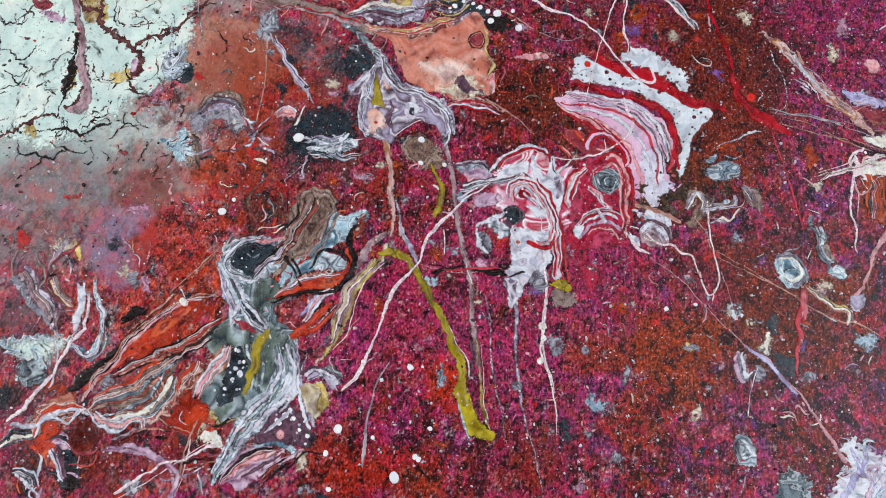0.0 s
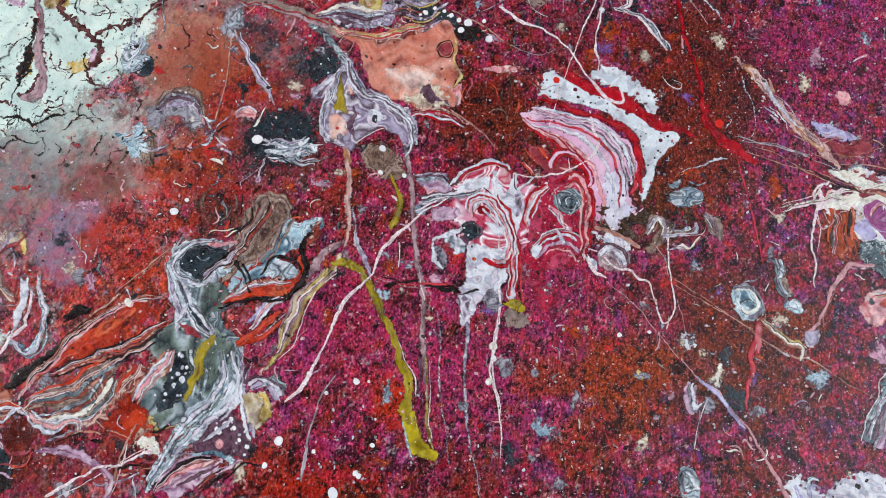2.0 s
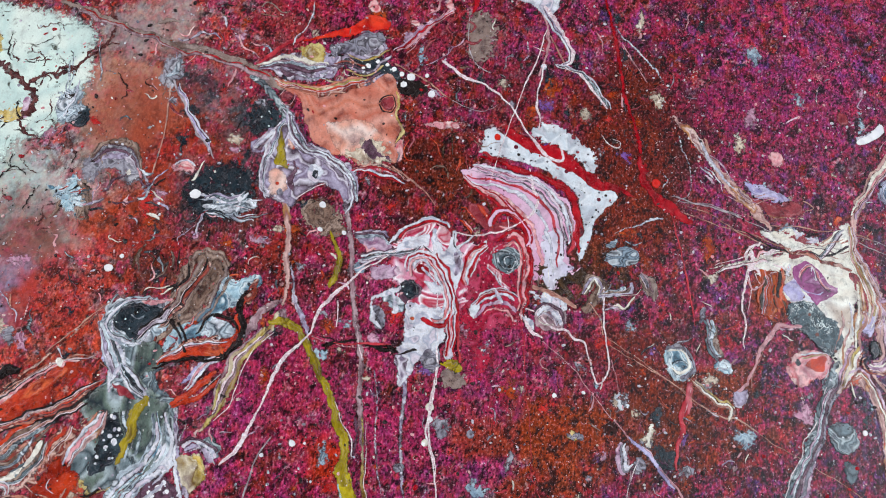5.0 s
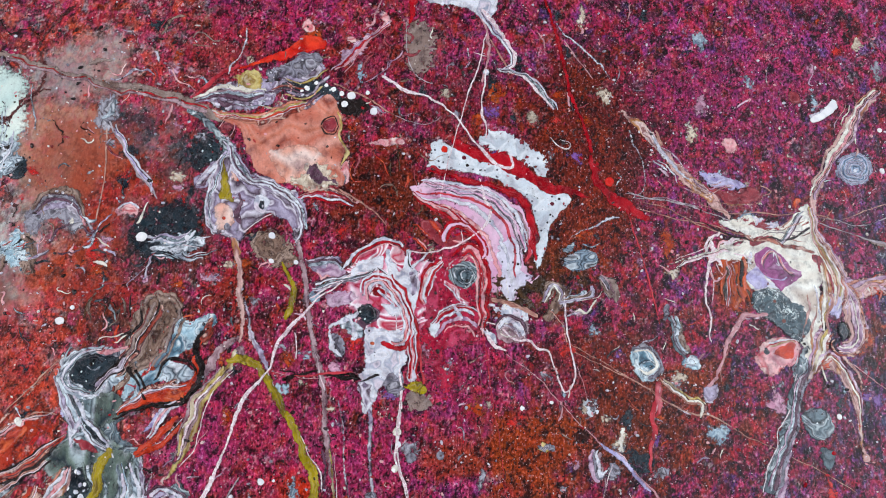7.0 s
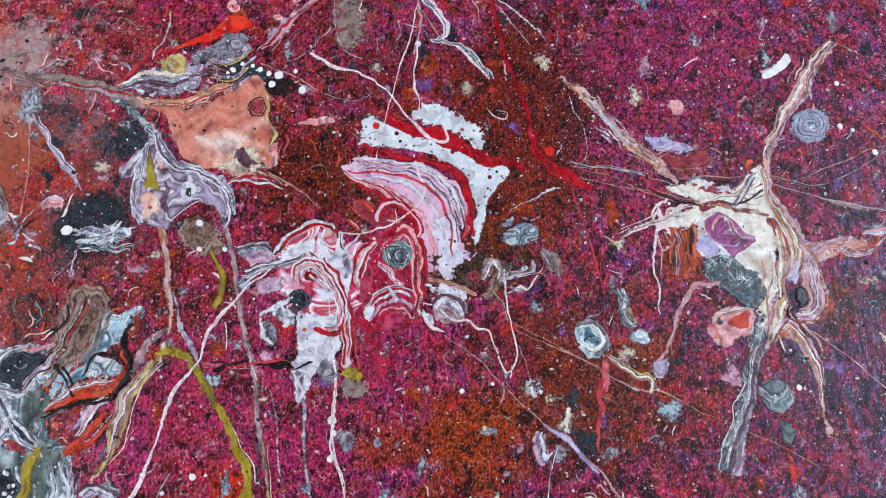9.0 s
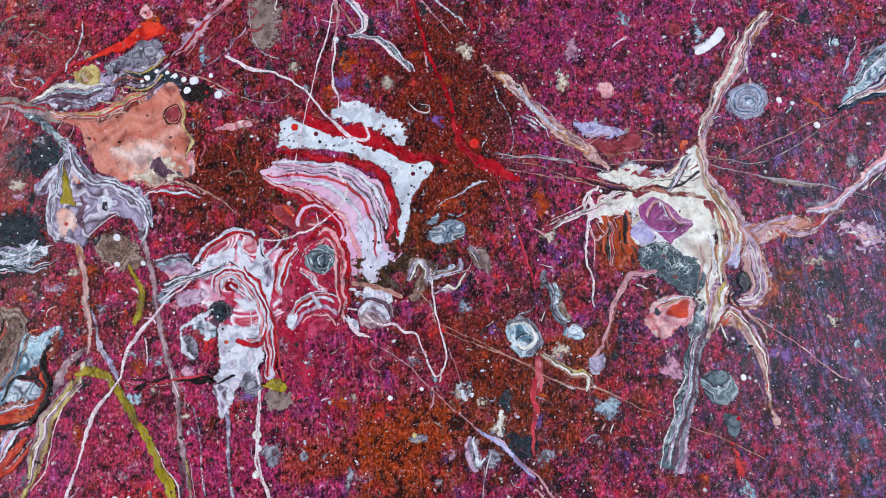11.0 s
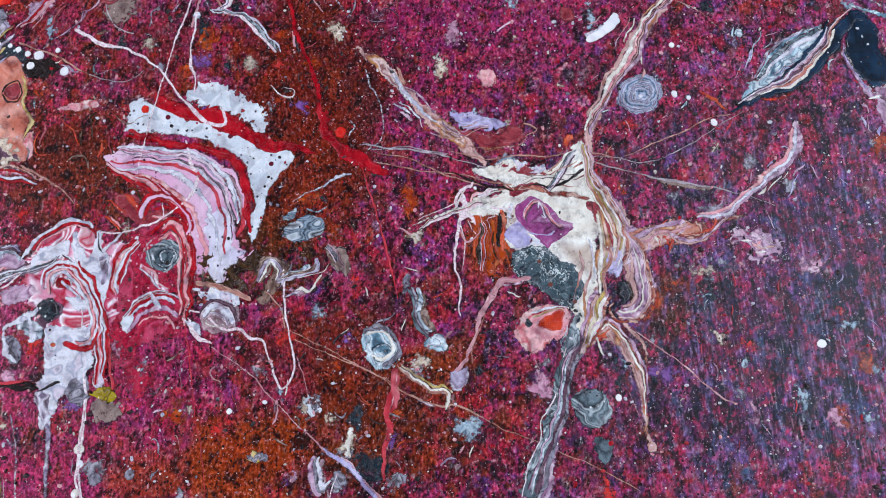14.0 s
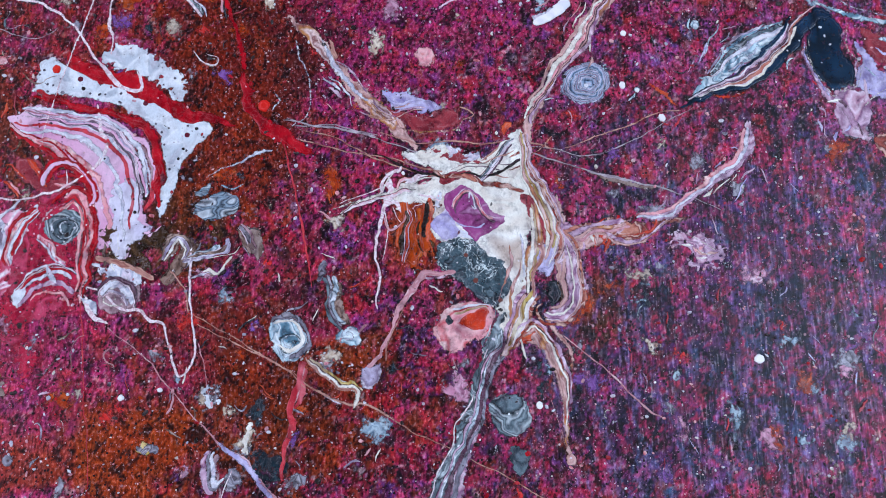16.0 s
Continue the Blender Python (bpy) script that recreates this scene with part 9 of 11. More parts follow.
coil("white eddy", WHITE, 169.2, -63.5, 2.8, 1.4, 0.70, 0.56, 120)
coil("cream eddy", CREAM, 166.3, -50.7, 2.5, 1.4, 0.54, 0.5, 60)
coil("slate eddy", SLATE, 128.5, -132.2, 4.0, 1.8, 0.81, 0.56, 60)
streaks("pale upright streak", [SILVER, WHITE], -103.7, 50.7, 7.3, 29.1, -95.0, 0.3, 5, 24.3, 0.97, 0.3, 150)
streaks("brown and cream streak", [DRAB, CREAM, LILAC, UMBER], 98.3, -35.1, 7.4, 5.5, -20.0, 0.9, 8, 9.2, 0.92, 0.42, 151)
streaks("brown and cream streak", [DRAB, LILAC, CREAM, UMBER], 118.3, -41.0, 9.2, 5.8, 30.0, 1.0, 8, 13.8, 1.15, 0.44, 152)

# fine spatter, too small to tell apart singly
def spatter(label, mat, count, least, most, seed, high=0.5, lo=(-190, -150), hi=(340, 90)):
    """Many tiny flat drops in drifts, joined into one part."""
    rng = np.random.default_rng(seed)
    x, y = rng.uniform(lo[0], hi[0], 4 * count), rng.uniform(lo[1], hi[1], 4 * count)
    keep = np.nonzero(fbm(x / 16, y / 16, seed % 37) + 0.25 * rng.random(4 * count) > 0.64)[0][:count]
    r = np.minimum(most, least * (1 - rng.random(len(keep))) ** -0.55)
    a = np.linspace(0, 2 * np.pi, 8, endpoint=False)[None]
    wob = 1 + 0.09 * rng.normal(size=(len(keep), 8))
    skew = rng.uniform(0.75, 1.3, len(keep))[:, None]
    rings = []
    for q, h in ((1.0, -0.1), (0.9, 1.0), (0.25, 1.15)):
        rings.append(np.stack([x[keep][:, None] + q * skew * r[:, None] * wob * np.cos(a), y[keep][:, None] + q / skew * r[:, None] * wob * np.sin(a),
                               0 * wob + h * np.minimum(0.3, 0.12 + 0.3 * r)[:, None] * high], 2))
    verts = np.stack(rings, 1).reshape(-1, 3)
    i = np.arange(len(keep) * 24).reshape(-1, 3, 8)
    j = np.roll(i, -1, 2)
    quads = np.concatenate([np.stack([i[:, m], j[:, m], j[:, m + 1], i[:, m + 1]], -1).reshape(-1, 4) for m in (0, 1)]
                           + [np.stack([i[:, 2, 0], i[:, 2, 2], i[:, 2, 4], i[:, 2, 6]], -1)])
    rim = np.full(len(verts), 1.2)
    hang(film("spatter", verts, quads, mat, rim, rim), None, label, "stuff")


spatter("fine white spatter", WHITE, 1800, 0.14, 0.55, 301, 1.0)
spatter("fine pink spatter", PINK, 1500, 0.16, 0.6, 302, 0.9)
spatter("fine black spatter", BLACK, 2200, 0.18, 0.8, 303, 0.9)
spatter("fine grey spatter", GREYCELL, 400, 0.2, 0.6, 304, 0.9)
spatter("fine red spatter", CRIMSON, 500, 0.2, 0.8, 305, 0.9)
spatter("white and grey spatter in the red corner", SILVER, 500, 0.16, 0.5, 306, 0.9, hi=(20, 60))
spatter("cream spatter", CREAM, 300, 0.16, 0.5, 307, 0.9)


# white and red lace, drawn fold by fold
pool("paint_pool", "", REDWASH, 0.3, 1.3, [(67.4, -23.9), (78.4, -15.9), (88.3, -18.6), (89.9, -35.8), (87.6, -52.8), (77.4, -58.7), (66.8, -60.4), (61.7, -51.8)])
pool("paint_pool", "crimson wash under white lace", LACE, 0.4, 1.2, [(34.9, -28.0), (41.4, -19.5), (52.3, -16.1), (58.7, -22.2), (67.4, -23.9), (69.4, -32.8), (67.1, -43.5), (64.8, -51.9), (61.0, -60.2), (50.0, -53.4), (37.2, -44.4)])
pool("paint_pool", "", REDWASH, 0.3, 1.6, [(65.8, -60.4), (73.2, -58.6), (77.1, -69.1), (74.8, -79.2), (68.8, -70.8), (64.7, -64.5)])
ribbon("lilac and white combed fold", [LILAC, WHITE, SLATE, WHITE, PLUM], 0.6, [(19.9, -34.0, 3.02), (26.4, -33.1, 4.31), (32.8, -31.7, 3.88), (41.4, -29.0, 3.02), (46.8, -25.2, 2.17)])
ribbon("", [SILVER, PLUM, LILAC], 0.6, [(18.0, -25.8, 3.04), (24.0, -22.9, 3.04), (30.6, -23.7, 3.04), (35.4, -27.4, 3.03)])
pool("paint_pool", "", LAVENDER, 0.62, 0.5, [(22.4, -26.4), (28.4, -24.9), (34.5, -26.9), (35.8, -30.0), (30.7, -31.1), (25.3, -30.0)])
pool("paint_pool", "", LAVENDER, 0.62, 0.6, [(29.0, -38.0), (36.1, -35.7), (38.9, -38.7), (35.5, -42.2), (31.2, -41.1)])
ribbon("pink arch of paint", [PINK, CRIMSON, WHITE], 0.66, [(34.5, -26.9, 2.17), (38.8, -21.4, 3.04), (44.6, -17.6, 3.05), (50.5, -15.6, 3.05), (55.5, -17.6, 2.18), (58.7, -22.4, 1.30)])
pool("paint_pool", "white fold of the lace", WHITE, 0.7, 0.5, [(38.2, -24.9), (43.6, -22.4), (47.9, -20.4), (50.1, -23.6), (49.2, -27.1), (43.6, -27.7), (39.7, -29.8), (36.1, -31.4)])
pool("paint_pool", "branching white trunk of the lace", WHITE, 0.72, 0.35, [(49.2, -19.1), (51.4, -18.3), (53.1, -23.3), (56.1, -27.4), (57.4, -24.4), (58.3, -20.0), (60.1, -19.4), (61.3, -24.1), (62.8, -28.6), (63.6, -33.0), (64.2, -39.1), (62.4, -43.7), (63.2, -48.7), (62.4, -60.2), (63.6, -69.6), (61.9, -71.6), (60.0, -68.4), (59.7, -60.1), (60.0, -51.7), (58.1, -45.3), (56.0, -40.9), (53.1, -35.3), (51.1, -30.3), (49.6, -25.4)])
pool("paint_pool", "", LILAC, 0.78, 0.3, [(59.1, -28.0), (61.3, -27.6), (63.0, -32.5), (62.5, -37.3), (60.3, -38.0), (59.1, -33.4)])
strand("paint_streak", "", WHITE, 0.74, [(60.9, -26.9, 1.51), (63.5, -23.7, 1.08), (66.1, -19.9, 0.87)])
strand("paint_streak", "", BLACK, 0.76, [(58.8, -20.2, 0.43), (60.0, -24.9, 0.87), (61.3, -27.2, 0.65)])
ribbon("red and white stripes drawn downwards", [WHITE, CRIMSON, PINK, CRIMSON, WHITE, CRIMSON], 0.8, [(46.8, -26.8, 2.60), (51.1, -30.3, 5.17), (55.4, -36.1, 6.01), (58.6, -42.7, 5.55), (61.1, -49.6, 5.09), (61.6, -60.2, 4.21), (62.3, -70.6, 3.34)])
ribbon("red and white ring of the lace", [WHITE, PINK, WHITE, CRIMSON, WHITE], 0.82, [(41.9, -39.9, 5.14), (42.7, -33.4, 5.17), (47.0, -30.5, 5.18), (52.2, -32.5, 5.16), (55.6, -38.3, 5.14), (58.6, -44.2, 5.11), (59.8, -49.6, 5.09), (58.5, -54.8, 5.07), (54.2, -56.3, 5.07), (49.6, -54.5, 5.08)])
pool("paint_pool", "", CRIMSON, 0.86, 0.3, [(45.8, -34.8), (48.3, -33.6), (51.3, -35.9), (50.0, -38.5), (46.8, -37.7)])
strand("paint_streak", "", WHITE, 0.95, [(48.1, -35.4, 1.50), (49.2, -37.1, 1.07), (51.3, -39.4, 1.28), (53.0, -41.2, 0.85)])
pool("paint_pool", "", WHITE, 0.8, 0.5, [(48.3, -41.0), (52.6, -40.3), (56.4, -42.2), (56.4, -45.2), (51.7, -44.6)])
pool("paint_pool", "dark cell in white lace", INK, 0.84, 0.5, [(38.7, -43.0), (42.6, -41.2), (46.4, -42.6), (47.1, -46.5), (44.1, -48.7), (40.5, -47.3)])
pool("paint_pool", "", WHITE, 0.86, 0.4, [(42.8, -45.5), (44.5, -43.8), (45.4, -46.9), (43.7, -48.1)])
strand("paint_streak", "", WHITE, 0.66, [(27.7, -50.4, 1.06), (31.3, -48.0, 1.92), (35.6, -46.5, 2.13), (39.8, -44.9, 1.71), (41.1, -42.4, 0.86)])
strand("paint_streak", "", WHITE, 0.68, [(28.4, -50.4, 1.28), (29.7, -54.3, 1.70), (30.6, -58.9, 1.90), (33.2, -61.5, 1.26)])
strand("paint_streak", "", WHITE, 0.68, [(36.8, -46.5, 1.71), (38.1, -50.4, 2.12), (39.0, -53.8, 2.33), (37.3, -55.4, 1.06)])
pool("paint_pool", "", GREYCELL, 0.6, 0.7, [(29.9, -52.6), (34.1, -53.2), (35.7, -58.7), (32.4, -62.3), (29.3, -58.0)])
pool("paint_pool", "", SILVER, 0.6, 0.8, [(32.0, -48.0), (37.3, -46.5), (41.5, -49.9), (41.1, -55.2), (37.3, -51.8), (34.1, -51.1)])
pool("paint_pool", "", BRICK, 0.7, 0.4, [(32.2, -49.5), (35.2, -49.0), (36.5, -51.2), (33.9, -52.8)])
pool("paint_pool", "white ghost-like drip under the lace", WHITE, 0.74, 0.8, [(42.6, -49.9), (50.0, -48.8), (58.5, -52.1), (58.0, -57.9), (58.8, -62.6), (57.5, -68.3), (54.2, -70.2), (49.2, -71.1), (46.9, -76.1), (44.8, -82.5), (42.5, -80.0), (41.7, -75.9), (41.6, -67.7), (43.7, -61.5), (42.0, -55.2)])
pool("paint_pool", "", LILAC, 0.8, 0.7, [(41.6, -69.3), (47.1, -71.0), (45.8, -78.1), (44.8, -82.5), (42.5, -80.0)])
pool("paint_pool", "", GREYCELL, 0.8, 0.6, [(50.0, -69.0), (53.1, -66.5), (56.3, -68.3), (57.3, -72.4), (54.1, -76.4), (51.2, -74.6)])
strand("paint_streak", "", CRIMSON, 0.9, [(49.2, -55.1, 1.69), (53.2, -57.3, 2.53), (58.5, -56.9, 2.53), (61.0, -54.3, 1.69)])
strand("paint_streak", "", BLACK, 0.9, [(41.6, -69.7, 0.42), (45.4, -68.0, 0.84), (48.3, -67.1, 0.63)])
strand("paint_streak", "", BLACK, 0.6, [(28.0, -68.4, 0.42), (33.3, -69.0, 1.47), (39.1, -69.2, 1.67), (42.5, -68.5, 0.63)])
strand("paint_streak", "", THREAD_RED, 0.55, [(16.6, -69.8, 0.42), (24.9, -68.7, 0.63), (33.3, -67.3, 0.84), (39.1, -67.2, 0.63)])
drop("paint_drop", "orange drop", EMBER, 45.8, -56.2, 0.95, 1.1)
drop("paint_drop", "", BLACK, 44.5, -51.1, 0.48, 1.1)
drop("paint_drop", "", BLACK, 46.9, -59.6, 0.32, 1.1)
ribbon("red and white fold", [WHITE, CRIMSON, WHITE, PINK, CRIMSON], 0.7, [(67.1, -40.9, 4.27), (65.7, -35.2, 5.15), (67.3, -29.6, 5.17), (70.6, -26.3, 4.32), (74.3, -22.9, 2.16)])
pool("paint_pool", "", WHITE, 0.72, 0.5, [(69.5, -23.6), (72.6, -21.9), (73.9, -23.7), (70.8, -26.7)])
pool("paint_pool", "", SPOTTED, 0.7, 0.8, [(67.0, -52.4), (66.6, -48.2), (70.2, -46.2), (71.6, -50.1), (69.9, -54.6)])
ribbon("", [WHITE, CRIMSON, PINK, WHITE], 0.74, [(68.7, -48.9, 2.12), (71.7, -45.8, 2.98), (76.0, -43.9, 3.40), (81.1, -43.0, 2.98), (86.2, -45.1, 2.12)])
ribbon("", [PINK, REDWASH, LAVENDER], 0.7, [(72.0, -54.3, 3.38), (73.8, -49.7, 3.39), (78.7, -47.6, 3.39), (84.0, -48.9, 3.39), (87.4, -53.3, 3.38)])
strand("paint_streak", "", WHITE, 0.8, [(77.8, -42.2, 0.85), (79.0, -44.8, 1.70), (80.2, -46.6, 0.85)])
ribbon("red flow beside the chevron", [PINK, CRIMSON, THREAD_RED, PINK, CRIMSON], 0.62, [(78.2, -22.2, 4.33), (83.7, -19.1, 5.64), (88.1, -24.8, 5.61), (89.5, -33.6, 5.57), (88.8, -42.2, 4.68), (87.6, -52.8, 2.53)])
ribbon("", [WHITE, LACE, PINK], 0.62, [(74.1, -33.0, 2.15), (77.9, -35.3, 2.14), (81.0, -39.8, 2.13), (85.3, -41.0, 2.13)])
pool("paint_pool", "", WHITE, 0.75, 0.6, [(87.8, -48.6), (89.8, -50.8), (92.3, -52.6), (94.7, -56.3), (92.2, -55.1), (89.1, -53.3)])
pool("paint_pool", "", OLIVE, 0.6, 0.8, [(59.4, -71.5), (62.5, -70.6), (66.0, -71.9), (65.0, -74.4), (60.8, -74.2)])

# the rose flank of the chevron
pool("paint_pool", "rose-white pool with dark specks", ROSEPALE, 0.46, 0.9, [(59.0, 5.9), (67.9, 11.3), (76.7, 8.5), (89.9, 4.5), (98.4, -2.8), (103.5, -12.1), (105.2, -23.3), (108.2, -29.0), (112.5, -28.0), (110.2, -32.3), (104.9, -29.9), (102.6, -34.2), (104.5, -38.6), (99.1, -40.5), (95.0, -36.0), (93.2, -38.1), (89.8, -33.6), (89.5, -22.6), (88.1, -18.1), (80.7, -11.1), (69.9, -2.0)])
pool("paint_pool", "", COOLWHITE, 0.5, 0.9, [(95.3, -16.2), (102.4, -13.4), (105.1, -25.5), (108.5, -30.5), (101.4, -38.0), (98.1, -40.5), (95.0, -35.6), (94.3, -25.1)])
ribbon("red lower edge of the chevron", [CRIMSON, PINK, CRIMSON], 0.62, [(60.3, 4.0, 2.21), (69.9, -1.5, 3.52), (78.6, -6.9, 3.94), (85.0, -13.1, 3.48), (89.7, -15.5, 1.30)])
pool("paint_pool", "", DRAB, 0.55, 0.6, [(66.0, 0.5), (78.6, -4.7), (84.6, -9.9), (80.7, -10.6), (72.0, -5.3)])
ribbon("", [CRIMSON, ROSEPALE, CRIMSON], 0.66, [(73.6, -17.1, 3.04), (74.6, -10.4, 3.06), (80.7, -8.4, 3.06), (86.7, -12.7, 3.05), (89.6, -18.2, 3.04), (88.1, -24.8, 3.02)])
ribbon("grey and white combed bands", [WHITE, GREYCELL, ROSEPALE, LILAC, COOLWHITE, MAUVE, ROSEPALE], 0.6, [(64.6, 9.8, 1.78), (78.9, 6.1, 4.42), (89.9, 3.8, 6.17), (98.5, -1.9, 7.02), (103.9, -8.0, 6.98), (105.7, -16.7, 6.07), (106.6, -25.1, 3.44)])
strand("paint_streak", "glossy red band of the chevron", CRIMSON, 0.64, [(67.1, 15.8, 1.56), (81.2, 10.9, 2.66), (94.4, 7.5, 2.65), (104.8, 1.5, 3.30), (108.8, -6.7, 3.71), (109.6, -16.4, 3.03), (110.2, -23.5, 1.29)])
pool("paint_pool", "", BRICK, 0.8, 0.2, [(109.0, -12.3), (110.8, -10.6), (111.5, -13.8), (110.9, -16.4), (109.2, -15.9)])
drop("paint_drop", "", BLACK, 83.1, 16.4, 0.67, 1.1)
drop("paint_drop", "", BLACK, 92.2, -7.1, 0.33, 1.1)
drop("paint_drop", "", BLACK, 100.2, -14.2, 0.33, 1.1)
drop("paint_drop", "", BLACK, 102.1, -21.0, 0.32, 1.1)
drop("paint_drop", "", BLACK, 96.5, -24.1, 0.32, 1.1)
drop("paint_drop", "", BLACK, 103.0, -25.0, 0.48, 1.1)
drop("paint_drop", "", BLACK, 98.6, -27.4, 0.32, 1.1)
drop("paint_drop", "", BLACK, 105.3, -20.7, 0.49, 1.1)
drop("paint_drop", "", BLACK, 105.8, -25.1, 0.48, 1.1)
drop("paint_drop", "", BLACK, 116.3, -4.7, 0.49, 1.1)
drop("paint_drop", "", BLACK, 120.2, 2.0, 0.49, 1.1)
drop("paint_drop", "", BLACK, 111.4, 2.4, 0.33, 1.1)
drop("paint_drop", "", BLACK, 115.3, -8.1, 0.49, 1.1)
drop("paint_drop", "", BLACK, 89.1, 14.3, 0.33, 1.1)

# the cream shape and its cells
pool("paint_pool", "cream body with dark slits", CREAM, 0.62, 0.8, [(185.1, -6.5), (194.4, -5.1), (203.4, -8.8), (214.6, -7.1), (219.7, -1.6), (222.6, 0.2), (223.5, -6.5), (221.7, -14.1), (224.6, -19.2), (224.9, -27.5), (223.1, -34.8), (223.2, -43.9), (221.4, -54.6), (219.0, -61.5), (216.2, -65.2), (214.6, -61.2), (217.0, -54.3), (215.8, -47.1), (211.8, -41.5), (205.3, -33.8), (195.3, -35.0), (194.1, -27.6), (196.4, -20.2), (188.0, -20.1), (182.5, -21.3), (178.7, -22.6), (184.5, -17.6), (192.0, -15.2), (197.6, -13.8), (190.4, -10.3)])
pool("paint_pool", "", BRICK, 0.68, 1.0, [(195.7, -13.5), (203.1, -13.3), (209.4, -14.9), (208.6, -18.1), (203.7, -17.6), (197.3, -18.0)])
pool("paint_pool", "", BRICK, 0.68, 1.2, [(192.5, -5.6), (199.8, -7.4), (209.1, -7.2), (212.6, -8.9), (203.3, -11.1), (196.0, -8.7)])
strand("paint_streak", "dark slit across the cream shape", BLACK, 0.74, [(177.6, -7.6, 0.37), (184.8, -11.5, 0.74), (193.9, -13.8, 0.73), (203.0, -14.9, 0.73), (212.2, -14.3, 0.91), (218.9, -11.2, 0.73), (224.6, -8.9, 0.55)])
strand("paint_streak", "", CORAL, 0.76, [(193.9, -12.8, 0.73), (199.3, -14.7, 1.10), (210.2, -16.8, 1.64), (217.4, -17.6, 2.18), (222.7, -19.8, 1.09)])
ribbon("", [PLUM, WHITE, SLATE, CREAM], 0.72, [(208.4, -16.1, 2.92), (212.2, -13.5, 2.92), (215.3, -9.8, 2.93), (218.0, -5.8, 2.94), (220.5, -2.8, 2.95)])
pool("paint_pool", "periwinkle crescent of a cell", PERIWINKLE, 0.74, 0.4, [(193.4, -29.8), (195.3, -26.5), (198.4, -23.7), (200.3, -27.9), (202.9, -30.9), (203.1, -33.6), (199.4, -35.5), (195.3, -33.8)])
pool("paint_pool", "orchid purple cell", ORCHID, 0.78, 0.35, [(197.3, -23.1), (200.5, -19.7), (205.3, -18.2), (209.9, -20.6), (213.2, -24.9), (217.6, -28.5), (215.9, -31.4), (211.1, -33.0), (206.9, -35.9), (203.9, -33.0), (201.2, -30.2), (198.4, -28.2)])
ribbon("", [PLUM, PINK, ORCHID], 0.9, [(200.0, -26.4, 1.81), (202.1, -22.4, 1.82), (205.5, -20.3, 1.82), (207.9, -22.0, 1.81), (209.5, -25.8, 1.81), (213.8, -28.3, 1.80), (216.8, -29.6, 1.80)])
strand("paint_streak", "", WHITE, 0.95, [(205.0, -22.9, 0.36), (206.2, -20.8, 0.73), (207.3, -25.3, 0.54), (205.9, -24.5, 0.36)])
strand("paint_streak", "", PERIWINKLE, 0.92, [(201.2, -29.5, 0.72), (205.5, -30.8, 0.90), (210.6, -29.3, 0.72)])
pool("paint_pool", "slate film with a white web", WEB, 0.72, 0.9, [(195.3, -38.0), (201.5, -36.5), (206.9, -35.9), (212.5, -38.2), (216.3, -43.5), (218.7, -49.1), (217.2, -53.6), (212.5, -55.5), (207.4, -52.4), (203.7, -50.4), (199.7, -46.2), (197.1, -42.1)])
pool("paint_pool", "dark wedge beside the cream body", BRICK, 0.78, 0.5, [(220.8, -20.8), (224.1, -20.3), (227.6, -25.4), (230.8, -33.4), (228.3, -37.3), (225.7, -30.1), (222.6, -28.8)])
ribbon("sandy bands flowing down", [CREAM, SAND, OCHRE, CREAM, CORAL, SAND, LAVENDER], 0.84, [(223.1, -0.6, 2.95), (223.7, -8.4, 4.40), (225.6, -16.2, 5.46), (228.5, -23.2, 6.14), (231.1, -30.1, 7.17), (231.2, -37.1, 7.13), (227.9, -44.9, 5.31)])
ribbon("", [CREAM, OCHRE, SAND], 0.8, [(224.0, -21.8, 3.26), (225.3, -31.2, 3.23), (225.7, -38.6, 3.21), (223.8, -47.5, 3.18), (224.0, -52.9, 3.16)])
pool("paint_pool", "", PERIWINKLE, 0.86, 0.6, [(225.2, -42.2), (227.6, -36.9), (230.6, -35.2), (230.9, -40.0), (229.0, -44.6), (226.5, -44.8)])
ribbon("lavender loop of paint", [SAND, LAVENDER, CREAM, LAVENDER, SAND, CORAL], 0.8, [(231.7, -31.6, 4.66), (235.3, -38.4, 6.40), (236.6, -46.5, 7.06), (236.2, -53.6, 6.66), (232.2, -58.3, 5.59), (227.8, -57.0, 4.20), (227.8, -54.0, 2.11)])
pool("paint_pool", "", INK, 0.82, 0.6, [(228.0, -47.8), (231.2, -47.6), (232.2, -51.6), (230.4, -55.4), (228.1, -54.2)])
pool("paint_pool", "", BLOOM_RUST, 0.5, 1.0, [(237.7, -50.1), (241.3, -49.4), (242.3, -55.7), (238.3, -60.8), (234.7, -61.4), (237.0, -56.3)])
ribbon("", [LAVENDER, SAND, OCHRE, CREAM, CORAL], 0.82, [(224.5, -51.2, 5.28), (221.5, -56.7, 5.96), (218.8, -63.2, 5.23), (215.3, -68.2, 3.47)])
ribbon("sandy drip", [SAND, CREAM, CORAL, LAVENDER], 0.84, [(219.4, -65.0, 2.78), (224.4, -60.0, 3.84), (227.5, -63.7, 3.82), (231.0, -70.8, 3.45), (233.4, -81.1, 2.39), (232.5, -89.4, 1.69)])
ribbon("", [THREAD_PINK, SAND, LAVENDER], 0.7, [(236.5, -35.5, 1.78), (241.2, -34.0, 3.57), (246.8, -31.5, 3.57), (254.2, -29.5, 2.50)])
pool("paint_pool", "pink bean-shaped cell", PINK, 0.8, 0.4, [(196.1, -62.4), (197.4, -57.2), (201.1, -54.5), (207.3, -53.8), (212.5, -55.5), (212.9, -59.4), (209.3, -63.8), (204.6, -66.3), (199.2, -68.6), (196.7, -66.6)])
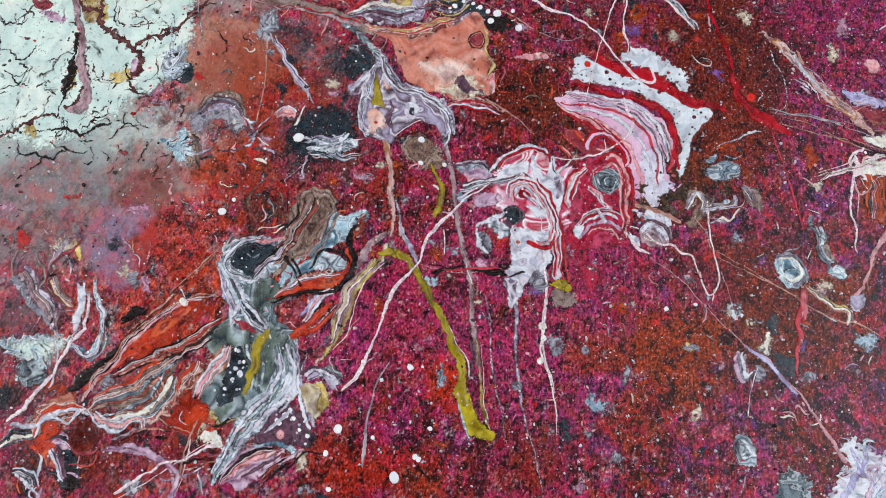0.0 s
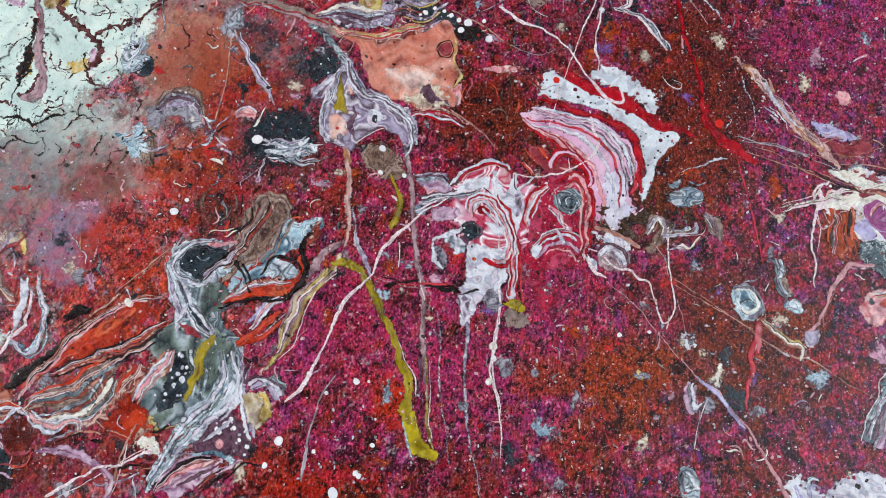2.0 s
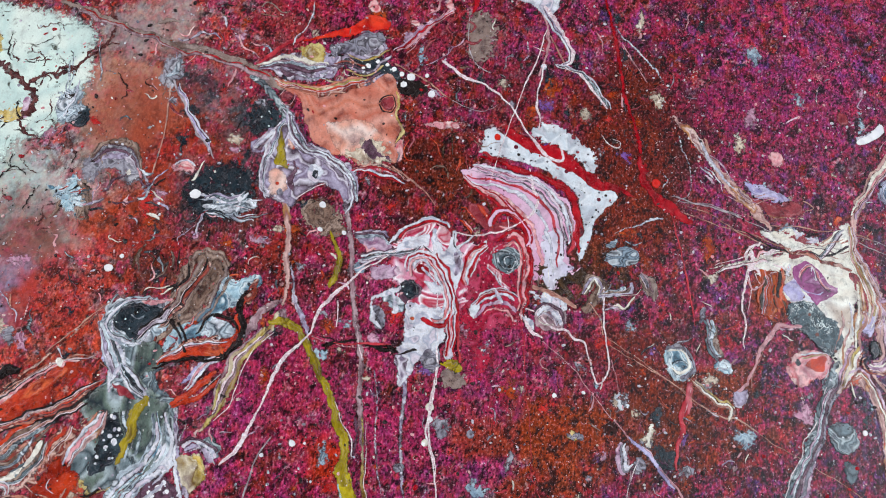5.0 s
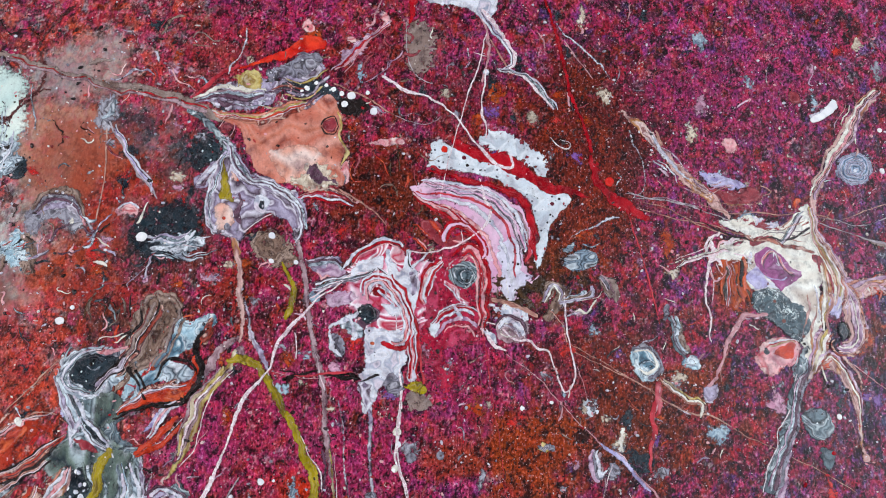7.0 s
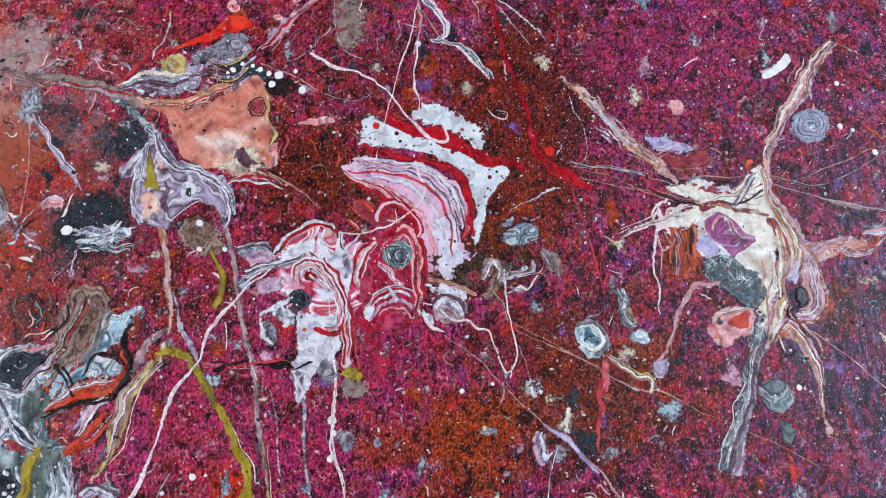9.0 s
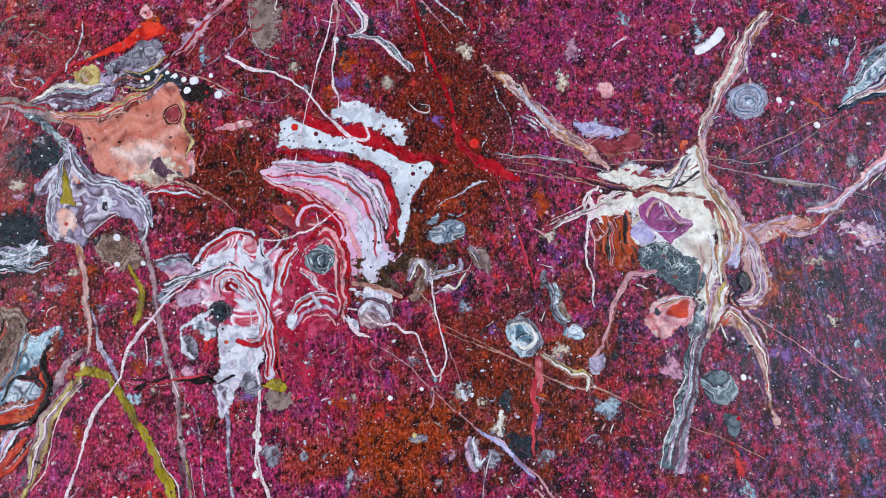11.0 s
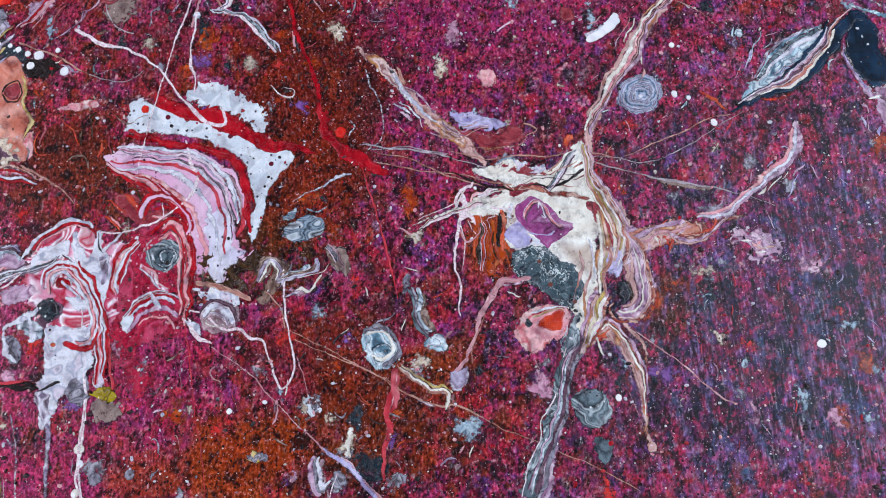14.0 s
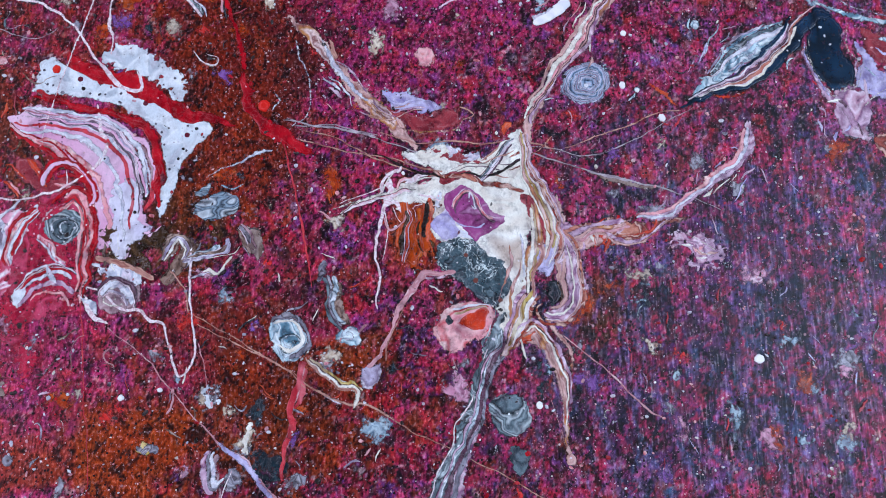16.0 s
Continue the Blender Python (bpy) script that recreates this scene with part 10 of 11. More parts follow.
pool("paint_pool", "", EMBER, 0.88, 0.3, [(202.2, -60.9), (203.5, -57.1), (208.0, -55.8), (211.8, -57.6), (209.7, -62.0), (205.2, -63.2)])
ribbon("", [OCHRE, CRIMSON, WHITE], 0.94, [(201.5, -56.3, 1.76), (205.4, -55.1, 1.76), (209.8, -55.4, 1.76), (211.9, -57.6, 1.75)])
pool("paint_pool", "", INK, 0.92, 0.3, [(198.6, -59.0), (200.7, -57.9), (201.9, -60.2), (200.5, -62.6), (198.8, -61.5)])
ribbon("white branches reaching out", [THREAD_WHITE, PINK, CREAM], 0.72, [(165.8, -26.9, 0.91), (173.3, -22.6, 1.46), (180.7, -20.0, 1.83), (190.0, -17.9, 1.46)])
strand("paint_streak", "", THREAD_WHITE, 0.7, [(180.0, -16.4, 1.47), (181.1, -19.7, 1.83), (180.1, -24.9, 1.64), (178.4, -30.4, 1.09), (177.6, -39.6, 0.72), (177.7, -50.4, 0.71), (178.2, -55.8, 0.35)])
strand("paint_streak", "", THREAD_WHITE, 0.72, [(180.1, -24.5, 0.73), (182.7, -22.8, 1.09), (184.1, -25.5, 0.55)])
strand("paint_streak", "", THREAD_PINK, 0.7, [(180.0, -26.8, 0.54), (181.6, -30.6, 0.72), (184.2, -29.6, 0.72), (185.5, -26.0, 0.36)])
strand("paint_streak", "", THREAD_WHITE, 0.7, [(178.5, -19.2, 0.73), (179.5, -15.4, 0.92), (183.8, -13.7, 1.10), (184.8, -11.5, 0.55)])
strand("paint_streak", "long pink branch", THREAD_PINK, 0.7, [(200.9, -45.2, 1.42), (195.6, -44.2, 1.60), (191.0, -45.7, 1.78), (187.7, -50.1, 1.77), (185.1, -56.1, 1.41), (182.1, -63.0, 1.40), (179.1, -68.9, 1.05), (175.4, -73.0, 1.39)])
ribbon("amber licks", [AMBER, UMBER, EMBER, AMBER], 0.5, [(185.7, -22.4, 1.82), (186.7, -27.1, 4.71), (186.3, -34.5, 5.40), (185.3, -41.8, 2.86)])
ribbon("", [AMBER, BLACK, EMBER], 0.5, [(192.5, -21.5, 2.91), (192.4, -25.6, 3.99), (192.4, -31.2, 3.25), (191.8, -35.8, 1.44)])
ribbon("slate drip with pale edges", [SLATE, LAVENDER, SILVER, PLUM, GREYCELL], 0.78, [(215.7, -63.0, 3.84), (212.2, -69.8, 4.16), (209.4, -76.5, 4.13), (207.6, -83.2, 3.77), (204.3, -93.0, 4.75), (198.3, -105.7, 6.04), (195.2, -113.5, 5.99)])

# pink runs, feathers and branches beside the navy seam
ribbon("long sandy-pink run", [SAND, CREAM, PINK, SAND, LAVENDER], 0.62, [(261.3, 56.2, 2.05), (255.9, 48.8, 2.86), (248.0, 40.6, 3.66), (243.4, 32.1, 5.66), (237.2, 23.9, 5.23), (231.5, 15.7, 4.00), (227.0, 7.5, 3.58), (224.2, -0.7, 3.56)])
ribbon("banded lip of the navy seam", [CREAM, CORAL, PLUM, LAVENDER, WHITE, NAVY], 0.9, [(273.6, 8.6, 0.78), (284.0, 13.0, 2.35), (294.7, 17.1, 4.31), (303.3, 24.9, 5.51), (309.0, 32.7, 5.14), (315.2, 38.5, 3.57)])
ribbon("pale blue feathers", [SKYBLUE, WHITE, SLATE, SKYBLUE, LILAC], 0.7, [(281.7, 16.8, 1.97), (290.7, 25.0, 5.93), (299.5, 30.6, 6.73), (309.7, 36.2, 3.17)])
ribbon("pale pink branch", [LAVENDER, WHITE, PINK], 0.66, [(257.6, -28.5, 1.53), (267.3, -28.3, 3.04), (275.4, -21.0, 3.05), (282.8, -15.2, 3.83), (290.5, -9.7, 3.45), (293.0, -3.7, 3.47), (292.3, 7.0, 1.56)])
pool("paint_pool", "rust-coloured film", CORAL, 0.5, 1.1, [(244.3, -30.1), (252.7, -28.5), (258.5, -31.0), (256.1, -36.8), (249.3, -37.3), (245.6, -34.2)])
ribbon("", [SAND, LAVENDER, CORAL], 0.56, [(228.9, -38.2, 2.68), (236.2, -34.9, 4.59), (245.2, -32.8, 3.82), (253.2, -36.9, 2.28), (261.6, -33.0, 1.52), (268.1, -29.0, 1.14)])
ribbon("pale eddy", [CREAM, SILVER, GREYCELL], 0.6, [(147.0, -59.8, 1.54), (151.1, -57.3, 3.48), (155.6, -60.6, 3.46), (157.0, -65.5, 3.83), (151.9, -68.9, 3.06), (147.3, -67.1, 1.53)])
ribbon("", [SLATE, GREYCELL, SILVER], 0.56, [(163.8, -45.8, 3.88), (165.3, -50.9, 3.87), (164.2, -55.6, 3.85), (166.3, -59.7, 3.83), (170.0, -61.0, 3.82)])
ribbon("", [LAVENDER, GREYCELL, WHITE], 0.56, [(131.5, -95.8, 1.50), (129.3, -101.0, 3.74), (131.6, -106.6, 3.72), (134.6, -105.0, 1.86)])
pool("paint_pool", "cream blot", CREAM, 0.56, 1.4, [(137.6, -90.9), (140.6, -88.9), (142.3, -91.3), (140.7, -94.8), (137.7, -94.2)])
pool("paint_pool", "dark spatter patch", BLOOM_DARK, 0.3, 1.6, [(139.0, -96.4), (150.4, -95.6), (153.6, -101.2), (149.4, -106.2), (142.1, -104.7)])
pool("paint_pool", "", SPOTTED, 0.46, 2.0, [(127.2, -78.2), (129.9, -78.0), (130.4, -81.4), (128.0, -82.4)])
ribbon("", [DRAB, CREAM, LILAC, DRAB], 0.56, [(111.6, -40.9, 1.99), (114.7, -35.2, 4.39), (116.5, -32.4, 4.40), (119.3, -35.7, 2.79), (118.0, -40.5, 1.59)])
ribbon("lilac and white fold", [LILAC, WHITE, DRAB, SILVER], 0.56, [(118.0, -40.5, 1.59), (124.1, -38.1, 3.17), (129.2, -36.6, 3.96), (131.4, -33.8, 1.99)])
ribbon("", [DRAB, GREYCELL, MAUVE], 0.5, [(134.7, -30.1, 3.18), (137.4, -33.3, 3.17), (139.0, -37.5, 3.16)])
ribbon("mauve shell-shaped cell", [MAUVE, LILAC, WHITE, PLUM], 0.66, [(93.6, -51.1, 1.98), (96.8, -47.5, 5.16), (101.6, -49.9, 5.54), (103.3, -54.9, 2.76)])
ribbon("", [THREAD_TAN, CREAM, OCHRE], 0.56, [(157.6, -69.4, 1.14), (162.0, -73.5, 2.28), (167.1, -78.7, 2.64), (172.8, -79.1, 2.63), (173.2, -83.3, 1.50)])
strand("paint_streak", "red drip", THREAD_RED, 0.6, [(157.0, -70.3, 2.29), (154.3, -77.5, 2.08), (152.9, -84.8, 1.51), (152.6, -92.1, 1.50), (150.6, -104.5, 0.56)])
pool("paint_pool", "grey slab of paint", GREYCELL, 0.56, 0.9, [(-1.2, 56.0), (5.6, 61.2), (17.3, 65.5), (22.7, 62.4), (20.0, 58.3), (6.0, 53.0), (0.4, 51.4)])
pool("paint_pool", "", OCHRE, 0.54, 1.2, [(-14.2, 56.4), (-8.4, 57.8), (-3.5, 54.0), (-6.6, 47.6), (-11.4, 48.8)])
ribbon("lilac and plum folds", [LILAC, PLUM, SILVER, MAUVE, CREAM], 0.56, [(-29.7, 43.6, 3.26), (-19.5, 47.5, 6.08), (-10.1, 46.3, 7.02), (-0.8, 48.9, 4.23)])
ribbon("", [THREAD_PINK, CRIMSON, LAVENDER], 0.5, [(27.2, 56.8, 1.42), (34.1, 64.6, 3.34), (41.1, 72.5, 2.88), (50.6, 80.6, 2.42)])
ribbon("lilac-grey marbled film", [LILAC, PLUM, GREYCELL, DRAB], 0.4, [(-91.0, -5.1, 3.56), (-84.1, 2.0, 7.61), (-76.1, 0.8, 7.62), (-69.6, -7.3, 3.56)])
ribbon("", [THREAD_GREY, PERIWINKLE, WHITE], 0.46, [(-61.2, 32.2, 1.38), (-55.6, 21.2, 2.28), (-50.3, 14.0, 2.73), (-42.6, 3.3, 1.35)])
ribbon("", [PINK, WHITE, BRICK], 0.46, [(-57.8, -2.6, 1.34), (-53.6, 0.2, 3.14), (-47.8, -1.4, 1.80)])
ribbon("long brown and red streak", [MAUVE, CRIMSON, TAUPE], 0.46, [(-112.5, 65.4, 1.87), (-102.6, 60.9, 3.27), (-93.0, 58.4, 2.80), (-76.0, 52.9, 2.33), (-59.2, 48.0, 2.33), (-40.3, 45.1, 3.72), (-23.6, 39.7, 3.72)])
pool("paint_pool", "slate-black film full of pale specks", BLOOM_DARK, 0.2, 1.6, [(-47.7, -3.1), (-30.1, 1.7), (-22.1, -9.5), (-26.0, -22.4), (-40.9, -24.7), (-50.5, -16.1)])
pool("paint_pool", "", BLOOM_DARK, 0.2, 1.6, [(-31.7, 23.3), (-22.6, 30.7), (-17.5, 23.4), (-21.5, 15.1), (-28.7, 14.1)])
ribbon("feathered silver streak", [SILVER, WHITE, SLATE, LILAC], 0.46, [(-43.9, -15.4, 1.33), (-37.8, -13.7, 3.56), (-31.0, -16.0, 4.45), (-24.7, -10.7, 2.24)])
pool("paint_pool", "white splash running off the top", WHITE, 0.56, 0.7, [(67.0, 93.7), (70.0, 87.7), (77.3, 88.9), (86.6, 86.3), (92.4, 82.0), (97.9, 90.7), (99.5, 94.6)])
ribbon("white run with lilac bands", [WHITE, LILAC, THREAD_WHITE], 0.62, [(89.0, 87.4, 2.94), (95.2, 78.3, 3.41), (100.2, 69.9, 3.39), (102.6, 62.0, 2.41), (98.2, 57.9, 1.20)])
ribbon("", [THREAD_WHITE, SLATE, WHITE], 0.62, [(97.3, 58.9, 0.96), (105.9, 57.4, 2.16), (112.9, 52.3, 3.35), (118.9, 44.2, 3.10), (123.4, 38.1, 1.19)])
strand("paint_streak", "", THREAD_PINK, 0.5, [(89.5, 83.6, 0.98), (93.2, 73.0, 0.97), (91.6, 62.5, 0.96), (89.0, 52.1, 0.72)])
pool("paint_pool", "thick white slug of paint", PUREWHITE, 0.95, 0.2, [(228.6, 37.8), (230.9, 40.7), (234.9, 43.9), (236.5, 46.4), (238.9, 46.9), (239.5, 44.3), (236.5, 40.5), (232.5, 37.4), (229.7, 36.3)])
drop("paint_drop", "", PUREWHITE, 255.4, 14.4, 0.89, 1.1)
drop("paint_drop", "", PUREWHITE, 259.9, 12.4, 0.74, 1.1)
drop("paint_drop", "", PUREWHITE, 267.4, 3.0, 1.03, 1.1)
drop("paint_drop", "", PUREWHITE, 102.8, -81.0, 0.87, 1.1)
drop("paint_drop", "", PUREWHITE, 114.5, -78.4, 0.72, 1.1)
drop("paint_drop", "", PUREWHITE, 225.0, -84.4, 0.96, 1.1)
drop("paint_drop", "", PUREWHITE, 1.4, -147.4, 1.57, 1.1)
drop("paint_drop", "", PUREWHITE, -20.7, -131.2, 1.44, 1.1)
drop("paint_drop", "", PUREWHITE, 5.4, -107.5, 0.97, 1.1)
drop("paint_drop", "", PUREWHITE, -5.3, -112.2, 0.81, 1.1)
drop("paint_drop", "", PUREWHITE, 10.2, -140.4, 0.94, 1.1)
drop("paint_drop", "", PUREWHITE, 103.0, -80.8, 0.81, 1.1)
drop("paint_drop", "", PUREWHITE, -74.8, -47.3, 1.05, 1.1)

# the peach pool and the teardrop
pool("paint_pool", "large peach-orange pool of paint", PEACH, 0.56, 0.6, [(-22.7, 40.0), (-9.0, 38.4), (2.4, 40.3), (18.2, 45.4), (25.0, 47.5), (30.6, 40.4), (32.1, 33.1), (31.5, 27.1), (33.3, 22.0), (32.3, 15.9), (32.4, 7.1), (25.7, 6.9), (21.4, 2.9), (14.6, 5.5), (11.2, 8.0), (3.4, 10.7), (-3.5, 14.3), (-8.3, 22.5), (-10.0, 30.2), (-17.9, 35.4)])
ribbon("orange and ochre upper edge", [CORAL, EMBER, OCHRE, PEACH], 0.66, [(-23.9, 40.0, 1.83), (-15.7, 37.2, 3.66), (-4.3, 36.7, 4.56), (5.8, 39.6, 5.03), (18.2, 43.9, 3.20)])
pool("paint_pool", "blush pink skin in the peach pool", BLUSH, 0.66, 0.5, [(1.2, 21.1), (7.0, 24.2), (16.4, 25.4), (23.2, 21.5), (26.0, 16.2), (18.9, 12.3), (11.2, 8.0), (6.0, 12.9)])
pool("paint_pool", "", BLOOM_CREAM, 0.7, 1.6, [(12.7, 12.1), (16.6, 16.2), (21.1, 15.0), (26.9, 14.8), (30.6, 8.5), (23.5, 4.7), (14.6, 6.5)])
pool("paint_pool", "dark plum blot", PLUM, 0.76, 1.1, [(17.1, 13.3), (20.2, 16.0), (23.8, 14.9), (25.2, 11.6), (29.7, 10.0), (31.5, 7.6), (25.7, 8.3), (22.6, 6.6), (19.5, 8.6)])
pool("paint_pool", "dark red round cell", BRICK, 0.74, 0.2, [(23.0, 33.0), (24.3, 35.8), (27.5, 36.2), (30.0, 33.2), (28.9, 29.8), (25.3, 29.5)])
strand("paint_streak", "", BLACK, 0.8, [(23.0, 33.0, 0.45), (24.3, 35.8, 0.68), (27.5, 36.2, 0.45), (30.0, 33.2, 0.68), (28.9, 29.8, 0.45), (25.3, 29.5, 0.68), (23.0, 32.8, 0.45)])
strand("paint_streak", "", YELLOW, 0.68, [(29.7, 39.2, 0.68), (31.6, 33.1, 1.59), (30.8, 27.1, 1.35), (33.1, 21.1, 1.57), (32.3, 15.9, 0.67)])
pool("paint_pool", "", PINK, 0.74, 0.3, [(32.5, 17.3), (34.9, 18.2), (36.1, 12.5), (34.1, 8.8), (32.8, 11.7)])
ribbon("red and white streaks under the peach pool", [CRIMSON, WHITE, REDWASH, CRIMSON, BLUSH], 0.7, [(15.2, 1.8, 2.22), (23.6, 3.3, 4.44), (31.3, 2.5, 4.43), (39.1, -1.5, 1.77)])
pool("paint_pool", "lilac and grey teardrop pool with fine bands", LILAC, 0.62, 0.5, [(-16.9, 23.4), (-13.7, 18.5), (-10.0, 11.3), (-5.3, 5.3), (1.3, 6.1), (8.0, 3.5), (13.7, -2.5), (16.4, -10.5), (15.2, -16.3), (12.9, -14.0), (10.1, -8.0), (3.9, -5.5), (-2.6, -7.9), (-6.7, -14.5), (-10.0, -15.2), (-15.1, -13.7), (-19.0, -10.1), (-21.6, -2.1), (-20.9, 4.8), (-17.9, 11.6), (-17.6, 18.7)])
pool("paint_pool", "ochre core of the teardrop pool", OLIVE, 0.72, 0.4, [(-17.5, 17.7), (-15.4, 19.5), (-14.3, 11.5), (-11.7, 4.4), (-10.4, -1.6), (-14.0, 0.8), (-16.8, 2.3), (-18.2, 9.3)])
pool("paint_pool", "", BLUSH, 0.74, 0.4, [(-18.3, -1.3), (-14.0, 0.8), (-10.3, -2.6), (-9.2, -8.5), (-12.3, -12.9), (-16.7, -11.4)])
pool("paint_pool", "", PLUM, 0.76, 0.4, [(-11.3, 9.0), (-8.3, 2.4), (-6.8, -2.7), (-7.8, -9.5), (-10.6, -5.3), (-10.0, 0.9)])
ribbon("", [WHITE, LILAC, SKYBLUE, WHITE], 0.8, [(-16.2, 22.1, 1.36), (-19.1, 12.6, 3.14), (-20.9, 4.3, 3.12), (-21.3, -4.4, 3.10), (-17.8, -12.2, 2.64), (-12.9, -14.7, 1.32)])
ribbon("fine lilac bands", [LILAC, WHITE, PLUM, SILVER, LILAC], 0.8, [(-16.6, 26.9, 2.27), (-11.6, 16.5, 4.50), (-5.1, 9.2, 4.47), (3.0, 7.9, 4.46), (10.7, 2.9, 4.44), (15.8, -4.2, 3.97), (16.8, -12.4, 3.51), (13.9, -17.2, 1.75)])
ribbon("", [LILAC, WHITE, PLUM], 0.7, [(-17.9, 16.8, 3.60), (-22.2, 12.3, 3.59), (-24.6, 8.2, 3.58), (-26.3, 5.5, 3.57)])
pool("paint_pool", "", WHITE, 0.86, 0.3, [(-4.2, -0.1), (-2.6, 3.5), (1.4, 4.3), (4.6, 1.4), (4.3, -3.2), (0.8, -5.3), (-2.8, -3.8)])
pool("paint_pool", "", INK, 0.92, 0.25, [(-2.5, -0.2), (-1.2, 2.1), (1.9, 1.9), (3.3, -0.9), (1.6, -3.5), (-1.5, -2.9)])
pool("paint_pool", "", LILAC, 0.97, 0.2, [(-1.1, -0.7), (1.0, 0.6), (2.4, -1.3), (0.3, -3.0)])
pool("paint_pool", "", GREYCELL, 0.86, 0.3, [(-14.4, -10.6), (-13.1, -8.3), (-10.9, -8.9), (-10.8, -11.6), (-12.5, -12.9)])
drop("paint_drop", "", EMBER, -14.1, -6.5, 0.83, 1.1)
drop("paint_drop", "", EMBER, -11.0, 2.1, 0.33, 1.1)
pool("paint_pool", "", BLUSH, 0.8, 0.3, [(-14.6, 12.9), (-12.9, 14.2), (-10.1, 11.7), (-10.4, 9.4), (-13.6, 10.0)])

# the slate creature
pool("paint_pool", "slate-grey marbled body of paint", TEAL, 0.5, 0.9, [(-75.0, -97.7), (-67.8, -92.5), (-60.9, -94.5), (-56.2, -96.5), (-49.8, -93.6), (-42.2, -98.1), (-38.3, -106.7), (-38.8, -115.3), (-44.8, -120.2), (-53.0, -124.7), (-63.1, -131.4), (-70.1, -127.5), (-75.2, -121.4), (-70.1, -110.1), (-73.3, -102.0)])
pool("paint_pool", "", TEAL, 0.5, 1.0, [(-64.1, -76.6), (-57.5, -74.0), (-49.6, -74.2), (-48.2, -82.8), (-52.1, -88.8), (-45.2, -95.2), (-54.2, -93.8), (-59.5, -86.6)])
pool("paint_pool", "dark glassy hollow in a pale ring", INK, 0.62, 0.4, [(-68.4, -63.3), (-62.6, -59.8), (-55.6, -60.5), (-49.6, -60.7), (-50.5, -65.0), (-55.5, -69.3), (-58.3, -73.4), (-63.4, -72.9), (-67.5, -68.8)])
ribbon("pale ring of paint", [SILVER, WHITE, SKYBLUE, SLATE], 0.7, [(-55.3, -58.6, 1.38), (-62.7, -58.8, 2.76), (-68.7, -62.8, 4.13), (-70.2, -68.9, 4.57), (-67.4, -73.9, 4.09), (-61.2, -76.0, 3.17), (-56.9, -74.0, 1.36)])
strand("paint_streak", "", PINK, 0.72, [(-59.8, -59.4, 0.92), (-54.5, -60.0, 1.61), (-49.6, -58.4, 0.92)])
ribbon("", [BLACK, LILAC, BLACK], 0.7, [(-47.3, -60.2, 1.83), (-49.7, -64.5, 3.20), (-54.3, -68.4, 3.19), (-58.3, -73.6, 1.82)])
strand("paint_streak", "", SILVER, 0.75, [(-62.0, -64.9, 0.69), (-59.1, -66.2, 1.14), (-57.0, -64.7, 0.69)])
ribbon("pale neck with dragged bands", [WHITE, LILAC, SILVER, SLATE, WHITE], 0.66, [(-73.0, -65.3, 1.84), (-70.6, -73.4, 4.10), (-66.6, -80.1, 6.78), (-63.0, -85.6, 7.64), (-60.9, -90.0, 6.71)])
ribbon("", [WHITE, SILVER, INK, WHITE, TEAL], 0.72, [(-62.2, -83.3, 2.25), (-59.4, -87.3, 5.83), (-55.5, -90.7, 6.70), (-51.1, -94.1, 3.11)])
strand("paint_streak", "", WHITE, 0.76, [(-65.2, -92.0, 1.12), (-64.0, -86.8, 2.25), (-62.6, -83.3, 1.35)])
pool("paint_pool", "", BRICK, 0.6, 0.8, [(-63.9, -91.5), (-57.7, -93.2), (-55.1, -96.4), (-60.7, -96.2)])
pool("paint_pool", "pale blue arm of paint", SKYBLUE, 0.6, 0.8, [(-45.8, -78.2), (-42.6, -71.6), (-35.2, -62.6), (-29.9, -54.8), (-28.1, -48.6), (-23.9, -49.9), (-17.7, -46.3), (-14.7, -49.6), (-21.3, -53.1), (-25.5, -58.9), (-31.9, -64.3), (-37.1, -71.4)])
pool("paint_pool", "", SKYBLUE, 0.66, 0.5, [(-23.5, -48.9), (-20.0, -45.9), (-15.4, -46.2), (-15.6, -49.6), (-19.6, -51.2)])
ribbon("combed brown streaks", [DRAB, CORAL, BLACK, DRAB, TAUPE, CORAL], 0.5, [(-52.4, -69.2, 2.73), (-47.4, -62.1, 5.49), (-42.5, -53.6, 6.90), (-39.7, -46.3, 6.94), (-36.8, -39.0, 4.65)])
ribbon("", [DRAB, SKYBLUE, TAUPE], 0.56, [(-37.3, -65.2, 4.09), (-32.4, -58.0, 4.11), (-30.3, -50.8, 4.14), (-27.3, -42.3, 4.17)])
pool("paint_pool", "orange-red tongue of paint", EMBER, 0.74, 0.4, [(-51.4, -82.9), (-42.5, -77.1), (-33.8, -73.4), (-26.6, -72.4), (-23.4, -73.5), (-26.7, -76.5), (-35.6, -78.5), (-44.4, -80.6)])
ribbon("", [PINK, WHITE, BLUSH], 0.8, [(-51.0, -82.0, 1.12), (-41.5, -75.7, 2.03), (-32.1, -71.7, 2.26), (-23.1, -71.4, 1.35)])
strand("paint_streak", "black contour line", BLACK, 0.84, [(-50.8, -84.2, 0.90), (-42.2, -80.5, 1.12), (-33.2, -79.5, 1.12), (-25.0, -76.5, 1.80), (-20.9, -71.3, 2.70), (-20.0, -64.8, 2.04), (-22.3, -58.3, 1.82), (-21.3, -53.6, 1.37), (-17.4, -50.6, 0.69)])
strand("paint_streak", "", EMBER, 0.8, [(-22.1, -61.1, 1.59), (-22.2, -66.3, 1.81), (-23.6, -71.4, 1.13)])
pool("paint_pool", "", SILVER, 0.78, 0.5, [(-34.3, -68.1), (-30.5, -63.8), (-25.4, -64.8), (-22.7, -67.7), (-27.3, -69.7)])
